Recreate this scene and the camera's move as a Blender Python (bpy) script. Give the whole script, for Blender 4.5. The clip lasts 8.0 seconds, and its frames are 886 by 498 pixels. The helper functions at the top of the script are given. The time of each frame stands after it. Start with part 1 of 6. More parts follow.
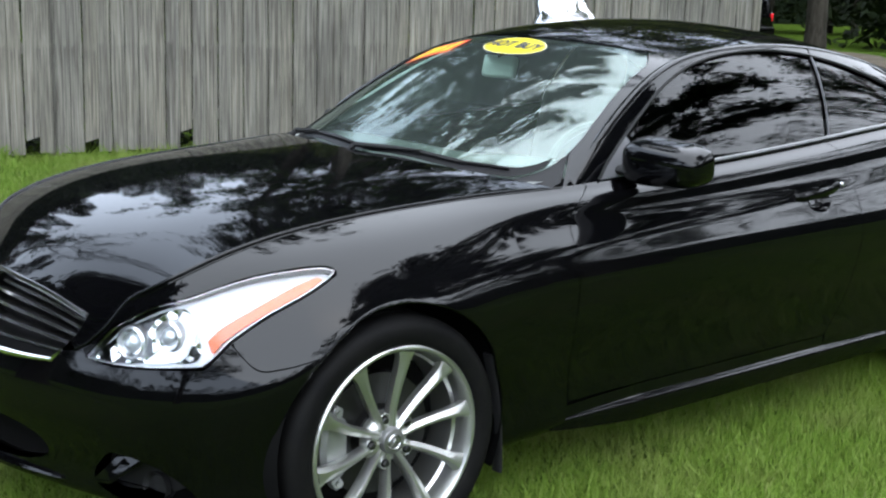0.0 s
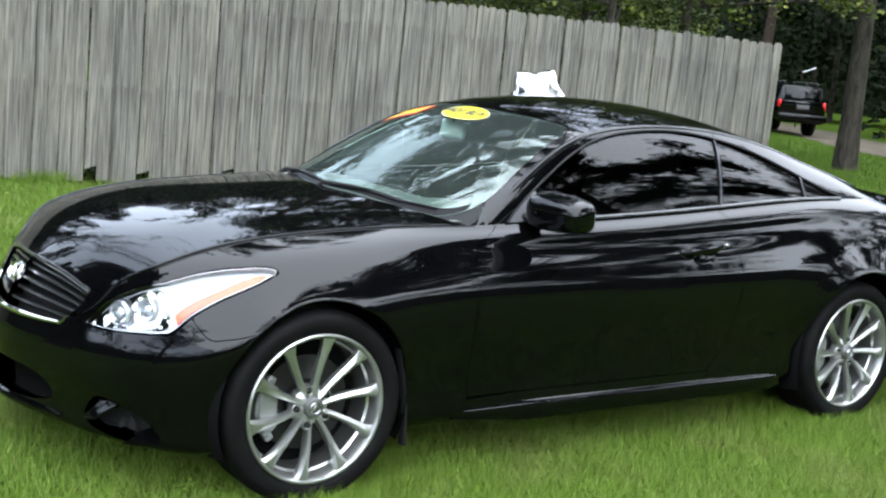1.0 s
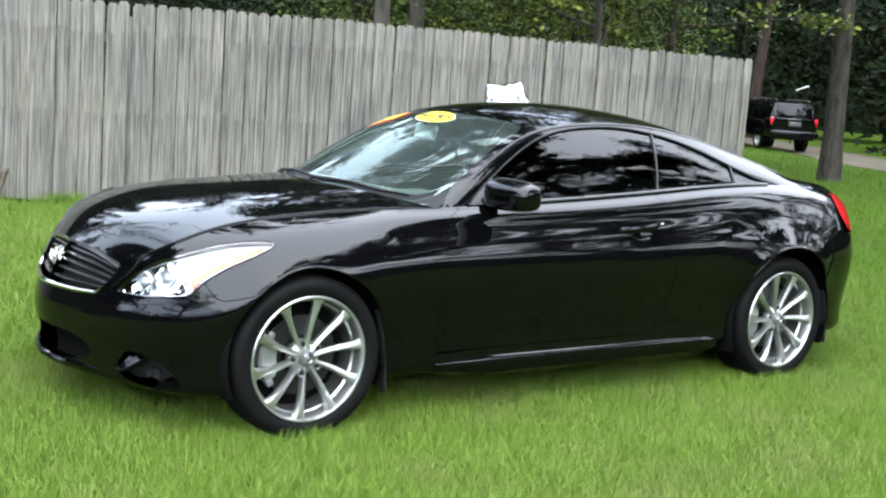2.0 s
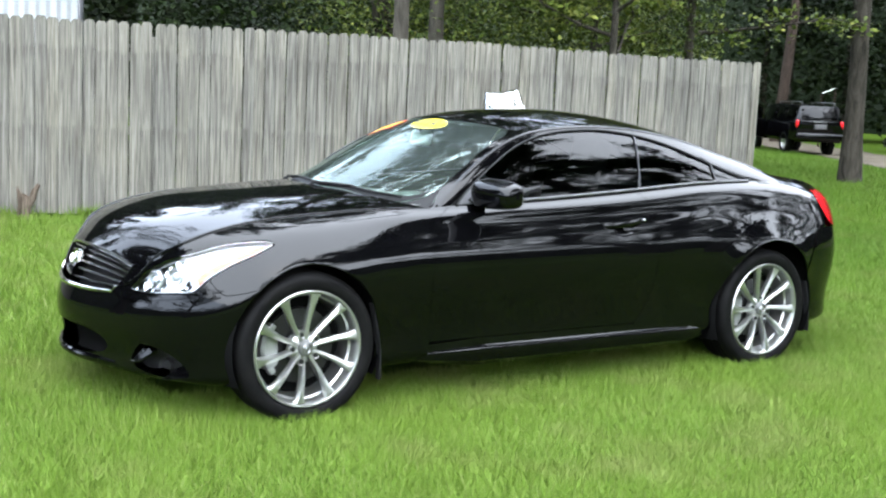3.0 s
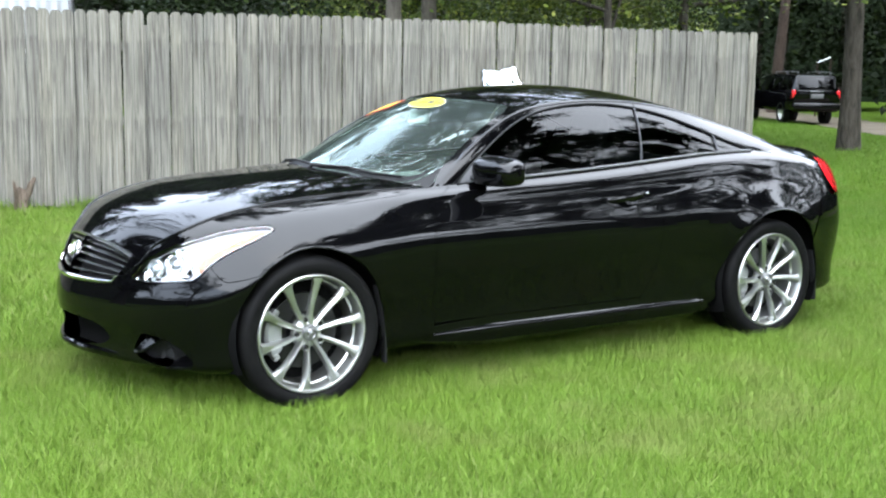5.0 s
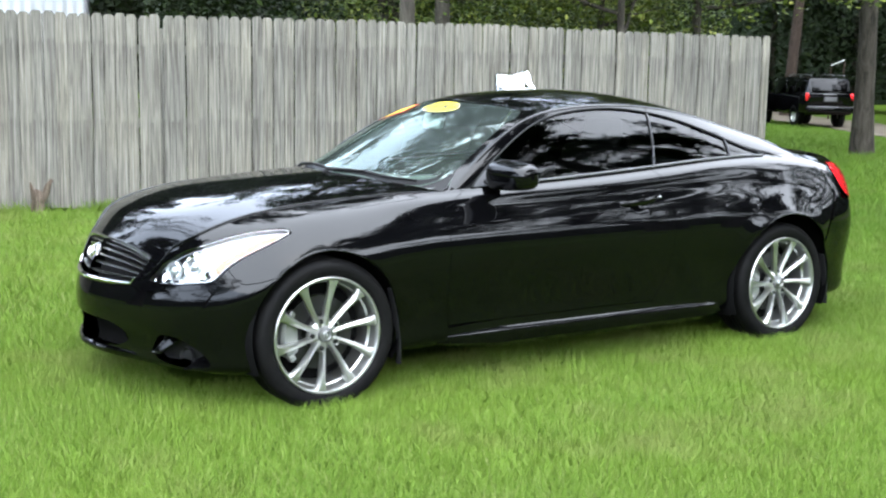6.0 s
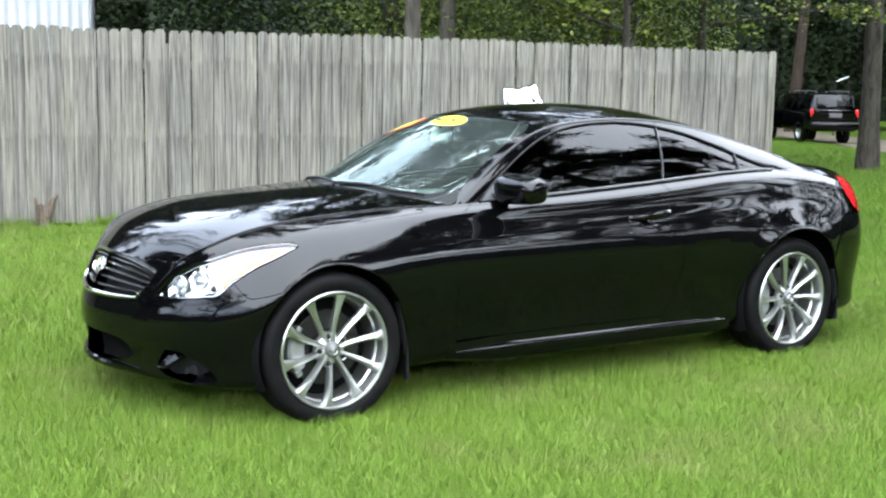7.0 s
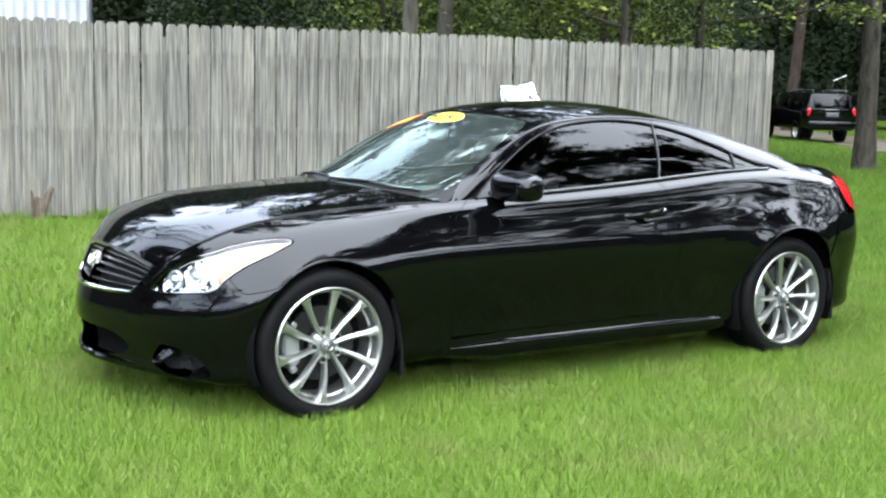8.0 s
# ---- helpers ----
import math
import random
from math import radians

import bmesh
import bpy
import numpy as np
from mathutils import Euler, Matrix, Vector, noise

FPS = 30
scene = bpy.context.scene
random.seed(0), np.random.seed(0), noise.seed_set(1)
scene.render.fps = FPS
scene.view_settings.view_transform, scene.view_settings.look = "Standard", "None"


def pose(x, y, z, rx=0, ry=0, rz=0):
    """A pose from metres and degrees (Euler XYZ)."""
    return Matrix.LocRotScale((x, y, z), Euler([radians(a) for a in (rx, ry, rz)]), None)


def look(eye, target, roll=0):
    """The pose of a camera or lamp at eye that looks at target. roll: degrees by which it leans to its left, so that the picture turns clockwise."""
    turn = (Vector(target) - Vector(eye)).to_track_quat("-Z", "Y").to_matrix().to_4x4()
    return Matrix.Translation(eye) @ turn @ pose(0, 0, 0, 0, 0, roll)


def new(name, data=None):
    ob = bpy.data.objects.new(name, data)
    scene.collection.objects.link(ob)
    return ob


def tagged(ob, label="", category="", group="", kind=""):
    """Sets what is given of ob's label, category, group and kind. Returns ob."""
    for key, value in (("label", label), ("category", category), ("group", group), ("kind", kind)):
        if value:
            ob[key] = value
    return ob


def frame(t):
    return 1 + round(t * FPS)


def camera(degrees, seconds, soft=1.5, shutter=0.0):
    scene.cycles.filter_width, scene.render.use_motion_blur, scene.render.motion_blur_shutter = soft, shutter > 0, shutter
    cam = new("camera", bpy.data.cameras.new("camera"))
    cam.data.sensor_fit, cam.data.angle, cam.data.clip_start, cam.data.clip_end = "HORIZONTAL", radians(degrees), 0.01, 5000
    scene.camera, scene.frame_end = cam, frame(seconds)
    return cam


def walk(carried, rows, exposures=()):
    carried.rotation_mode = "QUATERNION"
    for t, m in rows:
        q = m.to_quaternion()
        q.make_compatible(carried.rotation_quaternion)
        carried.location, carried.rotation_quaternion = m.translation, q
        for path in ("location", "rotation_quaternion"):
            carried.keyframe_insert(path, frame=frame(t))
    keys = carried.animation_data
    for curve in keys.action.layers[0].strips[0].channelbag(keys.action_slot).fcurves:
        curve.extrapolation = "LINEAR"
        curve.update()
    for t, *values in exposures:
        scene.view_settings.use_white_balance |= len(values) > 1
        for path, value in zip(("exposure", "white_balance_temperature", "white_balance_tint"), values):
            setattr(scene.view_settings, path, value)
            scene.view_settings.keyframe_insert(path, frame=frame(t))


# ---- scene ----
cam = camera(39.5, 8.0, soft=2.25)
PATH = [
    (0, (-1.807, -3.266, 1.472), (-0.572, -1.749, 1.055), 1.7),
    (0.1, (-1.811, -3.403, 1.502), (-0.597, -1.873, 1.073), 2.9),
    (0.2, (-1.802, -3.472, 1.514), (-0.593, -1.933, 1.106), 3.1),
    (0.3, (-1.835, -3.574, 1.512), (-0.639, -2.007, 1.177), 4.8),
    (0.4, (-1.899, -3.725, 1.47), (-0.756, -2.116, 1.15), 4.2),
    (0.5, (-1.892, -3.821, 1.492), (-0.77, -2.198, 1.165), 3.1),
    (0.6, (-1.931, -3.953, 1.482), (-0.801, -2.341, 1.13), 2.5),
    (0.7, (-1.973, -4.072, 1.499), (-0.829, -2.476, 1.117), 2.3),
    (0.8, (-1.972, -4.153, 1.543), (-0.815, -2.568, 1.153), 3.2),
    (0.9, (-2.0, -4.257, 1.525), (-0.831, -2.673, 1.174), 3.8),
    (1, (-2.03, -4.28, 1.545), (-0.866, -2.686, 1.222), 5.6),
    (1.1, (-2.038, -4.467, 1.507), (-0.895, -2.851, 1.224), 6.7),
    (1.2, (-2.097, -4.514, 1.438), (-0.943, -2.905, 1.153), 6.4),
    (2.3, (-2.437, -5.335, 1.483), (-1.322, -3.696, 1.218), 2.6),
    (2.5, (-2.462, -5.442, 1.456), (-1.389, -3.774, 1.202), 2.4),
    (3, (-2.444, -5.528, 1.473), (-1.339, -3.882, 1.212), 2.7),
    (3.5, (-2.411, -5.49, 1.464), (-1.288, -3.859, 1.191), 1.3),
    (4, (-2.4, -5.481, 1.444), (-1.289, -3.84, 1.173), 1.8),
    (4.5, (-2.404, -5.473, 1.448), (-1.306, -3.825, 1.166), 1.1),
    (5, (-2.421, -5.465, 1.453), (-1.316, -3.823, 1.163), 0.9),
    (5.2, (-2.448, -5.506, 1.468), (-1.354, -3.857, 1.175), 0.7),
    (6.3, (-2.463, -5.513, 1.465), (-1.374, -3.86, 1.183), 1.1),
    (6.5, (-2.451, -5.474, 1.453), (-1.36, -3.819, 1.187), 1.1),
    (7, (-2.453, -5.464, 1.451), (-1.368, -3.804, 1.19), 1.0),
    (7.5, (-2.458, -5.459, 1.45), (-1.379, -3.798, 1.173), 1.1),
    (8, (-2.45, -5.463, 1.456), (-1.36, -3.807, 1.188), 1.5),
]
walk(cam, [(t, look(eye, target, roll)) for t, eye, target, roll in PATH],
     [(t, 1.56 + stops) for t, stops in ((0, 0.22), (0.5, 0.42), (1.0, 0.52), (1.3, 0.62), (2.2, 1.0), (2.5, 1.06), (8, 1.06))])

# ---- sky and sun: bright overcast ----
SUN_ELEVATION, SUN_AZIMUTH = radians(58), radians(160)
world = bpy.data.worlds.new("sky")
scene.world = world
world.use_nodes = True
nt = world.node_tree
sky = nt.nodes.new("ShaderNodeTexSky")
sky.sky_type, sky.sun_disc = "NISHITA", False
sky.sun_elevation, sky.sun_rotation = SUN_ELEVATION, SUN_AZIMUTH
sky.dust_density, sky.air_density, sky.ozone_density = 4.0, 1.6, 1.0
cloud = nt.nodes.new("ShaderNodeMixRGB")
cloud.inputs["Fac"].default_value = 0.93
cloud.inputs["Color2"].default_value = (7.72, 9.0, 11.1, 1)
nt.links.new(sky.outputs[0], cloud.inputs["Color1"])
bg = nt.nodes["Background"]
bg.inputs["Strength"].default_value = 0.108
nt.links.new(cloud.outputs[0], bg.inputs["Color"])

sun = new("sun", bpy.data.lights.new("sun", "SUN"))
sun.data.energy, sun.data.angle, sun.data.color = 1.95, radians(135), (0.975, 0.985, 0.975)
ground_to_sun = Vector((math.sin(SUN_AZIMUTH) * math.cos(SUN_ELEVATION), math.cos(SUN_AZIMUTH) * math.cos(SUN_ELEVATION), math.sin(SUN_ELEVATION)))
sun.matrix_world = look(ground_to_sun * 50, (0, 0, 0))
tagged(sun, "soft daylight through thin cloud", "sun", kind="structure")

from mathutils import geometry

# ---- materials ----
def material(name, color=(0.5, 0.5, 0.5), rough=0.5, metal=0.0, **more):
    m = bpy.data.materials.new(name)
    m.use_nodes = True
    b = m.node_tree.nodes["Principled BSDF"]
    b.inputs["Base Color"].default_value = (*color, 1)
    b.inputs["Roughness"].default_value = rough
    b.inputs["Metallic"].default_value = metal
    for key, value in more.items():
        b.inputs[key.replace("_", " ")].default_value = value
    return m


class Nodes:
    """Short hand for building a node tree."""

    def __init__(self, m):
        self.tree = m.node_tree
        self.bsdf = self.tree.nodes["Principled BSDF"]

    def add(self, kind, **settings):
        n = self.tree.nodes.new("ShaderNode" + kind)
        for key, value in settings.items():
            n.inputs[key.replace("_", " ")].default_value = value
        return n

    def link(self, a, b):
        self.tree.links.new(a, b)

    def coords(self, scale=(1, 1, 1), kind="Object", offset=None):
        c = self.add("TexCoord")
        m = self.add("Mapping")
        m.inputs["Scale"].default_value = scale
        self.link(c.outputs[kind], m.inputs["Vector"])
        if offset is not None:
            self.link(offset, m.inputs["Location"])
        return m.outputs[0]

    def noise(self, vector, scale, detail=4.0, rough=0.55, distort=0.0):
        n = self.add("TexNoise", Scale=scale, Detail=detail, Roughness=rough, Distortion=distort)
        self.link(vector, n.inputs["Vector"])
        return n.outputs["Fac"]

    def ramp(self, fac, *stops):
        r = self.add("ValToRGB")
        while len(r.color_ramp.elements) < len(stops):
            r.color_ramp.elements.new(0.5)
        for e, (at, c) in zip(r.color_ramp.elements, stops):
            e.position, e.color = at, (*c, 1)
        self.link(fac, r.inputs["Fac"])
        return r.outputs["Color"]

    def mix(self, fac, a, b, how="MIX"):
        n = self.add("MixRGB")
        n.blend_type = how
        for value, port in ((fac, "Fac"), (a, "Color1"), (b, "Color2")):
            if isinstance(value, (int, float)):
                n.inputs[port].default_value = value
            elif isinstance(value, tuple):
                n.inputs[port].default_value = (*value, 1)
            else:
                self.link(value, n.inputs[port])
        return n.outputs[0]

    def math(self, how, a, b):
        n = self.add("Math")
        n.operation = how
        for value, port in ((a, 0), (b, 1)):
            if isinstance(value, (int, float)):
                n.inputs[port].default_value = value
            else:
                self.link(value, n.inputs[port])
        return n.outputs[0]

    def bump(self, height, strength=0.3, distance=0.01):
        n = self.add("Bump", Strength=strength, Distance=distance)
        self.link(height, n.inputs["Height"])
        self.link(n.outputs[0], self.bsdf.inputs["Normal"])

    def color(self, c):
        self.link(c, self.bsdf.inputs["Base Color"])

    def rough(self, r):
        self.link(r, self.bsdf.inputs["Roughness"])


def wood_material():
    m = material("weathered_wood", rough=0.9, Specular_IOR_Level=0.2)
    n = Nodes(m)
    info = n.add("ObjectInfo")
    rnd = info.outputs["Random"]
    shift = n.add("CombineXYZ")
    n.link(n.math("MULTIPLY", rnd, 37.0), shift.inputs["X"])
    n.link(n.math("MULTIPLY", rnd, 91.0), shift.inputs["Z"])
    v = n.coords((1, 1, 1), offset=shift.outputs[0])
    stretch = n.add("Mapping")
    stretch.inputs["Scale"].default_value = (38, 10, 1.6)
    n.link(v, stretch.inputs["Vector"])
    grain = n.noise(stretch.outputs[0], 1.0, 6, 0.6, 0.6)
    wide = n.add("Mapping")
    wide.inputs["Scale"].default_value = (9, 4, 0.9)
    n.link(v, wide.inputs["Vector"])
    stain = n.noise(wide.outputs[0], 1.0, 4, 0.6)
    base = n.ramp(grain, (0.30, (0.0558, 0.0508, 0.0471)), (0.5, (0.1333, 0.1259, 0.119)), (0.70, (0.2108, 0.2015, 0.1903)))
    tone = n.ramp(rnd, (0.0, (0.89, 0.89, 0.89)), (0.35, (0.97, 0.97, 0.96)), (0.7, (1.04, 1.03, 1.00)), (1.0, (1.12, 1.10, 1.04)))
    c = n.mix(1.0, base, tone, "MULTIPLY")
    c = n.mix(1.0, c, (1.32, 1.33, 1.24), "MULTIPLY")
    c = n.mix(n.ramp(stain, (0.5, (0, 0, 0)), (0.75, (0.55, 0.55, 0.55))), c, (0.093, 0.0899, 0.0775))
    hair = n.add("Mapping")
    hair.inputs["Scale"].default_value = (95, 20, 1.1)
    n.link(v, hair.inputs["Vector"])
    cracks = n.noise(hair.outputs[0], 1.0, 3, 0.5, 0.3)
    c = n.mix(n.ramp(cracks, (0.35, (0.5, 0.5, 0.5)), (0.45, (0, 0, 0))), c, (0.0341, 0.031, 0.0279))
    c = n.mix(n.ramp(cracks, (0.55, (0, 0, 0)), (0.70, (0.5, 0.5, 0.5))), c, (0.248, 0.2387, 0.2263))
    place = n.add("NewGeometry")
    blotch = n.noise(place.outputs["Position"], 1.1, 4, 0.6)
    c = n.mix(1.0, c, n.ramp(blotch, (0.32, (0.82, 0.82, 0.82)), (0.5, (1.0, 1.0, 0.99)), (0.7, (1.14, 1.13, 1.08))), "MULTIPLY")
    # dark runs washed down from the nail lines, with a ragged upper edge
    split = n.add("SeparateXYZ")
    n.link(n.coords(), split.inputs[0])
    ragged = n.add("Mapping")
    ragged.inputs["Scale"].default_value = (70, 20, 0.6)
    n.link(v, ragged.inputs["Vector"])
    runs = n.noise(ragged.outputs[0], 1.0, 4, 0.65)
    level = n.math("ADD", n.math("MULTIPLY", split.outputs["Z"], 0.5), n.math("MULTIPLY", n.math("SUBTRACT", n.math("ADD", runs, n.math("MULTIPLY", rnd, 0.25)), 0.62), 0.13))
    reach = n.ramp(level, (0.0, (0.75,) * 3), (0.12, (0.45,) * 3), (0.30, (0.35,) * 3), (0.425, (0.85,) * 3), (0.437, (0.2,) * 3), (0.70, (0.45,) * 3), (0.80, (0.85,) * 3), (0.812, (0.1,) * 3))
    dark_runs = n.math("MULTIPLY", reach, n.ramp(runs, (0.46, (0,) * 3), (0.62, (0.8,) * 3)))
    c = n.mix(dark_runs, c, (0.052, 0.049, 0.044))
    n.color(c)
    n.bump(grain, 0.7, 0.005)
    return m


def soil_material():
    m = material("lawn_soil", rough=1.0, Specular_IOR_Level=0.04)
    n = Nodes(m)
    v = n.coords()
    a = n.noise(v, 0.45, 4)
    b = n.noise(v, 26, 5, 0.7)
    c = n.mix(n.ramp(b, (0.3, (0, 0, 0)), (0.7, (1, 1, 1))), (0.0263, 0.0482, 0.0044), (0.0526, 0.0902, 0.0092))
    c = n.mix(n.ramp(a, (0.4, (0, 0, 0)), (0.7, (0.5, 0.5, 0.5))), c, (0.049, 0.0776, 0.0097))
    n.color(c)
    n.bump(b, 0.8, 0.03)
    return m


def grass_material():
    m = material("grass_blades", rough=0.6)
    n = Nodes(m)
    geo = n.add("NewGeometry")
    v = n.coords()
    patch = n.noise(v, 0.55, 4, 0.6)
    fine = n.noise(v, 4.0, 3)
    c = n.ramp(geo.outputs["Random Per Island"], (0.0, (0.072, 0.130, 0.0165)), (0.5, (0.104, 0.178, 0.0264)), (0.82, (0.142, 0.214, 0.042)), (0.94, (0.185, 0.232, 0.070)), (1.0, (0.222, 0.222, 0.10)))
    c = n.mix(n.ramp(patch, (0.35, (0, 0, 0)), (0.7, (0.55, 0.55, 0.55))), c, (0.1307, 0.2053, 0.0246))
    c = n.mix(n.ramp(fine, (0.35, (0.25, 0.25, 0.25)), (0.6, (0, 0, 0))), c, (0.0704, 0.1252, 0.0128))
    dry = n.noise(v, 1.3, 5, 0.65)
    c = n.mix(n.ramp(dry, (0.50, (0, 0, 0)), (0.70, (0.5, 0.5, 0.5))), c, (0.185, 0.176, 0.075))
    # tree shade and a less yellow green painted in away towards the trees
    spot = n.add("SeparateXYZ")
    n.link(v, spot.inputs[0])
    shade_tint = n.ramp(n.math("ADD", n.math("MULTIPLY", spot.outputs["X"], 0.05), n.math("MULTIPLY", patch, 0.15)), (0.28, (1.0, 1.0, 0.96)), (0.48, (0.62, 0.72, 0.52)))
    n.color(n.mix(1.0, c, shade_tint, "MULTIPLY"))
    n.bsdf.inputs["Specular IOR Level"].default_value = 0.1
    return m


def bark_material(name, dark, light, scale):
    m = material(name, rough=0.95, Specular_IOR_Level=0.15)
    n = Nodes(m)
    v = n.coords((scale, scale, scale * 0.22))
    a = n.noise(v, 1.0, 6, 0.65, 0.8)
    b = n.noise(n.coords(), 1.7, 3)
    c = n.ramp(a, (0.32, dark), (0.62, light))
    c = n.mix(n.ramp(b, (0.5, (0, 0, 0)), (0.75, (0.5, 0.5, 0.5))), c, tuple(0.55 * x for x in light))
    n.color(c)
    n.bump(a, 1.0, 0.06)
    return m


def leaf_material(name, dark, mid, light):
    m = material(name, rough=0.55)
    n = Nodes(m)
    geo = n.add("NewGeometry")
    patch = n.noise(n.coords(), 0.6, 3)
    c = n.ramp(geo.outputs["Random Per Island"], (0.0, dark), (0.6, mid), (1.0, light))
    c = n.mix(n.ramp(patch, (0.4, (0, 0, 0)), (0.65, (0.7, 0.7, 0.7))), c, dark)
    n.color(c)
    n.bsdf.inputs["Specular IOR Level"].default_value = 0.08
    return m


def paint_material():
    m = material("black_paint", (0.002, 0.002, 0.0026), 0.4, Specular_IOR_Level=0.0, Coat_Weight=1.0, Coat_Roughness=0.015, Coat_IOR=1.385)
    n = Nodes(m)
    v = n.coords()
    dust = n.noise(v, 7.0, 5, 0.65)
    n.color(n.ramp(dust, (0.3, (0.0010, 0.0010, 0.0013)), (0.75, (0.0019, 0.0019, 0.0022))))
    n.link(n.ramp(dust, (0.3, (0.028, 0.028, 0.028)), (0.8, (0.075, 0.075, 0.075))), n.bsdf.inputs["Coat Roughness"])
    wave = n.noise(v, 2.2, 2)
    b = n.add("Bump", Strength=0.04, Distance=0.02)
    n.link(wave, b.inputs["Height"])
    n.link(b.outputs[0], n.bsdf.inputs["Coat Normal"])
    return m


def rubber_material():
    m = material("tyre_rubber", (0.012, 0.012, 0.012), 0.6, Specular_IOR_Level=0.08)
    n = Nodes(m)
    v = n.coords()
    d = n.noise(v, 14, 5, 0.7)
    n.color(n.ramp(d, (0.35, (0.0035, 0.0035, 0.0038)), (0.75, (0.008, 0.0077, 0.0073))))
    n.bump(n.noise(v, 160, 2), 0.25, 0.002)
    return m


def alloy_material(name, color, rough, metal=1.0):
    m = material(name, color, rough, metal)
    n = Nodes(m)
    d = n.noise(n.coords(), 22, 4, 0.6)
    n.rough(n.ramp(d, (0.3, (rough * 0.9,) * 3), (0.75, (rough * 1.2,) * 3)))
    return m


def gravel_material():
    m = material("drive_gravel", rough=0.95, Specular_IOR_Level=0.1)
    n = Nodes(m)
    a = n.noise(n.coords(), 0.8, 4)
    b = n.noise(n.coords(), 30, 4, 0.7)
    n.color(n.mix(0.35, n.ramp(a, (0.3, (0.055, 0.046, 0.034)), (0.7, (0.10, 0.086, 0.063))), b, "OVERLAY"))
    n.bump(b, 0.6, 0.02)
    return m


WOOD = wood_material()
SOIL = soil_material()
GRASS = grass_material()
BARK_GREY = bark_material("grey_bark", (0.008, 0.007, 0.0055), (0.062, 0.054, 0.043), 11)
BARK_PINE = bark_material("red_brown_bark", (0.016, 0.011, 0.0085), (0.056, 0.040, 0.031), 10)
LEAF_OAK = leaf_material("oak_leaves", (0.0124, 0.026, 0.0062), (0.0279, 0.0527, 0.0112), (0.062, 0.093, 0.0186))
# shade of the undergrowth and pine crown put into a darker leaf colour
LEAF_DARK = leaf_material("painted_shade_leaves", (0.0062, 0.0112, 0.0037), (0.0124, 0.0223, 0.0062), (0.026, 0.0403, 0.0099))
LEAF_YELLOW = leaf_material("yellow_green_leaves", (0.0496, 0.0775, 0.0124), (0.1364, 0.1736, 0.031), (0.279, 0.2852, 0.0744))
# near-black leaf colour that holds the shade inside the wood
LEAF_FAR = leaf_material("deep_shade_leaves", (0.0040, 0.0072, 0.0024), (0.0085, 0.0150, 0.0042), (0.020, 0.030, 0.0075))
LEAF_MID = leaf_material("mid_green_leaves", (0.020, 0.038, 0.008), (0.050, 0.078, 0.015), (0.17, 0.19, 0.04))
PAINT = paint_material()
RUBBER = rubber_material()
ALLOY = alloy_material("polished_alloy", (0.50, 0.505, 0.485), 0.32, 0.92)
STEEL = alloy_material("brake_steel", (0.06, 0.06, 0.06), 0.45)
CAP_GREY = material("centre_cap_grey", (0.25, 0.25, 0.25), 0.38, 0.85)
CALIPER = material("caliper_silver", (0.32, 0.33, 0.32), 0.42, 0.75)
CHROME = material("chrome", (0.70, 0.70, 0.70), 0.06, 1.0)
DARK_CHROME = material("smoked_chrome", (0.40, 0.40, 0.40), 0.24, 1.0)
BLACK_PLASTIC = material("black_plastic", (0.010, 0.010, 0.0105), 0.58, Specular_IOR_Level=0.22)
SATIN_TRIM = material("satin_window_trim", (0.14, 0.14, 0.145), 0.3, 0.9)
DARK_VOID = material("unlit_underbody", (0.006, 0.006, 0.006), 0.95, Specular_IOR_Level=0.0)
GRAVEL = gravel_material()

# ---- building helpers ----
def mesh_of(name, verts, faces, mat, smooth=True, normals=None):
    me = bpy.data.meshes.new(name)
    me.from_pydata([tuple(v) for v in verts], [], [tuple(f) for f in faces])
    me.update()
    if smooth:
        me.polygons.foreach_set("use_smooth", [True] * len(me.polygons))
    if mat is not None:
        me.materials.append(mat)
    if normals is not None:
        me.normals_split_custom_set_from_vertices([tuple(n) for n in normals])
    return me


def big_mesh(name, verts, corners, mat, smooth=False):
    """A mesh of faces that all have the same number of corners, from arrays."""
    me = bpy.data.meshes.new(name)
    count, k = corners.shape
    me.vertices.add(len(verts))
    me.vertices.foreach_set("co", verts.astype(np.float32).ravel())
    me.loops.add(count * k)
    me.loops.foreach_set("vertex_index", corners.astype(np.int32).ravel())
    me.polygons.add(count)
    me.polygons.foreach_set("loop_start", np.arange(0, count * k, k, dtype=np.int32))
    me.update(calc_edges=True)
    me.validate()
    if smooth:
        me.polygons.foreach_set("use_smooth", [True] * len(me.polygons))
    me.materials.append(mat)
    return me


def from_bm(name, bm, mat, smooth=True, sharp=40):
    me = bpy.data.meshes.new(name)
    bmesh.ops.recalc_face_normals(bm, faces=bm.faces)
    bm.to_mesh(me)
    bm.free()
    if smooth:
        me.polygons.foreach_set("use_smooth", [True] * len(me.polygons))
        me.set_sharp_from_angle(angle=radians(sharp))
    if mat is not None:
        me.materials.append(mat)
    return me


def part(name, data, mat=None, parent=None, label=""):
    """Links a bmesh or mesh as one object, under its parent."""
    me = data if isinstance(data, bpy.types.Mesh) else from_bm(name, data, mat)
    ob = new(name, me)
    ob.parent = parent
    if label:
        tagged(ob, label)
    return ob


def block(sx, sy, sz, at=(0, 0, 0), bevel=0.0, segments=2, turn=None, bm=None):
    bm = bm or bmesh.new()
    got = bmesh.ops.create_cube(bm, size=1.0, matrix=Matrix.Translation(at) @ (turn or Matrix()) @ Matrix.Diagonal((sx, sy, sz, 1)))
    if bevel:
        edges = {e for v in got["verts"] for e in v.link_edges}
        bmesh.ops.bevel(bm, geom=list(edges), offset=bevel, segments=segments, affect="EDGES", profile=0.5)
    return bm


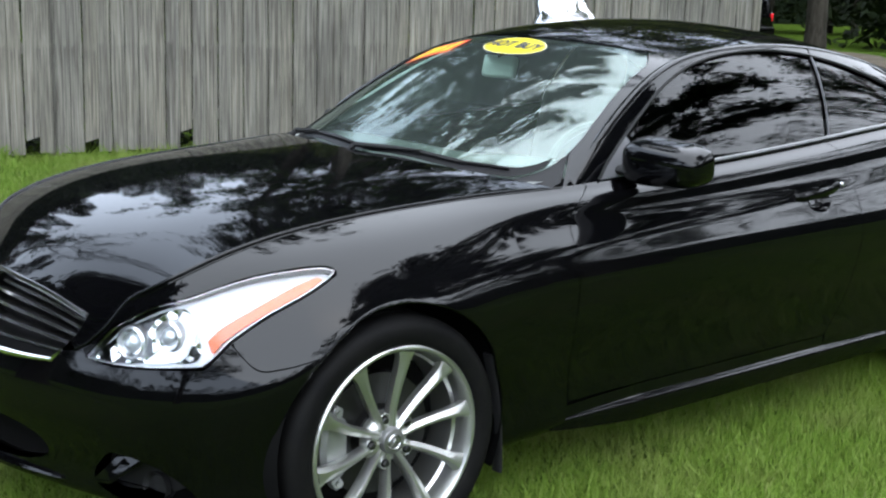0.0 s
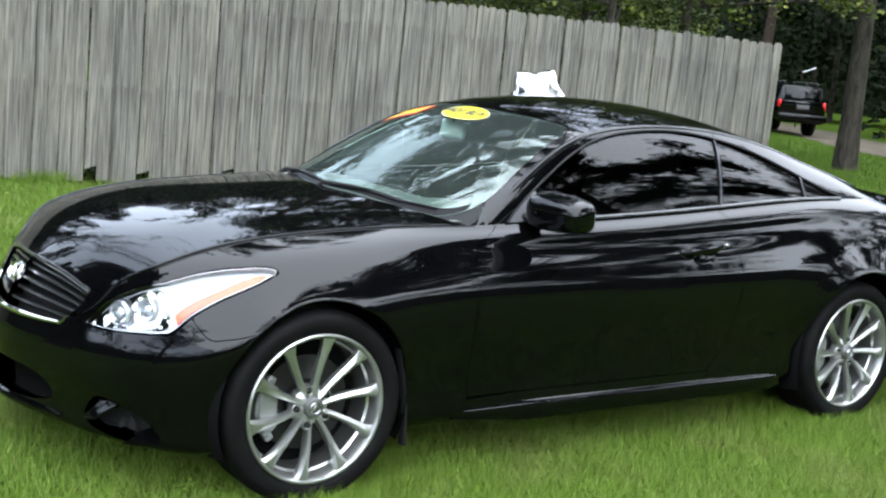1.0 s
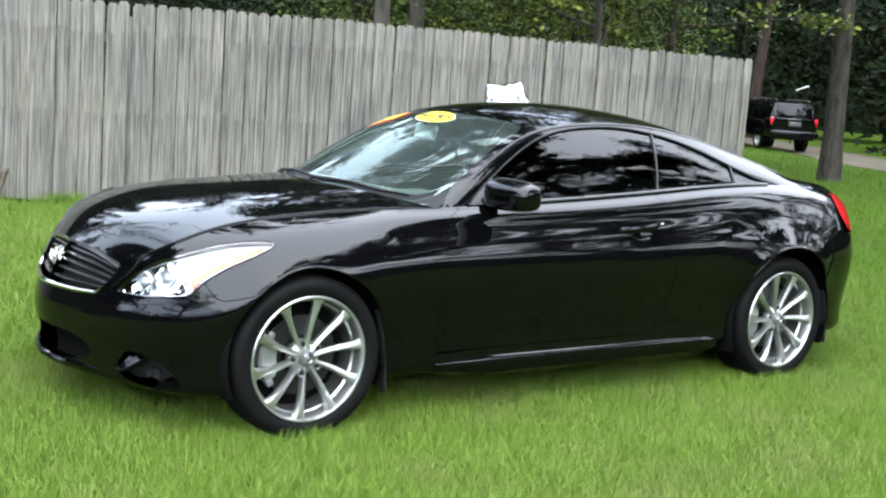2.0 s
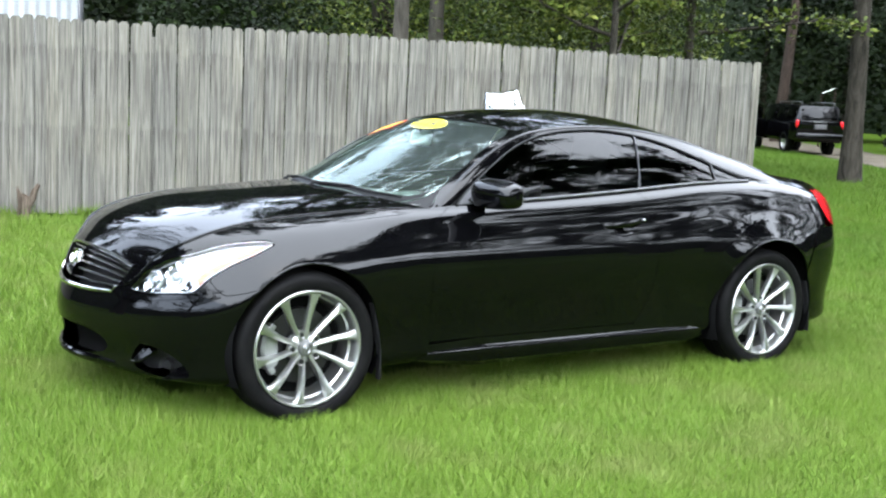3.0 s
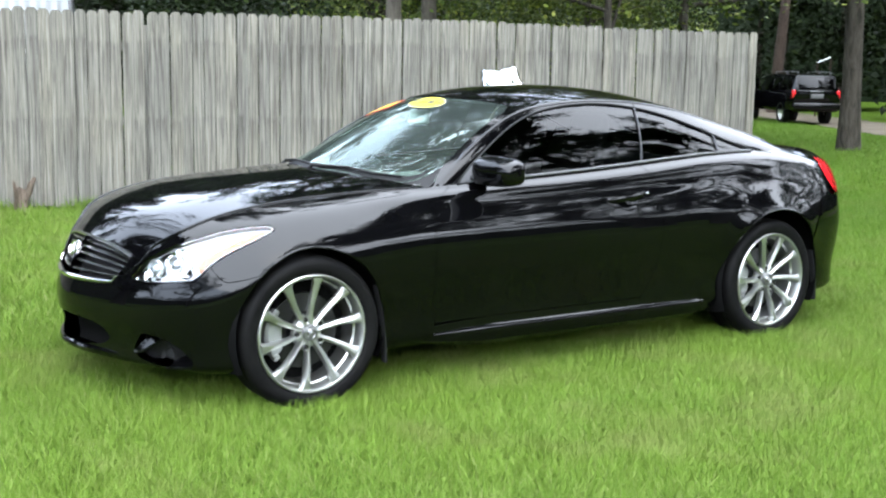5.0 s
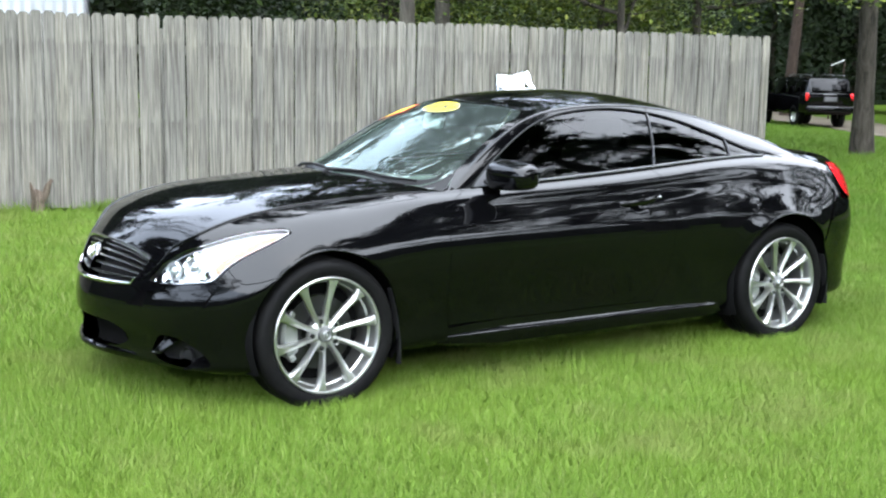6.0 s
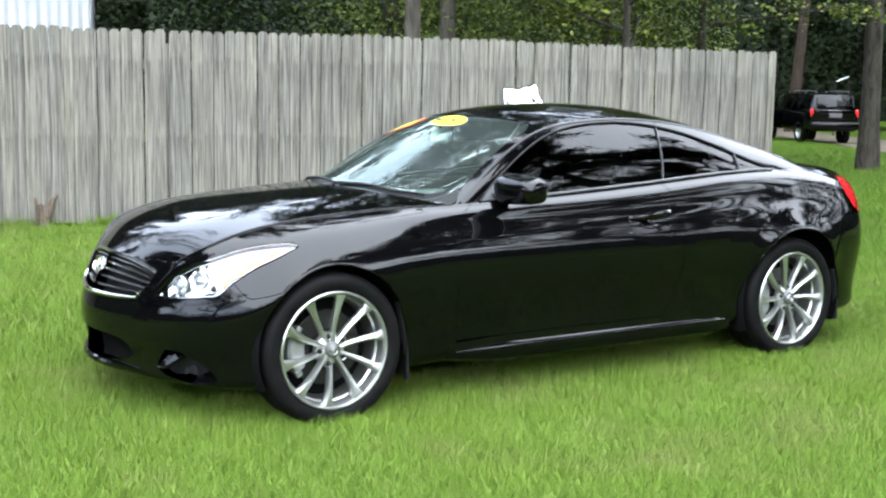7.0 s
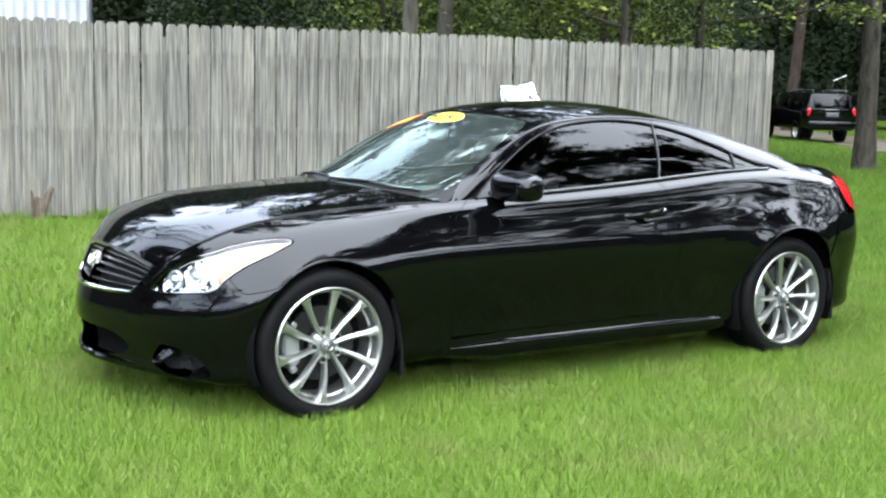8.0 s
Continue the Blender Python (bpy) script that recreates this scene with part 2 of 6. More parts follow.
def lathe(profile, steps=48, axis="Y", bm=None, closed=False):
    """Turns a list of (radius, along) round an axis."""
    bm = bm or bmesh.new()
    rings = []
    for k in range(steps):
        a = 2 * math.pi * k / steps
        c, s = math.cos(a), math.sin(a)
        if axis == "Y":
            rings.append([bm.verts.new((r * c, h, r * s)) for r, h in profile])
        else:
            rings.append([bm.verts.new((r * c, r * s, h)) for r, h in profile])
    n = len(profile)
    for k in range(steps):
        a, b = rings[k], rings[(k + 1) % steps]
        for i in range(n if closed else n - 1):
            j = (i + 1) % n
            bm.faces.new((a[i], a[j], b[j], b[i]))
    return bm


def tube(points, radii, sides=8, cap=True, bm=None):
    """A round bar along points."""
    bm = bm or bmesh.new()
    pts = [Vector(p) for p in points]
    if isinstance(radii, (int, float)):
        radii = [radii] * len(pts)
    rings, side = [], None
    for i, p in enumerate(pts):
        way = (pts[min(i + 1, len(pts) - 1)] - pts[max(i - 1, 0)]).normalized()
        if side is None:
            side = way.orthogonal().normalized()
        side = (side - way * side.dot(way)).normalized()
        up = way.cross(side)
        rings.append([bm.verts.new(p + radii[i] * (math.cos(a) * side + math.sin(a) * up)) for a in (2 * math.pi * k / sides for k in range(sides))])
    for a, b in zip(rings, rings[1:]):
        for k in range(sides):
            bm.faces.new((a[k], a[(k + 1) % sides], b[(k + 1) % sides], b[k]))
    if cap:
        bm.faces.new(rings[0][::-1]), bm.faces.new(rings[-1])
    return bm


def spline(keys):
    """A smooth natural cubic through rows of (t, value, ...): a function that gives arrays."""
    k = np.array(keys, float)
    t, v = k[:, 0], k[:, 1:]
    n = len(t)
    h = np.diff(t)
    a = np.zeros((n, n))
    b = np.zeros((n, v.shape[1]))
    a[0, 0] = a[-1, -1] = 1
    for i in range(1, n - 1):
        a[i, i - 1], a[i, i], a[i, i + 1] = h[i - 1], 2 * (h[i - 1] + h[i]), h[i]
        b[i] = 6 * ((v[i + 1] - v[i]) / h[i] - (v[i] - v[i - 1]) / h[i - 1])
    m = np.linalg.solve(a, b)

    def at(x):
        x = np.atleast_1d(np.asarray(x, float))
        i = np.clip(np.searchsorted(t, x) - 1, 0, n - 2)
        d, e, g = (x - t[i])[:, None], (t[i + 1] - x)[:, None], h[i][:, None]
        out = (m[i] * e ** 3 + m[i + 1] * d ** 3) / (6 * g) + (v[i] / g - m[i] * g / 6) * e + (v[i + 1] / g - m[i + 1] * g / 6) * d
        return out[:, 0] if out.shape[1] == 1 else out
    return at


def steady(keys):
    """A smooth curve through rows of (t, value) that never overshoots."""
    k = np.array(keys, float)
    t, v = k[:, 0], k[:, 1]
    h, d = np.diff(t), np.diff(v) / np.diff(t)
    m = np.zeros(len(t))
    for i in range(1, len(t) - 1):
        if d[i - 1] * d[i] > 0:
            w1, w2 = 2 * h[i] + h[i - 1], h[i] + 2 * h[i - 1]
            m[i] = (w1 + w2) / (w1 / d[i - 1] + w2 / d[i])
    m[0], m[-1] = d[0], d[-1]

    def at(x):
        x = np.asarray(x, float)
        i = np.clip(np.searchsorted(t, x) - 1, 0, len(t) - 2)
        s = (x - t[i]) / h[i]
        return (2 * s ** 3 - 3 * s ** 2 + 1) * v[i] + (s ** 3 - 2 * s ** 2 + s) * h[i] * m[i] + (-2 * s ** 3 + 3 * s ** 2) * v[i + 1] + (s ** 3 - s ** 2) * h[i] * m[i + 1]
    return at

# ---- ground ----
def ground_height(x, y):
    """The lawn rises a little towards the fence, falls towards the drive and is slightly uneven."""
    x, y = np.asarray(x, float), np.asarray(y, float)
    rise = 0.05 * np.clip((y - 1.5) / 4.5, 0, 1) ** 2
    dip = np.clip((x - 14) / 11, 0, 1)
    rise = rise - 0.13 * dip * dip * (3 - 2 * dip)
    return rise + 0.012 * np.sin(0.9 * x + 0.4) * np.sin(0.8 * y) * np.clip((np.hypot(x - 1.4, y) - 2.6) / 3, 0, 1)


def ground():
    near = np.arange(-20, 45.01, 0.5)
    xs = np.concatenate([[-3000, -800, -250, -90, -45], near, [60, 90, 250, 800, 3000]])
    ys = np.concatenate([[-3000, -800, -250, -90, -45], near, [60, 90, 250, 800, 3000]])
    gx, gy = np.meshgrid(xs, ys, indexing="ij")
    v = np.stack([gx, gy, ground_height(gx, gy)], -1).reshape(-1, 3)
    n, m = len(xs), len(ys)
    i, j = np.meshgrid(np.arange(n - 1), np.arange(m - 1), indexing="ij")
    a = (i * m + j).ravel()
    ob = new("ground", big_mesh("ground", v, np.stack([a, a + m, a + m + 1, a + 1], -1), SOIL, True))
    return tagged(ob, "mown green lawn with worn yellowish patches", "lawn", kind="structure")


ground()

# ---- fence ----
FENCE_A, FENCE_B = Vector((1.955, 6.295, 0)), Vector((9.067, 4.925, 0))
ALONG = (FENCE_B - FENCE_A).normalized()
FENCE_TURN = math.degrees(math.atan2(ALONG.y, ALONG.x))


def picket_mesh(width, height, seed):
    """A dog-eared board with a slight bow, its front face at y = 0."""
    rnd = random.Random(seed)
    w, t, ear = width / 2, 0.016, 0.024
    bow = rnd.uniform(-0.006, 0.006)
    rows = [0.0, 0.45 * height, 0.8 * height, height - ear - 0.012, height]
    half = [w * rnd.uniform(0.97, 1.0), w, w * rnd.uniform(0.97, 1), w * 0.98, w - ear]
    verts, faces = [], []
    for z, h in zip(rows, half):
        o = bow * math.sin(math.pi * z / height)
        verts += [(-h, o, z), (-h + 0.008, o - 0.0055, z), (h - 0.008, o - 0.0055, z), (h, o, z), (h, o + t, z), (-h, o + t, z)]
    for k in range(len(rows) - 1):
        for i in range(6):
            a, b = 6 * k + i, 6 * k + (i + 1) % 6
            faces.append((a, b, b + 6, a + 6))
    faces += [tuple(range(24, 30)), tuple(range(5, -1, -1))]
    return mesh_of("picket", verts, faces, WOOD, smooth=False)


def fence():
    top = tagged(new("wooden_fence"), "weathered grey dog-eared board fence standing on the lawn", "fence", kind="structure")
    pitch, width = 0.1112, 0.1109
    shapes = [picket_mesh(width * random.uniform(0.955, 0.978), 1.88 + random.uniform(-0.008, 0.008), k) for k in range(9)]
    stubs = {66: 0.13, 62: 0.10, 55: 0.14}      # boards rotted short at the foot, counted from the end post
    last = (FENCE_B - FENCE_A).length
    k = 0
    while last - pitch * (k + 0.5) > -9.0:
        s = last - pitch * (k + 0.5)
        p = FENCE_A + ALONG * (s - (0.018 if s < 0 else 0))
        z = float(ground_height(p.x, p.y)) + 0.030 + random.uniform(-0.010, 0.010)
        shape = shapes[random.randrange(9)]
        if k in stubs:
            shape = shape.copy()
            for v in shape.vertices:
                if v.co.z < 0.01:
                    v.co.z = stubs[k] + 0.3 * v.co.x
        ob = new("picket", shape)
        ob.parent = top
        tight = 1.07 if s < -0.6 else 1.0
        ob.matrix_basis = Matrix.Translation((p.x, p.y, z)) @ pose(0, (0.005 if k % 2 else -0.005) + random.uniform(-0.0015, 0.0015), 0, random.uniform(-0.3, 0.3), random.uniform(-0.2, 0.2) * (0.2 if s < -0.6 else 1), FENCE_TURN + random.uniform(-0.5, 0.5)) @ Matrix.Diagonal((tight, 1, 1, 1))
        k += 1
    turn = pose(0, 0, 0, 0, 0, FENCE_TURN)
    for z in (0.30, 0.84, 1.56):
        mid = FENCE_A + ALONG * ((last - 9.0) / 2)
        rail = part("rail", from_bm("rail", block(last + 9.0, 0.038, 0.088, bevel=0.004), WOOD, False), parent=top)
        rail.matrix_basis = Matrix.Translation(mid + Vector((0.045 * -ALONG.y, 0.045 * ALONG.x, z + 0.06))) @ turn
    post = from_bm("post", block(0.09, 0.09, 1.95, (0, 0, 0.85), 0.004), WOOD, False)
    for k in range(7):
        p = FENCE_A + ALONG * (last - 0.08 - 2.385 * k) + Vector((-ALONG.y, ALONG.x, 0)) * 0.075
        ob = part("post", post, parent=top)
        ob.matrix_basis = Matrix.Translation(p) @ turn
    return top


fence()

# ---- the coupe: its skin as smooth lofted surfaces; x runs from the front axle to the rear, y < 0 is the driver's side ----
# The plan outline at the widest height, station by station from the nose round the side to the tail.
PLAN = spline([
    (-1, -0.730, 0.30), (0, -0.797, 0.0), (1, -0.730, -0.30), (2, -0.642, -0.540), (3, -0.525, -0.733), (4, -0.33, -0.850), (5, 0.0, -0.892),
    (6, 0.40, -0.900), (7, 0.80, -0.893), (8, 1.40, -0.893), (9, 2.0, -0.897), (10, 2.45, -0.897), (11, 2.85, -0.893), (12, 3.20, -0.874),
    (13, 3.50, -0.800), (14, 3.70, -0.600), (15, 3.79, -0.32), (16, 3.82, 0.0), (17, 3.79, 0.32)])
# The upper edge: front of the hood, hood gap, belt line and deck edge.
EDGE = spline([
    (-1, -0.620, 0.28, 0.705), (0, -0.650, 0.0, 0.715), (1, -0.620, -0.28, 0.705), (2, -0.565, -0.47, 0.690), (3, -0.47, -0.595, 0.755), (4, -0.29, -0.632, 0.822),
    (5, 0.0, -0.648, 0.868), (6, 0.40, -0.680, 0.897), (7, 0.76, -0.738, 0.915), (8, 1.40, -0.755, 0.945), (9, 2.0, -0.745, 0.983), (10, 2.45, -0.735, 1.015),
    (11, 2.85, -0.715, 1.025), (12, 3.20, -0.68, 1.015), (13, 3.47, -0.60, 0.995), (14, 3.64, -0.46, 0.98), (15, 3.72, -0.24, 0.975), (16, 3.74, 0.0, 0.975), (17, 3.72, 0.24, 0.975)])
WIDEST = steady([(-1, 0.45), (1, 0.45), (3, 0.50), (4, 0.57), (5, 0.645), (6, 0.68), (8, 0.70), (11, 0.72), (13, 0.66), (15, 0.60), (17, 0.60)])
LOW_Z = steady([(-1, 0.16), (3, 0.165), (5, 0.18), (7, 0.20), (10, 0.20), (13, 0.19), (17, 0.2)])
LOW_IN = steady([(-1, 0.15), (2, 0.12), (5, 0.09), (9, 0.09), (12, 0.10), (14, 0.10), (17, 0.1)])
TUCK = steady([(-1, 0.025), (2, 0.03), (4, 0.028), (6, 0.045), (9, 0.045), (11, 0.03), (14, 0.03), (17, 0.03)])
ROUND_A = steady([(-1, 0.30), (1, 0.32), (2.6, 0.36), (3.6, 0.31), (5, 0.22), (6.4, 0.27), (7.6, 0.36), (10, 0.38), (11.5, 0.33), (12.5, 0.20), (14, 0.18), (17, 0.18)])
ROUND_B = steady([(-1, 0.66), (1, 0.67), (2.6, 0.68), (3.6, 0.64), (5, 0.58), (6.4, 0.60), (7.5, 0.62), (10, 0.62), (11.5, 0.58), (12.5, 0.53), (14, 0.50), (17, 0.50)])
FLARE = steady([(-1, 0.0), (1, 0.003), (2.2, 0.005), (3.2, 0.005), (4.3, 0.0), (17, 0.0)])


def ease(a, b, x):
    k = np.clip((x - a) / (b - a), 0, 1)
    return k * k * (3 - 2 * k)


def creases(u, v):
    """Shallow rolls that run along the doors between the belt line and the widest height."""
    where = ease(5.6, 7.0, u) * ease(11.2, 9.8, u) * ease(4.1, 4.7, v) * ease(7.0, 6.5, v)
    return 0.0042 * where * np.sin(2 * math.pi * (v - 4.55 - 0.06 * (u - 9)) / 1.35)


def skin(u, v):
    """The lower body: u goes round from the nose to the tail, v from the sill (0) up to the upper edge (7)."""
    u, v = np.atleast_1d(u).astype(float), np.atleast_1d(v).astype(float)
    d = 1e-3
    p, e = PLAN(u), EDGE(u)
    t = PLAN(u + d) - PLAN(u - d)
    inward = np.stack([-t[:, 1], t[:, 0]], -1)
    inward /= np.linalg.norm(inward, axis=1)[:, None]
    z4, z0, tuck = WIDEST(u), LOW_Z(u), TUCK(u)
    rows = []
    flare = FLARE(u)
    for inset, high in ((LOW_IN(u), 0.0), (tuck * 1.15, 0.09), (tuck - 0.3 * flare, 0.30), (tuck * 0.30 - flare, 0.64), (0.5 * flare, 1.0)):
        rows.append(np.column_stack([p + inward * np.asarray(inset)[:, None], z0 + (z4 - z0) * high]))
    for share, up in ((ROUND_A(u), 0.46), (ROUND_B(u), 0.80)):
        rows.append(np.column_stack([p + (e[:, :2] - p) * share[:, None], z4 + (e[:, 2] - z4) * up]))
    rows.append(e)
    r = np.stack(rows)
    m = SKIN_MATRIX
    i = np.clip(v.astype(int), 0, 6)
    f = v - i
    k = np.einsum("ij,jnc->inc", m, r)
    n = np.arange(len(u))
    a, b, ka, kb = r[i, n], r[i + 1, n], k[i, n], k[i + 1, n]
    g = (1 - f)[:, None]
    h = f[:, None]
    q = a * g + b * h + ((g ** 3 - g) * ka + (h ** 3 - h) * kb) / 6
    q[:, 1] -= swell(q[:, 0], q[:, 2]) + creases(u, v)
    return q


def second_differences(n):
    a, b = np.zeros((n, n)), np.zeros((n, n))
    a[0, 0] = a[-1, -1] = 1
    for i in range(1, n - 1):
        a[i, i - 1], a[i, i], a[i, i + 1] = 1, 4, 1
        b[i, i - 1], b[i, i], b[i, i + 1] = 6, -12, 6
    return np.linalg.solve(a, b)


SKIN_MATRIX = second_differences(8)


def swell(x, z):
    """How far the wings stand out round the wheel arches."""
    out = 0.0
    for hub_x, radius, broad, lip in ((0.0, 0.362, 0.012, 0.004), (2.85, 0.385, 0.022, 0.022)):
        off = np.hypot(x - hub_x, z - 0.335) - radius
        high = np.clip((z - 0.32) / 0.40, 0, 1)
        out = out + (broad * np.clip(1 - off / 0.26, 0, 1) ** 1.6 + lip * np.clip(1 - off / 0.11, 0, 1) ** 1.7) * high * high * (3 - 2 * high)
    ahead = np.clip(1 - (np.hypot(x, z - 0.335) - 0.362) / 0.20, 0, 1) * np.clip(-x / 0.25, 0, 1)
    out = out + 0.034 * ahead * ahead * (3 - 2 * ahead)
    return out

# The top: screen, roof and rear glass as a height over the plan.
RIDGE = spline([(0.30, 0.885), (0.42, 0.945), (0.80, 1.130), (1.22, 1.310), (1.50, 1.358), (1.80, 1.372), (2.10, 1.358), (2.40, 1.313), (2.70, 1.235), (3.0, 1.135), (3.25, 1.045), (3.5, 0.975)])
CROWN = steady([(0.3, 0.42), (0.7, 0.36), (1.0, 0.30), (1.4, 0.25), (2.0, 0.24), (2.6, 0.22), (3.0, 0.14), (3.5, 0.05)])
RAIL_Y = spline([(0.66, -0.735), (0.9, -0.682), (1.1, -0.632), (1.35, -0.585), (1.7, -0.562), (2.1, -0.562), (2.5, -0.585), (2.8, -0.610), (3.1, -0.637), (3.32, -0.650)])


def top(x, y):
    x, y = np.atleast_1d(x).astype(float), np.atleast_1d(y).astype(float)
    a = np.sqrt(y * y + 1e-4)
    return np.column_stack([x, y, RIDGE(x) - CROWN(x) * a ** 2.1])


BELT_U = np.linspace(4, 14, 400)
BELT = EDGE(BELT_U)


def belt(x):
    return np.column_stack([x, np.interp(x, BELT[:, 0], BELT[:, 1]), np.interp(x, BELT[:, 0], BELT[:, 2])])


def rail(x):
    return top(x, RAIL_Y(x))


def house(x, t):
    """The side of the cabin from the belt line (t = 0) to the roof rail (t = 1)."""
    x, t = np.atleast_1d(x).astype(float), np.atleast_1d(t).astype(float)
    a, b = belt(x), rail(x)
    s = t[:, None]
    p = a + (b - a) * s
    high = np.clip(b[:, 2] - a[:, 2], 0, 1)
    out = np.column_stack([0 * x, -np.ones_like(x), 0.45 * np.ones_like(x)])
    return p + out * (4 * t * (1 - t) * 0.062 * high)[:, None]


HOOD_MID = spline([(0, -0.650, 0.715), (0.06, -0.592, 0.765), (0.15, -0.50, 0.815), (0.30, -0.32, 0.868), (0.5, -0.10, 0.910), (0.75, 0.18, 0.940), (1, 0.42, 0.958)])


def hood(s, w):
    """s from the grille to the screen, w from the driver's side gap (0) across the middle (1) to the far gap (2)."""
    s, w = np.atleast_1d(s).astype(float), np.atleast_1d(w).astype(float)
    k = np.clip(1 - np.abs(w - 1), 0, 1)
    front = EDGE(2.0 * (1 - k))
    front[:, 1] *= np.where(w > 1, -1.0, 1.0)
    near = (np.clip(1 - 4 * s, 0, 1) ** 2)[:, None]
    return hood_sheet(s, w) + (front - hood_sheet(0 * s, w)) * near


def hood_sheet(s, w):
    e = EDGE(2.0 + 4.78 * s)
    m = HOOD_MID(s)
    c = np.column_stack([m[:, 0], 0 * s, m[:, 1]])
    k = np.clip(1 - np.abs(w - 1), 0, 1)
    q = 1 - (1 - k) ** 2.0
    side = np.where(w > 1, -1.0, 1.0)
    ridge = 0.003 * np.exp(-((k - 0.40) / 0.22) ** 2) * np.clip(s * 3, 0, 1) * np.clip((1 - s) * 4, 0, 1)
    return np.column_stack([e[:, 0] + (c[:, 0] - e[:, 0]) * q, e[:, 1] * (1 - k) * side, e[:, 2] + (c[:, 2] - e[:, 2]) * (1 - (1 - k) ** 2.3) + ridge])


# ---- skin ends; panels cut from it ----
def inside(poly, pts):
    """Which points lie in a closed outline."""
    x, y = pts[:, 0], pts[:, 1]
    hit = np.zeros(len(pts), bool)
    for (x0, y0), (x1, y1) in zip(poly, np.roll(poly, -1, 0)):
        if y0 != y1:
            hit ^= ((y0 > y) != (y1 > y)) & (x < (x1 - x0) * (y - y0) / (y1 - y0) + x0)
    return hit


def near_outline(poly, pts, limit):
    out = np.zeros(len(pts), bool)
    for a, b in zip(poly, np.roll(poly, -1, 0)):
        d = b - a
        t = np.clip(((pts - a) @ d) / max(d @ d, 1e-12), 0, 1)
        out |= np.linalg.norm(pts - a - t[:, None] * d, axis=1) < limit
    return out


def resample(poly, step):
    out = []
    for a, b in zip(poly, np.roll(poly, -1, 0)):
        n = max(1, int(np.ceil(np.linalg.norm(b - a) / step)))
        out += [a + (b - a) * k / n for k in range(n)]
    return np.array(out)


def curve_through(points, per=6, closed=False):
    """Points of a smooth line through the given ones."""
    p = np.array(points, float)
    n = len(p)
    ext = np.vstack([p[-1:], p, p[:2]]) if closed else np.vstack([2 * p[0] - p[1], p, 2 * p[-1] - p[-2]])
    out = []
    for i in range(n if closed else n - 1):
        a, b, c, d = ext[i:i + 4]
        for k in range(per):
            t = k / per
            out.append(0.5 * (2 * b + (c - a) * t + (2 * a - 5 * b + 4 * c - d) * t * t + (3 * b - a - 3 * c + d) * t ** 3))
    if not closed:
        out.append(p[-1])
    return np.array(out)


def cut(surface, outline, holes=(), scale=(1, 1), step=0.02, lift=0.0, flange=0.02, both=False, flip=False):
    """Vertices, faces and normals of the piece of a surface inside an outline, with edges turned inwards."""
    s = np.array(scale, float)
    rings = [resample(np.array(r, float) * s, step) for r in (outline, *holes)]
    lo, hi = rings[0].min(0), rings[0].max(0)
    gx, gy = np.meshgrid(np.arange(lo[0], hi[0], step), np.arange(lo[1], hi[1], step * 0.87), indexing="ij")
    gx = gx + (np.arange(gx.shape[1]) % 2 * step / 2)[None, :]
    pts = np.column_stack([gx.ravel(), gy.ravel()])
    pts = pts[inside(rings[0], pts)]
    for r in rings[1:]:
        pts = pts[~inside(r, pts)]
    for r in rings:
        pts = pts[~near_outline(r, pts, step * 0.55)]
    coords, edges = [], []
    for r in rings:
        k = len(coords)
        coords += [Vector(q) for q in r]
        edges += [(k + i, k + (i + 1) % len(r)) for i in range(len(r))]
    coords += [Vector(q) for q in pts]
    vs, _, fs, _, _, _ = geometry.delaunay_2d_cdt(coords, edges, [], 1, 1e-7)
    flat = np.array([tuple(v) for v in vs])
    tri = np.array([f for f in fs if len(f) == 3])
    mid = flat[tri].mean(1)
    ok = inside(rings[0], mid)
    for r in rings[1:]:
        ok &= ~inside(r, mid)
    tri = tri[ok]
    q = flat / s

    def place(q):
        p = surface(q[:, 0], q[:, 1])
        d = 1e-3 / s
        du = surface(q[:, 0] + d[0], q[:, 1]) - surface(q[:, 0] - d[0], q[:, 1])
        dv = surface(q[:, 0], q[:, 1] + d[1]) - surface(q[:, 0], q[:, 1] - d[1])
        n = np.cross(du, dv)
        n /= np.maximum(np.linalg.norm(n, axis=1), 1e-9)[:, None]
        return p, -n if flip else n
    p, n = place(q)
    p = p + n * lift
    a, b, c = p[tri[:, 0]], p[tri[:, 1]], p[tri[:, 2]]
    if (np.cross(b - a, c - a) * n[tri[:, 0]]).sum() < 0:
        faces = [f[::-1] for f in (tuple(t) for t in tri)]
    else:
        faces = [tuple(t) for t in tri]
    verts, normals = list(p), list(n)
    if flange:
        for r in rings:
            rp, rn = place(r / s)
            rp = rp + rn * lift
            k, m = len(verts), len(r)
            t = np.roll(rp, -1, 0) - np.roll(rp, 1, 0)
            side = np.cross(t, rn)
            side /= np.maximum(np.linalg.norm(side, axis=1), 1e-9)[:, None]
            if ((rp - p.mean(0)) * side).sum() < 0 and r is rings[0]:
                side = -side
            verts += list(rp) + list(rp - rn * flange)
            normals += list(side) * 2
            for i in range(m):
                j = (i + 1) % m
                faces.append((k + i, k + j, k + m + j, k + m + i))
    verts, normals = np.array(verts), np.array(normals)
    if both:
        k = len(verts)
        verts = np.vstack([verts, verts * (1, -1, 1)])
        normals = np.vstack([normals, normals * (1, -1, 1)])
        faces = faces + [tuple(i + k for i in f[::-1]) for f in faces]
    return verts, faces, normals


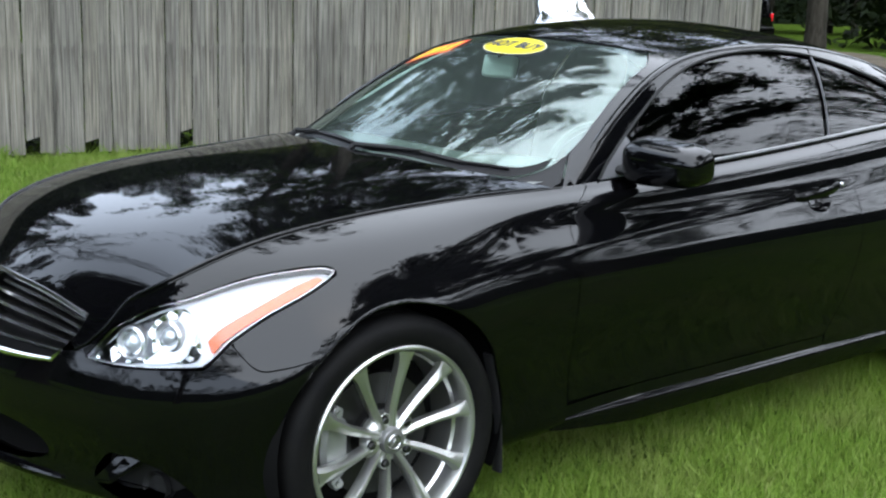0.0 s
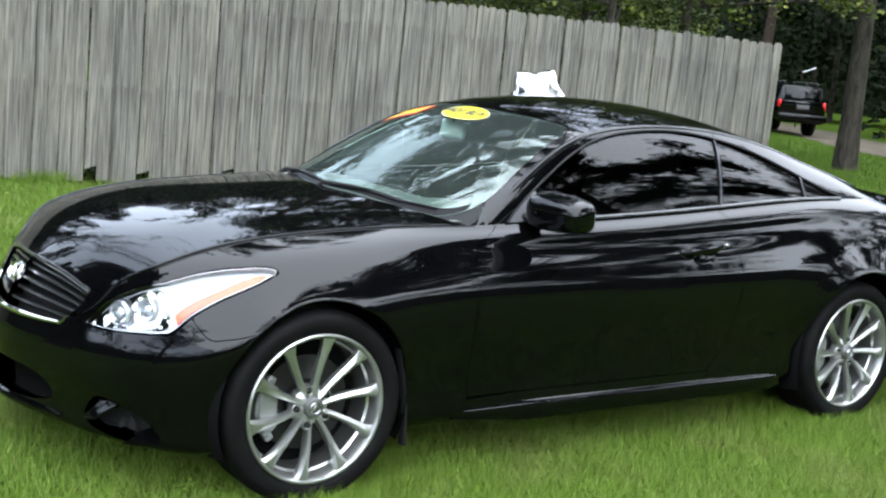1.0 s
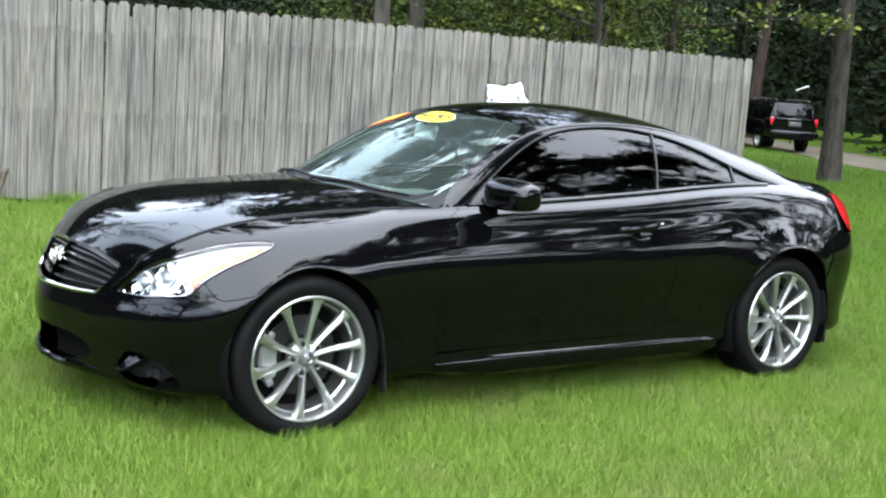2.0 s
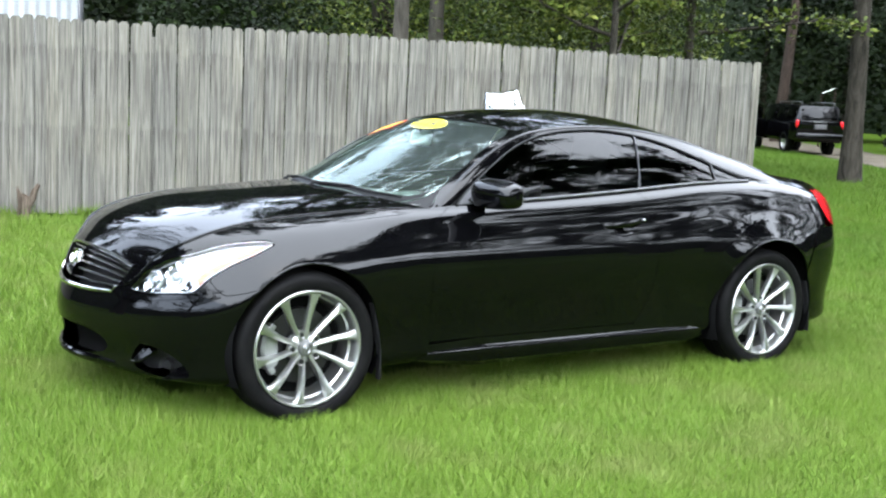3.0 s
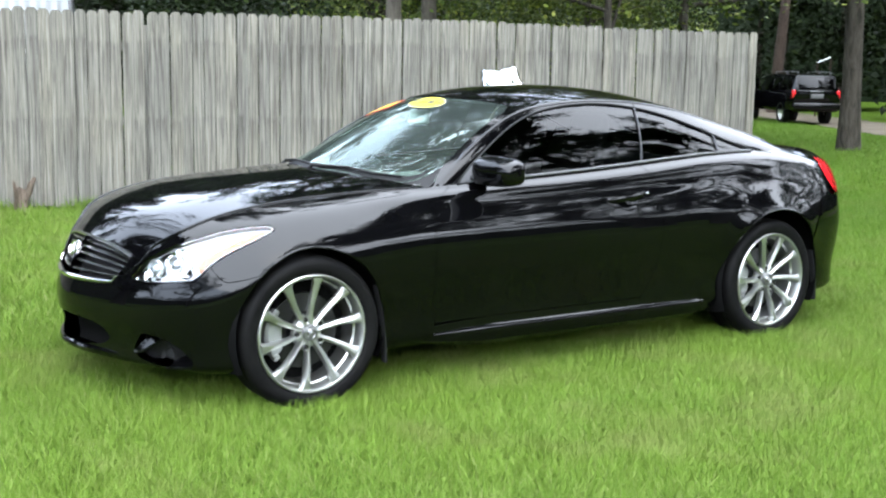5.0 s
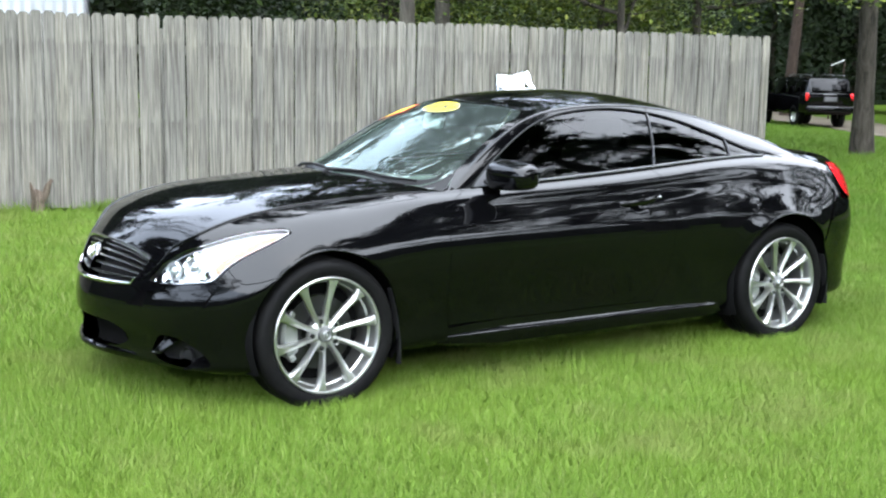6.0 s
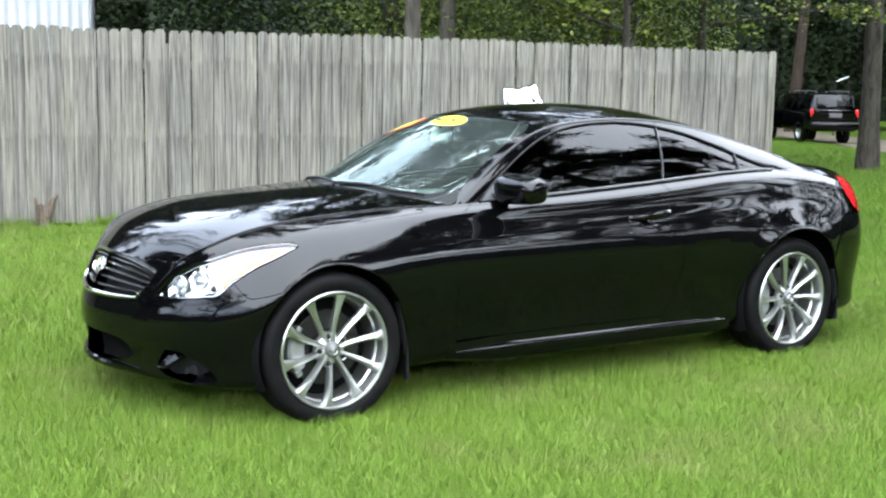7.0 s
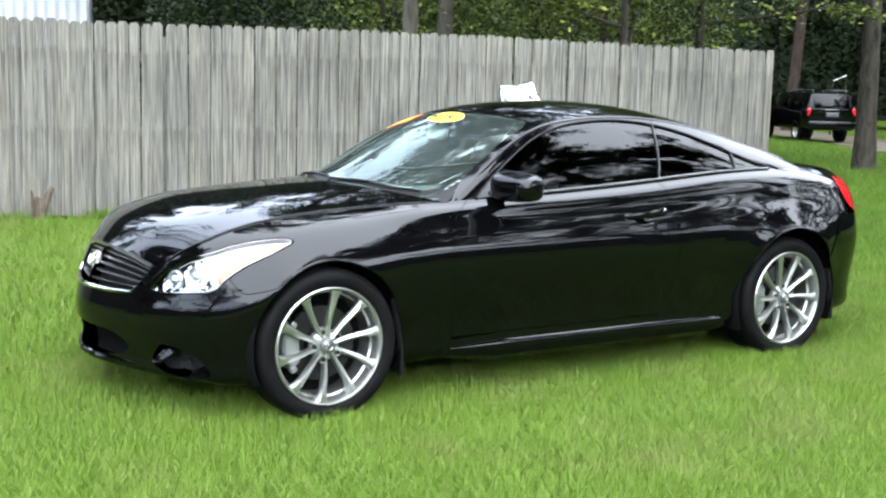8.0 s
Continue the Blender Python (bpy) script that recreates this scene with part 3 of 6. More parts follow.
def panel(name, mat, parent, surface, outline, label="", mirrored=None, **how):
    """One body panel as a part. mirrored: also the same panel on the far side."""
    v, f, n = cut(surface, outline, **how)
    made = part(name, mesh_of(name, v, f, mat, normals=n), parent=parent, label=label)
    if mirrored is None:
        return made
    other = part(name, mesh_of(name, v * (1, -1, 1), [q[::-1] for q in f], mat, normals=n * (1, -1, 1)), parent=mirrored, label=label)
    return made, other


def skin_at(x, z):
    """u and v of the driver's side at a given x and z."""
    us = np.linspace(2, 14, 600)
    xs = PLAN(us)[:, 0]
    u = float(np.interp(x, xs, us))
    for _ in range(8):
        vs = np.linspace(0, 7, 200)
        p = skin(np.full(200, u), vs)
        v = float(np.interp(z, p[:, 2], vs))
        here = skin(u, v)[0, 0]
        slope = (skin(u + 0.01, v)[0, 0] - here) / 0.01
        u += (x - here) / max(slope, 0.05)
    return u, v


def arch(x, z, r, start, end, n=40):
    return np.array([skin_at(x + r * math.cos(a), z + r * math.sin(a)) for a in np.linspace(radians(start), radians(end), n)])


def glass_material(name, tint, rough=0.0, ior=1.5, least=0.0, sheen=(1, 1, 1), film=0.0):
    """Thin tinted glass: clear straight through, mirror-like at a slant. film: a thin layer of dust."""
    m = bpy.data.materials.new(name)
    m.use_nodes = True
    t = m.node_tree
    t.nodes.remove(t.nodes["Principled BSDF"])
    fres = t.nodes.new("ShaderNodeFresnel")
    fres.inputs["IOR"].default_value = ior
    clear = t.nodes.new("ShaderNodeBsdfTransparent")
    clear.inputs["Color"].default_value = (*tint, 1)
    gloss = t.nodes.new("ShaderNodeBsdfGlossy")
    gloss.inputs["Roughness"].default_value = rough
    gloss.inputs["Color"].default_value = (*sheen, 1)
    mix = t.nodes.new("ShaderNodeMixShader")
    most = t.nodes.new("ShaderNodeMath")
    most.operation = "MAXIMUM"
    most.inputs[1].default_value = least
    t.links.new(fres.outputs[0], most.inputs[0])
    t.links.new(most.outputs[0], mix.inputs["Fac"])
    t.links.new(clear.outputs[0], mix.inputs[1])
    t.links.new(gloss.outputs[0], mix.inputs[2])
    last = mix.outputs[0]
    if film:
        dust = t.nodes.new("ShaderNodeBsdfDiffuse")
        dust.inputs["Color"].default_value = (0.42, 0.52, 0.48, 1)
        coat = t.nodes.new("ShaderNodeMixShader")
        coat.inputs["Fac"].default_value = film
        t.links.new(last, coat.inputs[1])
        t.links.new(dust.outputs[0], coat.inputs[2])
        last = coat.outputs[0]
    t.links.new(last, t.nodes["Material Output"].inputs["Surface"])
    return m


SCREEN_GLASS = glass_material("screen_glass", (0.72, 0.87, 0.80), ior=1.5, least=0.15, sheen=(0.80, 0.93, 0.88), film=0.035, rough=0.02)
TINT_GLASS = glass_material("privacy_glass", (0.04, 0.045, 0.05), ior=1.38, rough=0.03)
LENS_GLASS = glass_material("lamp_lens", (0.93, 0.95, 0.97), rough=0.04, ior=1.33, least=0.05)
REFLECTOR = material("lamp_reflector", (0.80, 0.80, 0.80), 0.28, 0.9)
LAMP_WHITE = material("lamp_bowl", (0.60, 0.61, 0.62), 0.40, 0.3)
AMBER = material("amber_reflector", (0.74, 0.115, 0.012), 0.35)
RED_LENS = material("red_lens", (0.62, 0.015, 0.02), 0.12, Coat_Weight=1.0)
PILLAR_TRIM = material("dark_satin_strip", (0.11, 0.11, 0.115), 0.35, 0.7)
FABRIC = material("grey_leather", (0.15, 0.16, 0.15), 0.6)
PILLAR_LINING = material("pale_pillar_lining", (0.72, 0.74, 0.72), 0.75)
SCREEN_BAND = material("black_ceramic_band", (0.004, 0.004, 0.0045), 0.45, Specular_IOR_Level=0.12)
STICKER_YELLOW = material("yellow_vinyl", (0.62, 0.52, 0.008), 0.45)
STICKER_WHITE = material("white_vinyl", (0.56, 0.55, 0.51), 0.45)
STICKER_RED = material("red_vinyl", (0.56, 0.05, 0.013), 0.45)
STICKER_INK = material("dark_ink", (0.03, 0.035, 0.05), 0.5)

FRONT_X, REAR_X, HUB_Z, ARCH_F, ARCH_R = 0.0, 2.85, 0.335, 0.362, 0.385
CAR = tagged(new("coupe_car"), "glossy black two-door coupe parked on the lawn, tinted side windows", "car")
SKIN_SCALE = (0.40, 0.10)


def grow(a, b, n=12):
    return np.linspace(a, b, n)


LAMP_TOP = curve_through([(1.70, 4.87), (1.90, 5.40), (2.13, 5.86), (2.60, 6.16), (3.18, 6.04), (3.84, 5.98), (4.28, 5.86), (4.53, 5.72), (4.62, 5.58)])
LAMP_LOW = curve_through([(4.62, 5.58), (4.58, 5.48), (4.36, 5.30), (3.94, 5.06), (3.55, 4.79), (3.34, 4.57), (3.23, 4.50)])
LAMP_BASE = curve_through([(3.23, 4.50), (2.50, 4.675), (1.70, 4.87)])
LAMP = np.vstack([LAMP_TOP[:-1], LAMP_LOW[:-1], LAMP_BASE[:-1]])
SEAM = curve_through([(3.56, 4.75), (3.75, 4.20), (3.97, 4.08), (4.30, 4.05)])
ARCH_FRONT = arch(FRONT_X, HUB_Z, ARCH_F, -22, 201, 50)      # from behind the wheel over the top to the front
FRONT_SPLIT = int(np.argmin(np.linalg.norm((ARCH_FRONT - SEAM[-1]) * (0.4, 0.1), axis=1)))
ARCH_FRONT[FRONT_SPLIT] = SEAM[-1]
ARCH_REAR = arch(REAR_X, HUB_Z, ARCH_R, -20, 200, 50)
DOOR_FRONT = curve_through([(7.03, 7.0), (7.0, 6.64), (6.70, 5.44), (6.60, 4.13), (6.61, 2.8), (6.66, 1.62)])
DOOR_REAR = curve_through([(8.83, 1.62), (8.98, 2.6), (9.02, 4.2), (9.0, 5.2), (8.97, 6.2), (8.90, 7.0)])


HANDLE_CUP = np.array([skin_at(1.79 + 0.066 * math.cos(a), 0.797 + 0.038 * math.sin(a)) for a in np.linspace(0, 2 * math.pi, 28, endpoint=False)])


def fender_outline():
    gap = np.array([-0.008, 0])
    return np.vstack([
        np.column_stack([grow(2.257, 7.02, 60), np.full(60, 6.985)]),
        DOOR_FRONT[1:] + gap, [(6.652, 0.05)],
        [(ARCH_FRONT[0, 0] + 0.01, 0.05)],
        ARCH_FRONT[:FRONT_SPLIT + 1], SEAM[::-1][1:-1] + np.array([0.002, 0.012]),
        [(3.59, 4.80)], LAMP_LOW[::-1][12:-1] + np.array([0.012, -0.05]), LAMP_TOP[::-1][:-12] + np.array([0.0, 0.06]), [(2.257, 6.13)]])


GRILLE = (
    curve_through([(0, 6.44), (0.6, 6.38), (1.15, 6.22), (1.57, 6.00)]),
    curve_through([(1.57, 6.00), (1.48, 5.4), (1.22, 4.66)]),
    curve_through([(1.22, 4.66), (0.85, 4.58), (0.5, 4.55), (0, 4.54)]))


HOOD_SEAM = curve_through([(2.18, 6.98), (2.09, 6.42), (1.99, 5.94), (1.83, 5.50), (1.67, 5.17), (1.52, 5.00)])


def bumper_outline():
    grille_side, grille_low = GRILLE[1:]
    intake = curve_through([(0, 3.08), (0.7, 2.98), (1.05, 2.70), (1.12, 2.28), (0.9, 1.92), (0.5, 1.72), (0, 1.68)])
    return np.vstack([
        intake, [(0, 0)], np.column_stack([grow(0.1, ARCH_FRONT[-1, 0], 40), np.full(40, 0.0)]),
        ARCH_FRONT[::-1][:len(ARCH_FRONT) - FRONT_SPLIT - 1] - np.array([0.0, 0.0]), SEAM[::-1] - np.array([0.002, 0.012]),
        LAMP_LOW[-5:] + np.array([0.012, -0.07]), LAMP_BASE[1:-1] - np.array([0.0, 0.05]), LAMP_TOP[:14] + np.array([-0.02, 0.03]), [(2.252, 6.10), (2.252, 6.985)], HOOD_SEAM + np.array([0.012, -0.015]), grille_side[10:], grille_low[1:]])


FOG = curve_through([(1.74, 1.95), (1.98, 2.66), (2.25, 2.70), (2.63, 2.46), (3.02, 1.90), (3.14, 1.25), (2.60, 1.0), (2.0, 1.40)], 4, closed=True)


def car_shell():
    panel("front_bumper", PAINT, CAR, skin, bumper_outline(), holes=[FOG], scale=SKIN_SCALE, step=0.018, both=True, flange=0.012)
    panel("fender", PAINT, CAR, skin, fender_outline(), scale=SKIN_SCALE, step=0.017, mirrored=CAR, flange=0.012)
    door = np.vstack([DOOR_FRONT, DOOR_REAR, np.column_stack([grow(8.90, 7.03, 30), np.full(30, 6.99)])[1:-1]])
    left, right = panel("door", PAINT, CAR, skin, door, holes=[HANDLE_CUP], scale=SKIN_SCALE, step=0.018, mirrored=CAR, flange=0.015)
    tail_front = curve_through([(12.62, 6.45), (12.56, 5.8), (12.66, 5.15), (12.95, 4.75), (13.6, 4.68), (14.3, 4.7)])
    quarter = np.vstack([
        DOOR_REAR + np.array([0.009, 0]), np.column_stack([grow(8.96, 13.0, 60), np.full(60, 6.985)]), [(13.0, 6.5)],
        tail_front[:13] - np.array([0.015, 0.0]), [(12.62, 4.62), (12.3, 4.52)],
        ARCH_REAR[np.array([i for i in range(len(ARCH_REAR)) if ARCH_REAR[i, 0] < 11.95 and (ARCH_REAR[i, 0] < 11 or ARCH_REAR[i, 1] > 3.0)])],
        [(ARCH_REAR[-1, 0], 0.05), (8.845, 0.05)]])
    panel("rear_quarter", PAINT, CAR, skin, quarter, scale=SKIN_SCALE, step=0.018, mirrored=CAR, flange=0.012)
    lower = ARCH_REAR[np.array([i for i in range(len(ARCH_REAR)) if ARCH_REAR[i, 0] > 11 and ARCH_REAR[i, 1] <= 3.05])]
    rear = np.vstack([[(16, 0)], [(16, 4.66)], np.column_stack([grow(15.8, 12.7, 24), np.full(24, 4.64)]), [(12.62, 4.59), (12.3, 4.49)], lower[::-1], [(lower[0, 0] + 0.02, 0.0)]])
    panel("rear_bumper", PAINT, CAR, skin, rear, scale=SKIN_SCALE, step=0.022, both=True, flange=0.012)
    lamp = np.vstack([tail_front, [(14.3, 5.9), (13.6, 6.35), (13.0, 6.47)]])
    panel("tail_lamp", RED_LENS, CAR, skin, lamp, label="red tail lamp lens", scale=SKIN_SCALE, step=0.02, lift=0.004, mirrored=CAR, flange=0.02)
    lid = np.vstack([[(16, 4.7)], [(16, 6.98)], np.column_stack([grow(15.8, 13.03, 20), np.full(20, 6.98)]), [(13.03, 6.52), (13.6, 6.4), (14.33, 5.95), (14.33, 4.7)]])
    panel("boot_lid", PAINT, CAR, skin, lid, scale=SKIN_SCALE, step=0.025, both=True, flange=0.012)
    # hood
    panel("hood_lip", PAINT, CAR, skin, np.vstack([GRILLE[0] + np.array([0, 0.03]), GRILLE[1][1:9] + np.array([0.014, 0.01]), HOOD_SEAM[::-1], np.column_stack([grow(2.18, 0.0, 30), np.full(30, 7.0)])]), scale=SKIN_SCALE, step=0.018, both=True, flange=0.0)
    panel("hood", PAINT, CAR, hood, [(0.0, 0.008), (0.0, 1.0), (0.0, 1.992), (1, 1.992), (1, 1.5), (1, 1.0), (1, 0.5), (1, 0.008)], scale=(1.25, 0.72), step=0.017, flange=0.015)

    for side_sign in (1, -1):
        p = EDGE(np.linspace(2.26, 6.85, 70))
        part("hood_gap_edge", tube([(q[0], (q[1] - 0.0035) * side_sign, q[2] - 0.0022) for q in p], 0.0030, 8), PAINT, CAR, "rolled edge beside the hood gap")
        fold = np.vstack([skin(HOOD_SEAM[:, 0] - 0.02, HOOD_SEAM[:, 1])[::-1][:-5], hood(np.linspace(0.05, 0.97, 60), np.full(60, 0.014))])
        for _ in range(6):
            fold[1:-1] = (fold[:-2] + fold[1:-1] * 2 + fold[2:]) / 4
        last = len(fold) - 1
        part("hood_fold", tube([(q[0], q[1] * side_sign, q[2] + 0.0008) for q in fold], [0.0018 + 0.0042 * math.sin(math.pi * k / last) ** 0.5 for k in range(last + 1)], 10), PAINT, CAR, "folded edge along the side of the hood")

    # dark inner shell that closes the gaps
    belly = np.vstack([[(0, 0.1), (3.4, 0.1), (3.4, 3.4), (4.0, 4.6), (5.0, 5.0), (6.0, 4.6), (6.4, 0.1), (9.4, 0.1), (9.7, 4.2), (10.8, 4.9), (12.0, 4.4), (12.6, 0.1), (16, 0.1), (16, 6.9), (0, 6.9)]])
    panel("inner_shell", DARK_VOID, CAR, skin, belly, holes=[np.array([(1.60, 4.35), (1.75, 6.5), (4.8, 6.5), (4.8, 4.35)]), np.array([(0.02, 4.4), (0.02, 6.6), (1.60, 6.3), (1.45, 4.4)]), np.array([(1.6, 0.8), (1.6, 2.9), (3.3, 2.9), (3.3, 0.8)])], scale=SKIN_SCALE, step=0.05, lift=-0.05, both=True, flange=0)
    # roof, screen and rear glass
    screen_low = np.array([(0.435, 0.0), (0.46, -0.14), (0.53, -0.41), (0.605, -0.555), (0.66, -0.607), (0.73, -0.636), (0.80, -0.645)])
    xs = np.linspace(0.87, 1.24, 12)
    side = np.column_stack([xs, RAIL_Y(xs) + 0.055 + 0.02 * (xs - 0.8)])
    screen_top = np.array([(1.305, -0.485), (1.27, -0.36), (1.225, -0.2), (1.205, 0.0)])
    half = np.vstack([curve_through(screen_low)[:-1], curve_through(np.vstack([screen_low[-1:], side, screen_top[:1]]), 3)[:-1], curve_through(screen_top)])
    full = np.vstack([half, (half * (1, -1))[::-1][1:-1]])
    panel("windscreen", SCREEN_GLASS, CAR, top, full, label="raked clear windscreen", step=0.03, lift=-0.004, flange=0)
    lining = np.column_stack([xs, -(RAIL_Y(xs) + 0.062 + 0.02 * (xs - 0.8))])
    panel("pillar_lining", PILLAR_LINING, CAR, top, np.vstack([lining, (lining - (0.0, 0.10))[::-1]]), label="pale inner lining of the windscreen pillar", step=0.03, lift=0.03, flange=0, flip=True)
    back = curve_through([(2.45, -0.46), (2.7, -0.50), (2.95, -0.535), (3.10, -0.55), (3.15, -0.48), (3.17, -0.2), (3.17, 0.0)])
    back = np.vstack([np.array([(2.40, 0), (2.41, -0.2), (2.43, -0.42)]), back])
    rear_full = np.vstack([back, (back * (1, -1))[::-1][1:-1]])
    panel("rear_window", TINT_GLASS, CAR, top, rear_full, step=0.04, lift=-0.004, flange=0)
    xs = np.linspace(0.70, 3.30, 60)
    edge = np.column_stack([xs, RAIL_Y(xs)])
    side_edge = curve_through(np.vstack([screen_low[-1:], side, screen_top[:1]]), 3)
    roof = np.vstack([
        edge, [(3.28, -0.3), (3.27, 0), (3.28, 0.3)], (edge * (1, -1))[::-1],
        (side_edge * (1, -1) + (0, 0.004)), (curve_through(screen_top) * (1, -1) + (0.004, 0))[1:], (curve_through(screen_top) + (0.004, 0))[::-1][1:], (side_edge - (0, 0.004))[::-1][1:]])
    panel("roof", PAINT, CAR, top, roof, holes=[rear_full + np.where(rear_full[:, :1] > 2.8, 0.003, -0.003) * np.array([[1, 0]])], step=0.022, flange=0.01)
    band = curve_through(screen_low)[:30]
    panel("screen_band", SCREEN_BAND, CAR, top, np.vstack([band, (band * (1, 0.985) + (0.040, 0))[::-1]]), label="black band along the foot of the windscreen", step=0.02, lift=-0.0015, both=True, flange=0)
    cowl = np.vstack([curve_through(screen_low) - (0.003, 0), [(0.72, -0.70), (0.50, -0.66), (0.36, -0.4), (0.31, 0)]])
    panel("cowl", BLACK_PLASTIC, CAR, top, cowl, step=0.03, lift=-0.006, both=True, flange=0.0, flip=False)
    # cabin sides
    win = curve_through([(0.835, 0.05), (0.875, 0.38), (0.94, 0.60), (1.03, 0.73), (1.16, 0.83), (1.30, 0.895), (1.46, 0.935), (1.65, 0.95), (1.84, 0.945), (2.05, 0.90), (2.25, 0.815), (2.40, 0.70), (2.55, 0.54), (2.69, 0.33), (2.84, 0.075)])
    low = np.column_stack([grow(2.80, 0.86, 40), np.full(40, 0.03)])
    hole = np.vstack([win, low])
    xs = np.linspace(0.74, 3.26, 60)
    frame_line = np.vstack([np.column_stack([xs, np.full(60, 0.0)]), np.column_stack([xs[::-1], np.full(60, 0.998)])])
    panel("cabin_side", PAINT, CAR, house, frame_line, holes=[hole], scale=(1, 0.36), step=0.02, mirrored=CAR, flange=0.014)

    b_line = lambda t: 1.985 + 0.085 * t
    q_line = lambda t: 2.555 + 0.02 * t
    wt = lambda x: float(np.interp(x, win[:, 0], win[:, 1]))

    for name, a, b, mat in (("door_window", None, lambda t: b_line(t) - 0.006, TINT_GLASS), ("quarter_window", lambda t: b_line(t) + 0.006, q_line, TINT_GLASS), ("corner_trim", lambda t: q_line(t) + 0.004, None, PAINT)):
        if a:
            al = [(a(t), t) for t in np.linspace(0.03, wt(a(0.9 if name == "quarter_window" else 0.5)), 8)]
        else:
            al = [(0.838, 0.035)]
        if b:
            bl = [(b(t), t) for t in np.linspace(wt(b(0.9 if name == "door_window" else 0.5)), 0.03, 8)]
        else:
            bl = [(2.825, 0.035)]
        mid = [tuple(q) for q in win if (not a or q[0] > a(q[1]) + 0.003) and (not b or q[0] < b(q[1]) - 0.003)]
        panel(name, mat, CAR, house, np.array(al + mid + bl), label={"door_window": "dark tinted door glass", "quarter_window": "dark tinted quarter glass", "corner_trim": "glossy black corner trim"}[name], scale=(1, 0.36), step=0.025, lift=-0.007, mirrored=CAR, flange=0.004)
    for side_sign in (1, -1):
        ts = np.linspace(0.03, 0.895, 10)
        p = house(np.array([b_line(t) for t in ts]), ts)
        part("pillar_strip", tube([(q[0], q[1] * side_sign, q[2]) for q in p], 0.004, 6), PILLAR_TRIM, CAR, "dark satin strip between the side windows")
        ts = np.linspace(0.03, wt(q_line(0.5)) - 0.01, 8)
        p = house(np.array([q_line(t) + 0.002 for t in ts]), ts)
        part("quarter_strip", tube([(q[0], (q[1] - 0.001) * side_sign, q[2]) for q in p], 0.0045, 6), PILLAR_TRIM, CAR, "satin rear edge of the quarter window")
        ts = np.linspace(0.90, 0.995, 5)
        p = house(np.array([b_line(t) for t in ts]), ts)
        part("frame_seam", tube([(q[0], q[1] * side_sign, q[2]) for q in p], 0.0022, 5), DARK_VOID, CAR)
        xs = np.linspace(0.95, 2.82, 30)
        p = house(xs, np.full(30, 0.02))
        part("belt_moulding", tube([(q[0], (q[1] - 0.004) * side_sign, q[2]) for q in p], 0.008, 8), SATIN_TRIM, CAR, "satin belt moulding")
        xs = np.linspace(0.76, 3.16, 60)
        p = rail(xs)
        part("roof_edge", tube([(q[0], (q[1] + 0.011) * side_sign, q[2] - 0.011) for q in p], [float(0.018 * min(1.0, 0.35 + 4 * (x - 0.76), 0.35 + 4 * (3.16 - x))) for x in xs], 20), PAINT, CAR, "rounded glossy black roof edge")
        rim = house(win[:, 0], win[:, 1])
        part("window_seal", tube([(q[0], (q[1] - 0.001) * side_sign, q[2]) for q in rim], 0.005, 6), BLACK_PLASTIC, CAR, "black rubber seal")

    # deck between the rear glass and the tail
    def deck(u, q):
        e = EDGE(u)
        i = top(np.full(len(u), 3.265), e[:, 1] * 0.97)
        p = i + (e - i) * q[:, None]
        p[:, 2] += 0.02 * np.sin(math.pi * np.clip(q, 0, 1))
        return p
    panel("deck_lid", PAINT, CAR, deck, [(12.22, 0), (12.22, 0.99), (13, 0.99), (14, 0.99), (15, 0.99), (16, 0.99), (16, 0)], scale=(0.3, 0.5), step=0.03, both=True, flange=0.01, flip=True)
    return left, right


LEFT_DOOR, RIGHT_DOOR = car_shell()


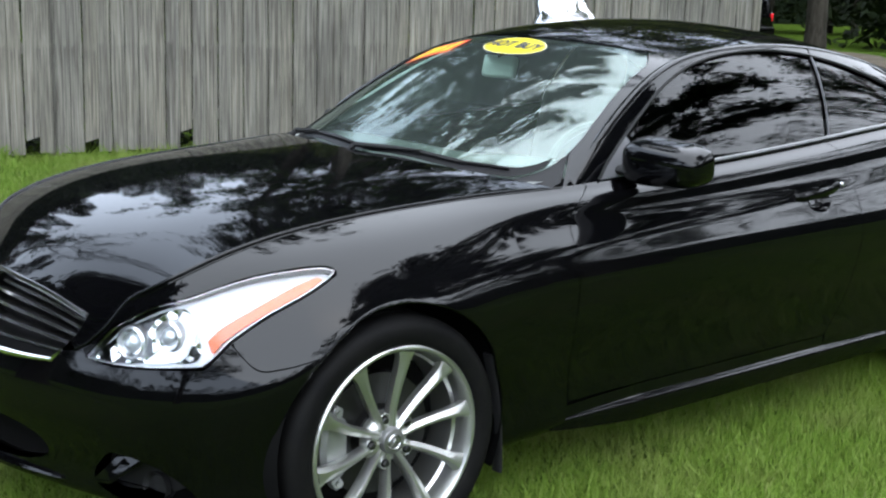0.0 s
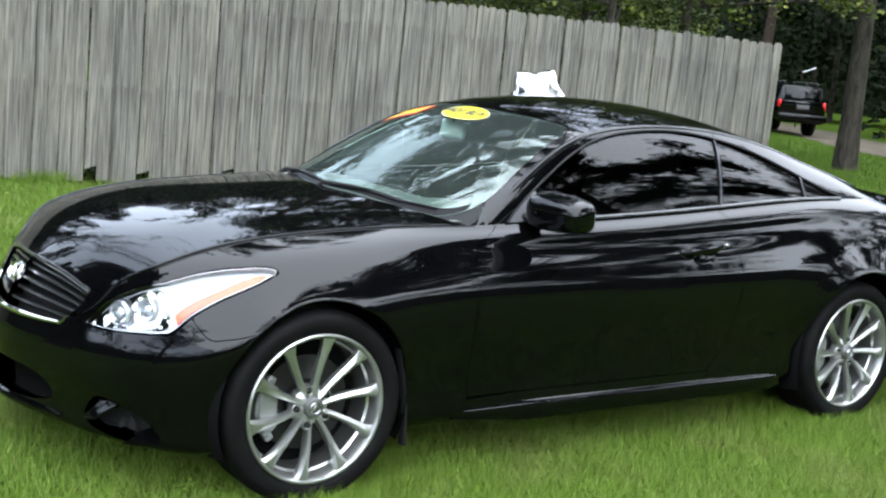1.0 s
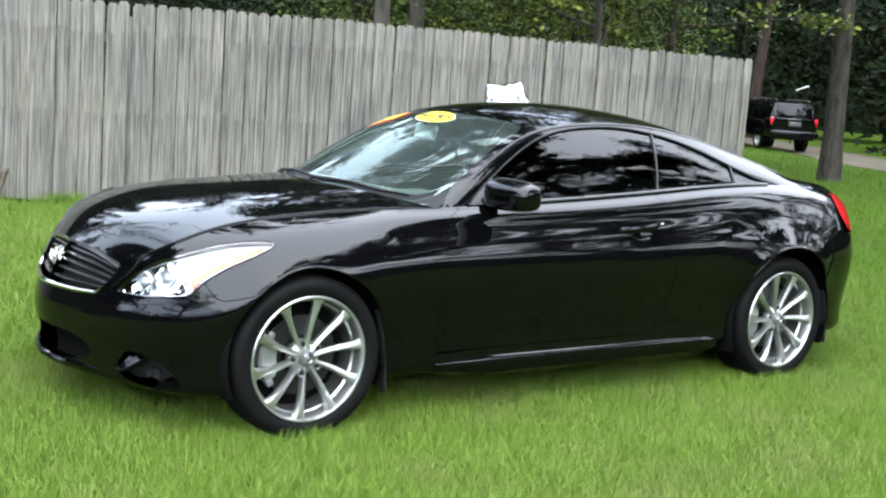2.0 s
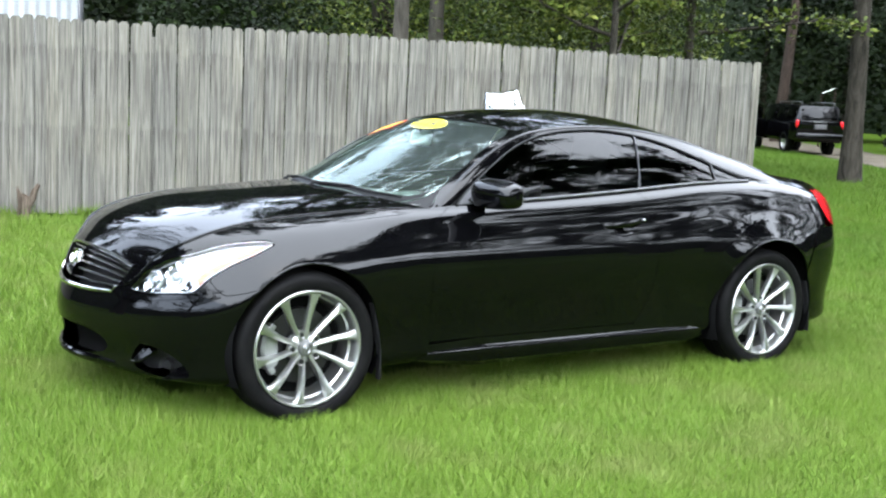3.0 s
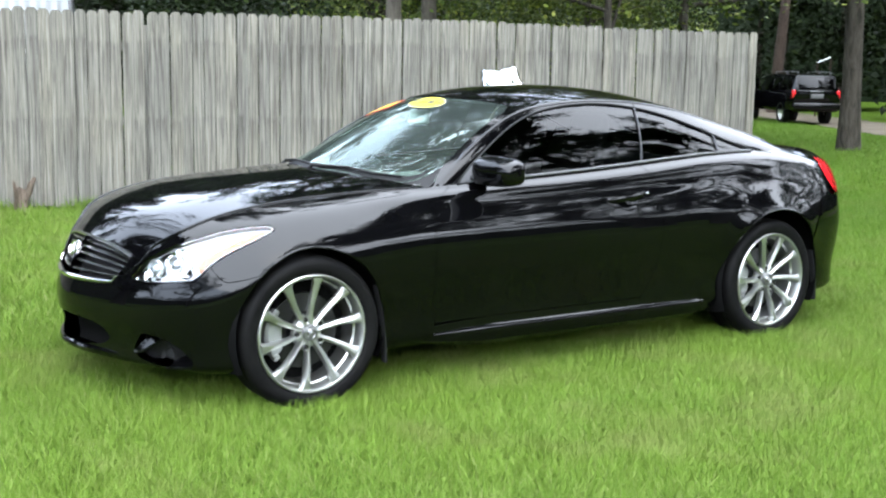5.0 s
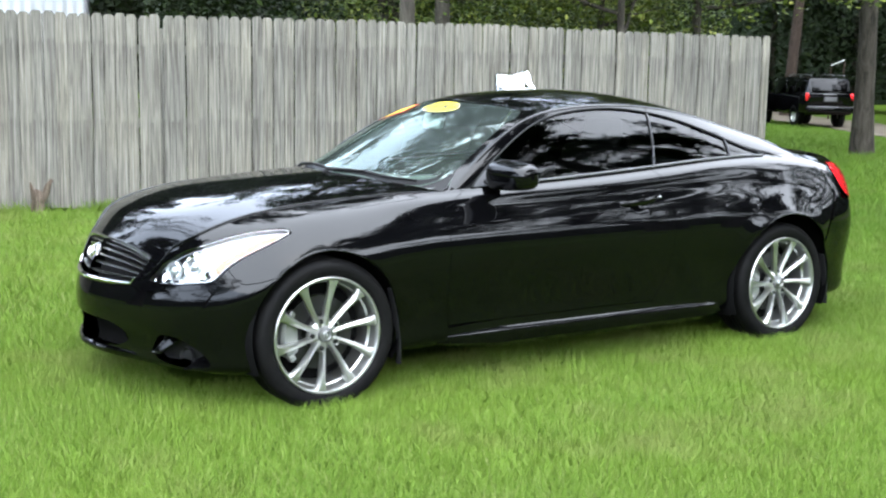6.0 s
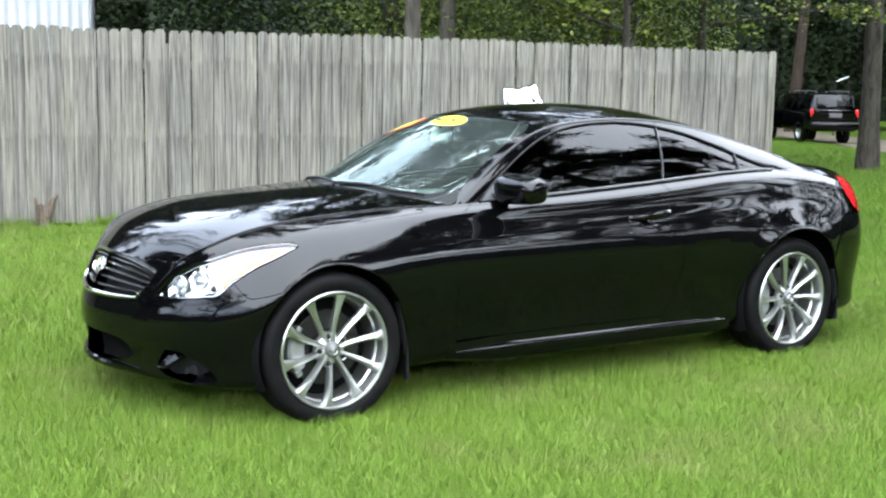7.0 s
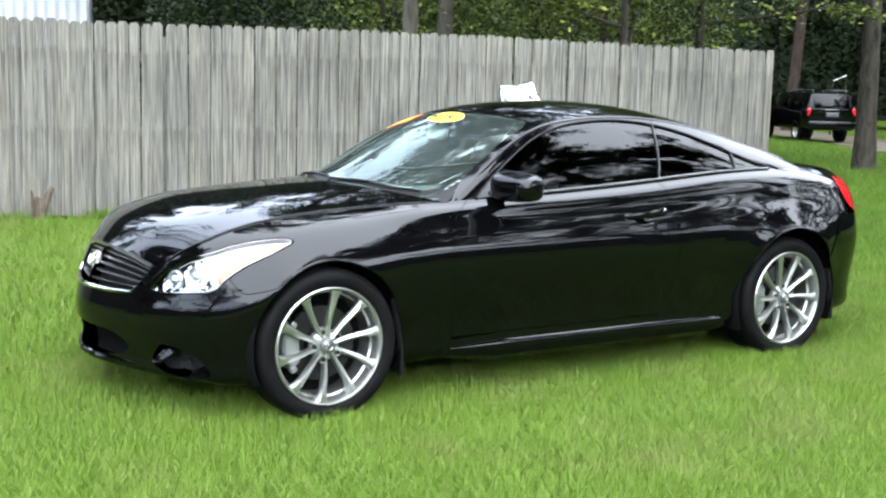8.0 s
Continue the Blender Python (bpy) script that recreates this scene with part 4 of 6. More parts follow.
# ---- wheels ----
def wheel_meshes():
    tread = [(0.258, -0.098), (0.262, -0.106), (0.275, -0.1125), (0.300, -0.1160), (0.315, -0.1110), (0.326, -0.100), (0.3325, -0.086), (0.3345, -0.066)]
    for g in (-0.045, -0.015, 0.015, 0.045):
        tread += [(0.335, g - 0.006), (0.327, g - 0.004), (0.327, g + 0.004), (0.335, g + 0.006)]
    tread += [(0.3345, 0.066), (0.326, 0.1), (0.30, 0.116), (0.258, 0.098)]
    tyre = from_bm("tyre", lathe(tread, 96), RUBBER)
    rim = from_bm("rim", lathe([(0.258, -0.099), (0.2585, -0.107), (0.254, -0.1115), (0.248, -0.1105), (0.244, -0.104), (0.2395, -0.090), (0.236, -0.075), (0.2335, -0.055), (0.226, -0.048), (0.222, -0.02), (0.222, 0.06), (0.24, 0.10)], 96), ALLOY, sharp=35)
    spokes = bmesh.new()
    rs = [0.036, 0.055, 0.08, 0.11, 0.15, 0.19, 0.22, 0.2415]
    half = np.interp(rs, [0.036, 0.08, 0.15, 0.19, 0.22, 0.2415], [0.011, 0.0105, 0.0130, 0.0150, 0.0195, 0.0285])
    face = np.interp(rs, [0.036, 0.08, 0.15, 0.21, 0.2415], [-0.078, -0.083, -0.095, -0.1045, -0.1065])
    for k in range(10):
        a = 2 * math.pi * (k + 0.28) / 10
        c, s = math.cos(a), math.sin(a)
        rows = []
        for r, w, y in zip(rs, half, face):
            lean = 0.007 * math.sin(math.pi * (r - 0.036) / 0.21)
            twist = 0.35 * (r / 0.24)
            ring = []
            for q, d in ((-1.0, 0.012 + 0.012 * twist), (-0.55, 0.001), (0.05, 0.0), (1.0, 0.010 - 0.002 * twist), (0.85, 0.034), (-0.85, 0.036)):
                t = q * w + lean
                ring.append(spokes.verts.new((r * c - t * s, y + d, r * s + t * c)))
            rows.append(ring)
        for p, q in zip(rows, rows[1:]):
            for i in range(6):
                spokes.faces.new((p[i], p[(i + 1) % 6], q[(i + 1) % 6], q[i]))
        spokes.faces.new(rows[0][::-1]), spokes.faces.new(rows[-1])
    spoke = from_bm("spokes", spokes, ALLOY, sharp=28)
    hub = bmesh.new()
    lathe([(0.0, -0.072), (0.030, -0.073), (0.050, -0.070), (0.064, -0.060), (0.072, -0.045), (0.072, -0.02)], 40, bm=hub)
    for k in range(5):
        a = 2 * math.pi * (k + 0.53) / 5
        seat = lathe([(0.0125, -0.070), (0.0135, -0.0775), (0.0165, -0.0785), (0.0190, -0.075), (0.0195, -0.050)], 20)
        bmesh.ops.translate(seat, verts=seat.verts, vec=(0.062 * math.cos(a), 0, 0.062 * math.sin(a)))
        lift_from = bpy.data.meshes.new("seat")
        seat.to_mesh(lift_from)
        hub.from_mesh(lift_from)
        bpy.data.meshes.remove(lift_from)
        seat.free()
    hub = from_bm("hub", hub, ALLOY)
    cap = from_bm("centre_cap", lathe([(0.0005, -0.0945), (0.024, -0.0935), (0.032, -0.091), (0.0345, -0.087), (0.036, -0.070)], 36), CAP_GREY)
    badge = bmesh.new()
    lathe([(0.016, -0.0940), (0.0185, -0.0970), (0.021, -0.0935)], 28, bm=badge)
    block(0.003, 0.004, 0.024, (-0.005, -0.0955, 0.0), 0.0008, 1, pose(0, 0, 0, 0, 25, 0), bm=badge)
    block(0.003, 0.004, 0.024, (0.005, -0.0955, 0.0), 0.0008, 1, pose(0, 0, 0, 0, -25, 0), bm=badge)
    badge = from_bm("cap_badge", badge, DARK_CHROME)
    lug = from_bm("lug_nut", lathe([(0.0005, -0.0865), (0.0080, -0.086), (0.0105, -0.0825), (0.0112, -0.066), (0.0112, -0.060)], 6), STEEL, sharp=20)
    disc = bmesh.new()
    lathe([(0.070, -0.038), (0.076, -0.036), (0.080, -0.012), (0.163, -0.012), (0.165, -0.010), (0.165, 0.014), (0.08, 0.014)], 72, bm=disc)
    disc = from_bm("brake_disc", disc, STEEL)
    cal = bmesh.new()
    n = 12
    rows = []
    for k in range(n + 1):
        a = radians(150 + 62 * k / n)
        e = math.sin(math.pi * k / n) ** 0.35 if 0 < k < n else 0.25
        ring = []
        for r, y in ((0.112, -0.030), (0.122, -0.052), (0.150, -0.060), (0.186, -0.058), (0.198, -0.045), (0.200, 0.03), (0.112, 0.03)):
            rr = 0.155 + (r - 0.155) * (0.55 + 0.45 * e)
            ring.append(cal.verts.new((rr * math.cos(a), y * (0.6 + 0.4 * e), rr * math.sin(a))))
        rows.append(ring)
    for p, q in zip(rows, rows[1:]):
        for i in range(7):
            cal.faces.new((p[i], p[(i + 1) % 7], q[(i + 1) % 7], q[i]))
    cal.faces.new(rows[0][::-1]), cal.faces.new(rows[-1])
    for a in (148, 214):
        block(0.03, 0.035, 0.034, (0.172 * math.cos(radians(a)), -0.03, 0.172 * math.sin(radians(a))), 0.006, 2, pose(0, 0, 0, 0, -a, 0), bm=cal)
        lathe_at = Matrix.Translation((0.172 * math.cos(radians(a)), -0.05, 0.172 * math.sin(radians(a)))) @ pose(0, 0, 0, 90, 0, 0)
        bmesh.ops.create_cone(cal, cap_ends=True, segments=10, radius1=0.009, radius2=0.009, depth=0.012, matrix=lathe_at)
    cal = from_bm("caliper", cal, CALIPER)
    back = from_bm("wheel_back", lathe([(0.001, 0.03), (0.22, 0.035), (0.222, 0.05)], 32), DARK_VOID)
    return tyre, rim, spoke, hub, cap, badge, lug, disc, cal, back


WHEEL_MESHES = wheel_meshes()


def wheel(x, side, turn):
    """One wheel with its brake; side -1 is the driver's side."""
    tyre, rim, spoke, hub, cap, badge, lug, disc, cal, back = WHEEL_MESHES
    w = part("wheel", tyre, parent=CAR, label="low-profile black tyre on a polished ten-spoke alloy wheel")
    w.matrix_basis = pose(x, side * 0.780, HUB_Z - 0.012, 0, 0, 0 if side < 0 else 180) @ pose(0, 0, 0, 0, turn, 0)
    for name, me, label in (("rim", rim, "polished alloy rim"), ("spokes", spoke, "ten slim alloy spokes"), ("hub", hub, ""), ("centre_cap", cap, ""), ("cap_badge", badge, ""), ("brake_disc", disc, "bare steel brake disc"), ("wheel_back", back, "")):
        part(name, me, parent=w, label=label)
    for k in range(5):
        n = part("lug_nut", lug, parent=w)
        a = 2 * math.pi * (k + 0.53) / 5
        n.location = (0.062 * math.cos(a), 0, 0.062 * math.sin(a))
    c = part("caliper", cal, parent=w, label="silver brake caliper")
    c.matrix_basis = pose(0, 0, 0, 0, -turn, 0)


for wx, wt in ((FRONT_X, 0.0), (REAR_X, 14.0)):
    for ws in (-1, 1):
        wheel(wx, ws, wt)


def wheel_wells():
    for x, r in ((FRONT_X, ARCH_F), (REAR_X, ARCH_R)):
        for side in (-1, 1):
            bm = bmesh.new()
            rows = []
            for k in range(33):
                a = radians(-25 + 230 * k / 32)
                rows.append([bm.verts.new((x + q * math.cos(a), side * y, HUB_Z + q * math.sin(a))) for q, y in ((r - 0.004, 0.885), (r + 0.006, 0.865), (r + 0.02, 0.80), (r + 0.02, 0.56), (0.05, 0.55))])
            for p, q in zip(rows, rows[1:]):
                for i in range(4):
                    bm.faces.new((p[i], p[i + 1], q[i + 1], q[i]))
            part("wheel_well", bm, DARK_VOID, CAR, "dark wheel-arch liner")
            # rolled lip of the arch
            pts = [skin(*uv)[0] for uv in (ARCH_FRONT if x == FRONT_X else ARCH_REAR)[2:-2]]
            part("arch_lip", tube([(p[0], (p[1] + 0.006) * -side, p[2]) for p in pts], 0.006, 8), PAINT, CAR)


wheel_wells()


# ---- lamps, grille, mirrors and trim of the coupe ----
def skin_lifted(lift):
    def at(u, v):
        d = 2e-3
        p = skin(u, v)
        n = np.cross(skin(u + d, v) - skin(u - d, v), skin(u, v + d) - skin(u, v - d))
        n /= np.maximum(np.linalg.norm(n, axis=1), 1e-9)[:, None]
        return p + n * np.asarray(lift).reshape(-1, 1)
    return at


def skin_normal(u, v):
    p = skin(np.array([u]), np.array([v]))[0]
    return Vector(p), Vector(skin_lifted(1.0)(np.array([u]), np.array([v]))[0] - p)


def shrink(poly, k, lift=None):
    c = poly.mean(0)
    return c + (poly - c) * k


def headlamps():
    for side in (1, -1):
        sy = np.array([1, side, 1])
        lamp = None

        def add(name, mat, outline, label="", **how):
            v, f, n = cut(skin, outline, scale=SKIN_SCALE, **how)
            f = f if side > 0 else [q[::-1] for q in f]
            return part(name, mesh_of(name, v * sy, f, mat, normals=n * sy), parent=lamp or CAR, label=label)
        lamp = add("headlamp", LENS_GLASS, LAMP, "clear swept-back headlamp lens", step=0.012, lift=-0.001, flange=0.003)
        add("reflector", LAMP_WHITE, shrink(LAMP, 0.985), "bright silver reflector", step=0.02, lift=-0.024, flange=-0.022)
        # chrome edge of the lens
        edge = skin(shrink(LAMP, 0.985)[:, 0], shrink(LAMP, 0.985)[:, 1])
        part("lamp_bezel", tube([tuple(q * sy) for q in np.vstack([edge, edge[:1]])], 0.0010, 6, False), CHROME, lamp, "thin chrome lens edge")
        low = curve_through([(4.50, 5.48), (4.33, 5.34), (3.93, 5.11), (3.53, 4.87), (3.36, 4.67)])
        high = curve_through([(3.32, 4.92), (3.48, 5.09), (3.86, 5.29), (4.24, 5.51), (4.46, 5.57)])
        add("amber_strip", AMBER, np.vstack([low, high]), "orange side reflector strip", step=0.012, lift=-0.005, flange=0.008)
        fin = curve_through([(2.5, 4.80), (2.95, 4.72), (3.1, 4.95), (3.2, 5.35), (3.05, 5.80), (2.9, 5.5), (2.75, 5.1)], closed=True)
        add("inner_fin", REFLECTOR, fin, "", step=0.02, lift=-0.020, flange=0.010)
        bowl = curve_through([(1.76, 4.91), (1.97, 5.40), (2.25, 5.82), (2.62, 6.02), (3.05, 5.90), (3.18, 5.40), (3.22, 4.90), (3.10, 4.64), (2.55, 4.78)], 5, closed=True)
        add("lamp_facets", FACETS, bowl, "chrome facets round the projectors", step=0.02, lift=-0.022, flange=0.0)
        for u, v, r in ((2.28, 5.36, 0.046), (2.84, 5.30, 0.042)):
            p, n = skin_normal(u, v)
            turn = Matrix.Translation(Vector(p) - n * 0.036) @ Vector((-0.86, -0.40, 0.10)).to_track_quat("Z", "Y").to_matrix().to_4x4()
            if side < 0:
                turn = Matrix.Diagonal((1, -1, 1, 1)) @ turn
            ring = lathe([(r * 0.62, 0.012), (r * 0.70, 0.022), (r * 0.80, 0.026), (r * 0.95, 0.022), (r, 0.0), (r, -0.02)], 36, "Z")
            bmesh.ops.transform(ring, matrix=turn, verts=ring.verts)
            part("projector_ring", ring, REFLECTOR, lamp, "chrome projector ring")
            lens = lathe([(0.0005, 0.034), (r * 0.25, 0.032), (r * 0.45, 0.026), (r * 0.6, 0.016), (r * 0.64, 0.010)], 32, "Z")
            bmesh.ops.transform(lens, matrix=turn, verts=lens.verts)
            part("projector_lens", lens, PROJECTOR, lamp, "round glass projector lens")
        ledge = np.vstack([curve_through([(1.36, 4.66), (1.64, 4.79), (2.50, 4.61), (3.20, 4.44)]), curve_through([(3.22, 4.32), (2.50, 4.40), (1.82, 4.47), (1.44, 4.50)])])
        add("lamp_ledge", PAINT, ledge, "", step=0.015, lift=0.006, flange=0.01)


FACETS = material("chrome_facets", (0.62, 0.64, 0.64), 0.18, 1.0)
facet_nodes = Nodes(FACETS)
facet_cells = facet_nodes.add("TexVoronoi", Scale=26.0)
facet_nodes.link(facet_nodes.coords(), facet_cells.inputs["Vector"])
facet_nodes.bump(facet_cells.outputs["Distance"], 1.0, 0.03)
PROJECTOR = material("projector_glass", (0.62, 0.65, 0.66), 0.2, 0.7)
headlamps()


def grille():
    top_line, side_line, low_line = GRILLE
    v, f, n = cut(skin, np.vstack([top_line, side_line[1:], low_line[1:]]), scale=SKIN_SCALE, step=0.03, lift=-0.055, flange=-0.053, both=True)
    g = part("grille", mesh_of("grille", v, f, BLACK_PLASTIC, normals=n), parent=CAR, label="wide grille with dark horizontal bars in a chrome surround")
    edge_u = np.concatenate([side_line[:, 0]])
    edge_v = np.concatenate([side_line[:, 1]])

    def bar(level0, level1, name, mat, lift, high, deep, label=""):
        bm = bmesh.new()
        rows = []
        n = 41
        um = float(np.interp(-(level1), -edge_v, edge_u))
        for k in range(n):
            u = -um + 2 * um * k / (n - 1)
            lv = level0 + (level1 - level0) * (u / um) ** 2
            p = skin_lifted([0.0])(np.array([abs(u)]), np.array([lv]))[0]
            q = skin_lifted([-1.0])(np.array([abs(u)]), np.array([lv]))[0]
            d = Vector(q - p)
            p = Vector(p) - d * lift
            if u < 0:
                p.y, d.y = -p.y, -d.y
            flat = Vector((d.x, d.y, 0)).normalized()
            ring = [p + flat * a + Vector((0, 0, b)) for a, b in ((0, 0), (0.003, high * 0.5), (deep, high * 0.35), (deep, -high * 0.4), (0.004, -high * 0.5))]
            rows.append([bm.verts.new(r) for r in ring])
        for a, b in zip(rows, rows[1:]):
            for i in range(5):
                bm.faces.new((a[i], a[(i + 1) % 5], b[(i + 1) % 5], b[i]))
        bm.faces.new(rows[0]), bm.faces.new(rows[-1][::-1])
        part(name, bm, mat, g, label)
    for k in range(5):
        f = (k + 0.85) / 5.9
        bar(4.54 + (6.44 - 4.54) * f, 4.66 + (6.00 - 4.66) * f, "grille_bar", DARK_CHROME, -0.012, 0.011, 0.04, "smoked chrome grille bar")
    bar(6.38, 5.97, "grille_top_bar", DARK_CHROME, 0.002, 0.016, 0.03, "chrome upper bar")
    # chrome surround along the sides and the bottom
    path = np.vstack([low_line[::-1], side_line[::-1][1:3]])
    pts = skin_lifted([0.001])(path[:, 0], path[:, 1])
    whole = np.vstack([(pts * (1, -1, 1))[::-1], pts[1:]])
    part("grille_surround", tube([tuple(q) for q in whole], [0.003 + 0.008 * math.sin(math.pi * k / (len(whole) - 1)) ** 0.6 for k in range(len(whole))], 8), CHROME, g, "chrome lower surround")
    p, n = skin_normal(0.0, 5.55)
    m = Matrix.Translation(p + n * 0.004) @ n.to_track_quat("Z", "Y").to_matrix().to_4x4()
    bm = bmesh.new()
    steps = 40
    prof = [(1.0, 0.0), (1.02, 0.012), (0.93, 0.017), (0.84, 0.012), (0.82, 0.0)]
    rings = [[bm.verts.new((0.054 * r * math.cos(a), 0.036 * r * math.sin(a), h)) for r, h in prof] for a in (2 * math.pi * k / steps for k in range(steps))]
    for k in range(steps):
        a, b = rings[k], rings[(k + 1) % steps]
        for i in range(4):
            bm.faces.new((a[i], a[i + 1], b[i + 1], b[i]))
    block(0.008, 0.042, 0.010, (-0.013, -0.003, 0.006), 0.002, 1, pose(0, 0, 0, 0, 0, 28), bm=bm)
    block(0.008, 0.042, 0.010, (0.013, -0.003, 0.006), 0.002, 1, pose(0, 0, 0, 0, 0, -28), bm=bm)
    bmesh.ops.transform(bm, matrix=m, verts=bm.verts)
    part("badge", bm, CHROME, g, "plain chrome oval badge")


grille()


def low_front():
    v, f, n = cut(skin, np.vstack([curve_through([(0, 3.08), (0.7, 2.98), (1.05, 2.70), (1.12, 2.28), (0.9, 1.92), (0.5, 1.72), (0, 1.68)])]), scale=SKIN_SCALE, step=0.03, lift=-0.06, flange=-0.058, both=True)
    part("lower_intake", mesh_of("lower_intake", v, f, BLACK_PLASTIC, normals=n), parent=CAR, label="black lower air intake")
    lip = skin_lifted([0.004])(np.linspace(0, 1.3, 20), np.full(20, 1.52))
    whole = np.vstack([(lip * (1, -1, 1))[::-1], lip[1:]])
    part("intake_lip", tube([tuple(q) for q in whole], [0.004 + 0.010 * math.sin(math.pi * k / (len(whole) - 1)) ** 0.6 for k in range(len(whole))], 8), PAINT, CAR)
    for side in (1, -1):
        sy = np.array([1, side, 1])
        for name, mat, poly, how, label in (
                ("fog_recess", BLACK_PLASTIC, FOG, dict(lift=-0.055, flange=-0.054), "recessed fog lamp opening"),
                ):
            v, f, n = cut(skin, poly, scale=SKIN_SCALE, step=0.015, **how)
            part(name, mesh_of(name, v * sy, f if side > 0 else [q[::-1] for q in f], mat, normals=n * sy), parent=CAR, label=label)
        for corners in (((1.80, 1.96, 0.018), (2.05, 2.06, 0.022), (2.34, 2.40, -0.035), (2.13, 2.70, -0.045)), ((2.50, 1.00, 0.0), (3.12, 1.16, 0.0), (3.16, 1.60, -0.006), (2.94, 1.88, -0.045), (2.62, 1.55, -0.045))):
            q = [skin_lifted([h])(np.array([u]), np.array([w]))[0] * sy for u, w, h in corners]
            bm = bmesh.new()
            vs = [bm.verts.new(c) for c in q]
            low = [bm.verts.new(Vector(c) - Vector((0, 0, 0.012))) for c in q]
            bm.faces.new(vs), bm.faces.new(low[::-1])
            m = len(vs)
            for i in range(m):
                bm.faces.new((vs[i], low[i], low[(i + 1) % m], vs[(i + 1) % m]))
            bmesh.ops.bevel(bm, geom=list(bm.edges), offset=0.003, segments=2, affect="EDGES")
            part("fog_facet", bm, PAINT, CAR, "sloping black facet in the fog lamp opening")
        p, n = skin_normal(2.45, 1.70)
        bm = lathe([(0.0005, 0.0), (0.03, -0.004), (0.037, 0.002), (0.041, 0.006), (0.043, -0.01)], 28, "Z")
        m = Matrix.Translation(p - n * 0.045) @ Vector((-0.95, -0.28, 0.1)).to_track_quat("Z", "Y").to_matrix().to_4x4()
        bmesh.ops.transform(bm, matrix=(Matrix.Diagonal((1, side, 1, 1)) @ m), verts=bm.verts)
        part("fog_lamp", bm, BLACK_PLASTIC, CAR, "dark fog lamp cover")


low_front()


def sills_and_flaps():
    xs = np.linspace(0.60, 2.47, 50)
    for side in (-1, 1):
        bm = bmesh.new()
        rows = []
        for x in xs:
            e = min(1.0, (x - 0.59) / 0.35, (2.48 - x) / 0.16) ** 0.8
            top_z = 0.240 + 0.022 * e
            rows.append([bm.verts.new((x, side * (y - 0.012 * (1 - e)), z)) for y, z in (
                (0.8455, top_z + 0.036), (0.847, top_z), (0.847 + 0.010 * e, top_z - 0.009 * e), (0.848 + 0.0125 * e, top_z - 0.022 * e), (0.848 + 0.010 * e, top_z - 0.045 * e - 0.004), (0.846 + 0.002 * e, 0.215 - 0.032 * e), (0.79, 0.20 - 0.048 * e))])
        for a, b in zip(rows, rows[1:]):
            for i in range(6):
                bm.faces.new((a[i], a[i + 1], b[i + 1], b[i]))
        bm.faces.new(rows[0]), bm.faces.new(rows[-1][::-1])
        part("side_sill", bm, PAINT, CAR, "flared black side sill")
        for x0, z0, z1 in ((0.338, 0.150, 0.50), (3.215, 0.17, 0.46)):
            bm = bmesh.new()
            rows = []
            for k in range(9):
                f = k / 8
                z = z0 + (z1 - z0) * f
                x = x0 + 0.03 - 0.050 * f * f
                rows.append([bm.verts.new((x + dx, side * y, z)) for dx, y in ((0, 0.84), (0, 0.866), (0.004, 0.872), (0.010, 0.872), (0.010, 0.84))])
            for a, b in zip(rows, rows[1:]):
                for i in range(5):
                    bm.faces.new((a[i], a[(i + 1) % 5], b[(i + 1) % 5], b[i]))
            bm.faces.new(rows[0]), bm.faces.new(rows[-1][::-1])
            part("mud_flap", bm, BLACK_PLASTIC, CAR, "black mud flap behind the wheel")
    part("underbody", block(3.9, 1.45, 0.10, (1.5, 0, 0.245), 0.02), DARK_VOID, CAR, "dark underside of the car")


sills_and_flaps()


def door_mirror(side):
    bm = bmesh.new()
    bmesh.ops.create_uvsphere(bm, u_segments=40, v_segments=24, radius=1.0)
    for v in bm.verts:
        x, y, z = v.co
        k = (abs(x) ** 4 + abs(y) ** 4 + abs(z) ** 4) ** (-1 / 4)
        x, y, z = x * k, y * k, z * k
        z *= 0.9 + 0.1 * y
        if x > 0:
            x = x * 0.55
        z += 0.18 * max(0, -x) * (-1 if z > 0 else 0.4)
        v.co = (0.088 * x, 0.138 * y, 0.076 * z)
    fold = Matrix.Translation((0.985, -0.80, 0) if side < 0 else (1.045, -0.765, -0.035)) @ pose(0, 0, 0, 0, 0, 0 if side < 0 else 88) @ Matrix.Translation((-0.985, 0.80, 0))
    m = fold @ pose(0.960, -0.905, 0.985, 0, -4, 6)
    bmesh.ops.transform(bm, matrix=m, verts=bm.verts)
    arm = bmesh.new()
    rows = []
    for k in range(9):
        f = k / 8
        c = Vector((0.955 - 0.005 * f, -0.735 - 0.12 * f, 0.945 + 0.012 * f * f))
        w, h = 0.055 - 0.018 * math.sin(math.pi * f * 0.5), 0.020 + 0.004 * f
        rows.append([arm.verts.new(c + Vector((w * math.cos(a), 0, h * math.sin(a)))) for a in (2 * math.pi * i / 14 for i in range(14))])
    for a, b in zip(rows, rows[1:]):
        for i in range(14):
            arm.faces.new((a[i], a[(i + 1) % 14], b[(i + 1) % 14], b[i]))
    glass = block(0.004, 0.165, 0.080, (0, 0, 0), 0.0015, 1)
    bmesh.ops.transform(glass, matrix=fold @ pose(1.001, -0.902, 0.983, 0, -4, 6), verts=glass.verts)
    for b in (bm, arm, glass):
        if side > 0:
            bmesh.ops.transform(b, matrix=Matrix.Diagonal((1, -1, 1, 1)), verts=b.verts)
    top_part = part("door_mirror", bm, PAINT, CAR, "rounded black door mirror" if side < 0 else "black door mirror folded against the window")
    part("mirror_arm", arm, BLACK_PLASTIC, top_part)
    part("mirror_glass", glass, CHROME, top_part)


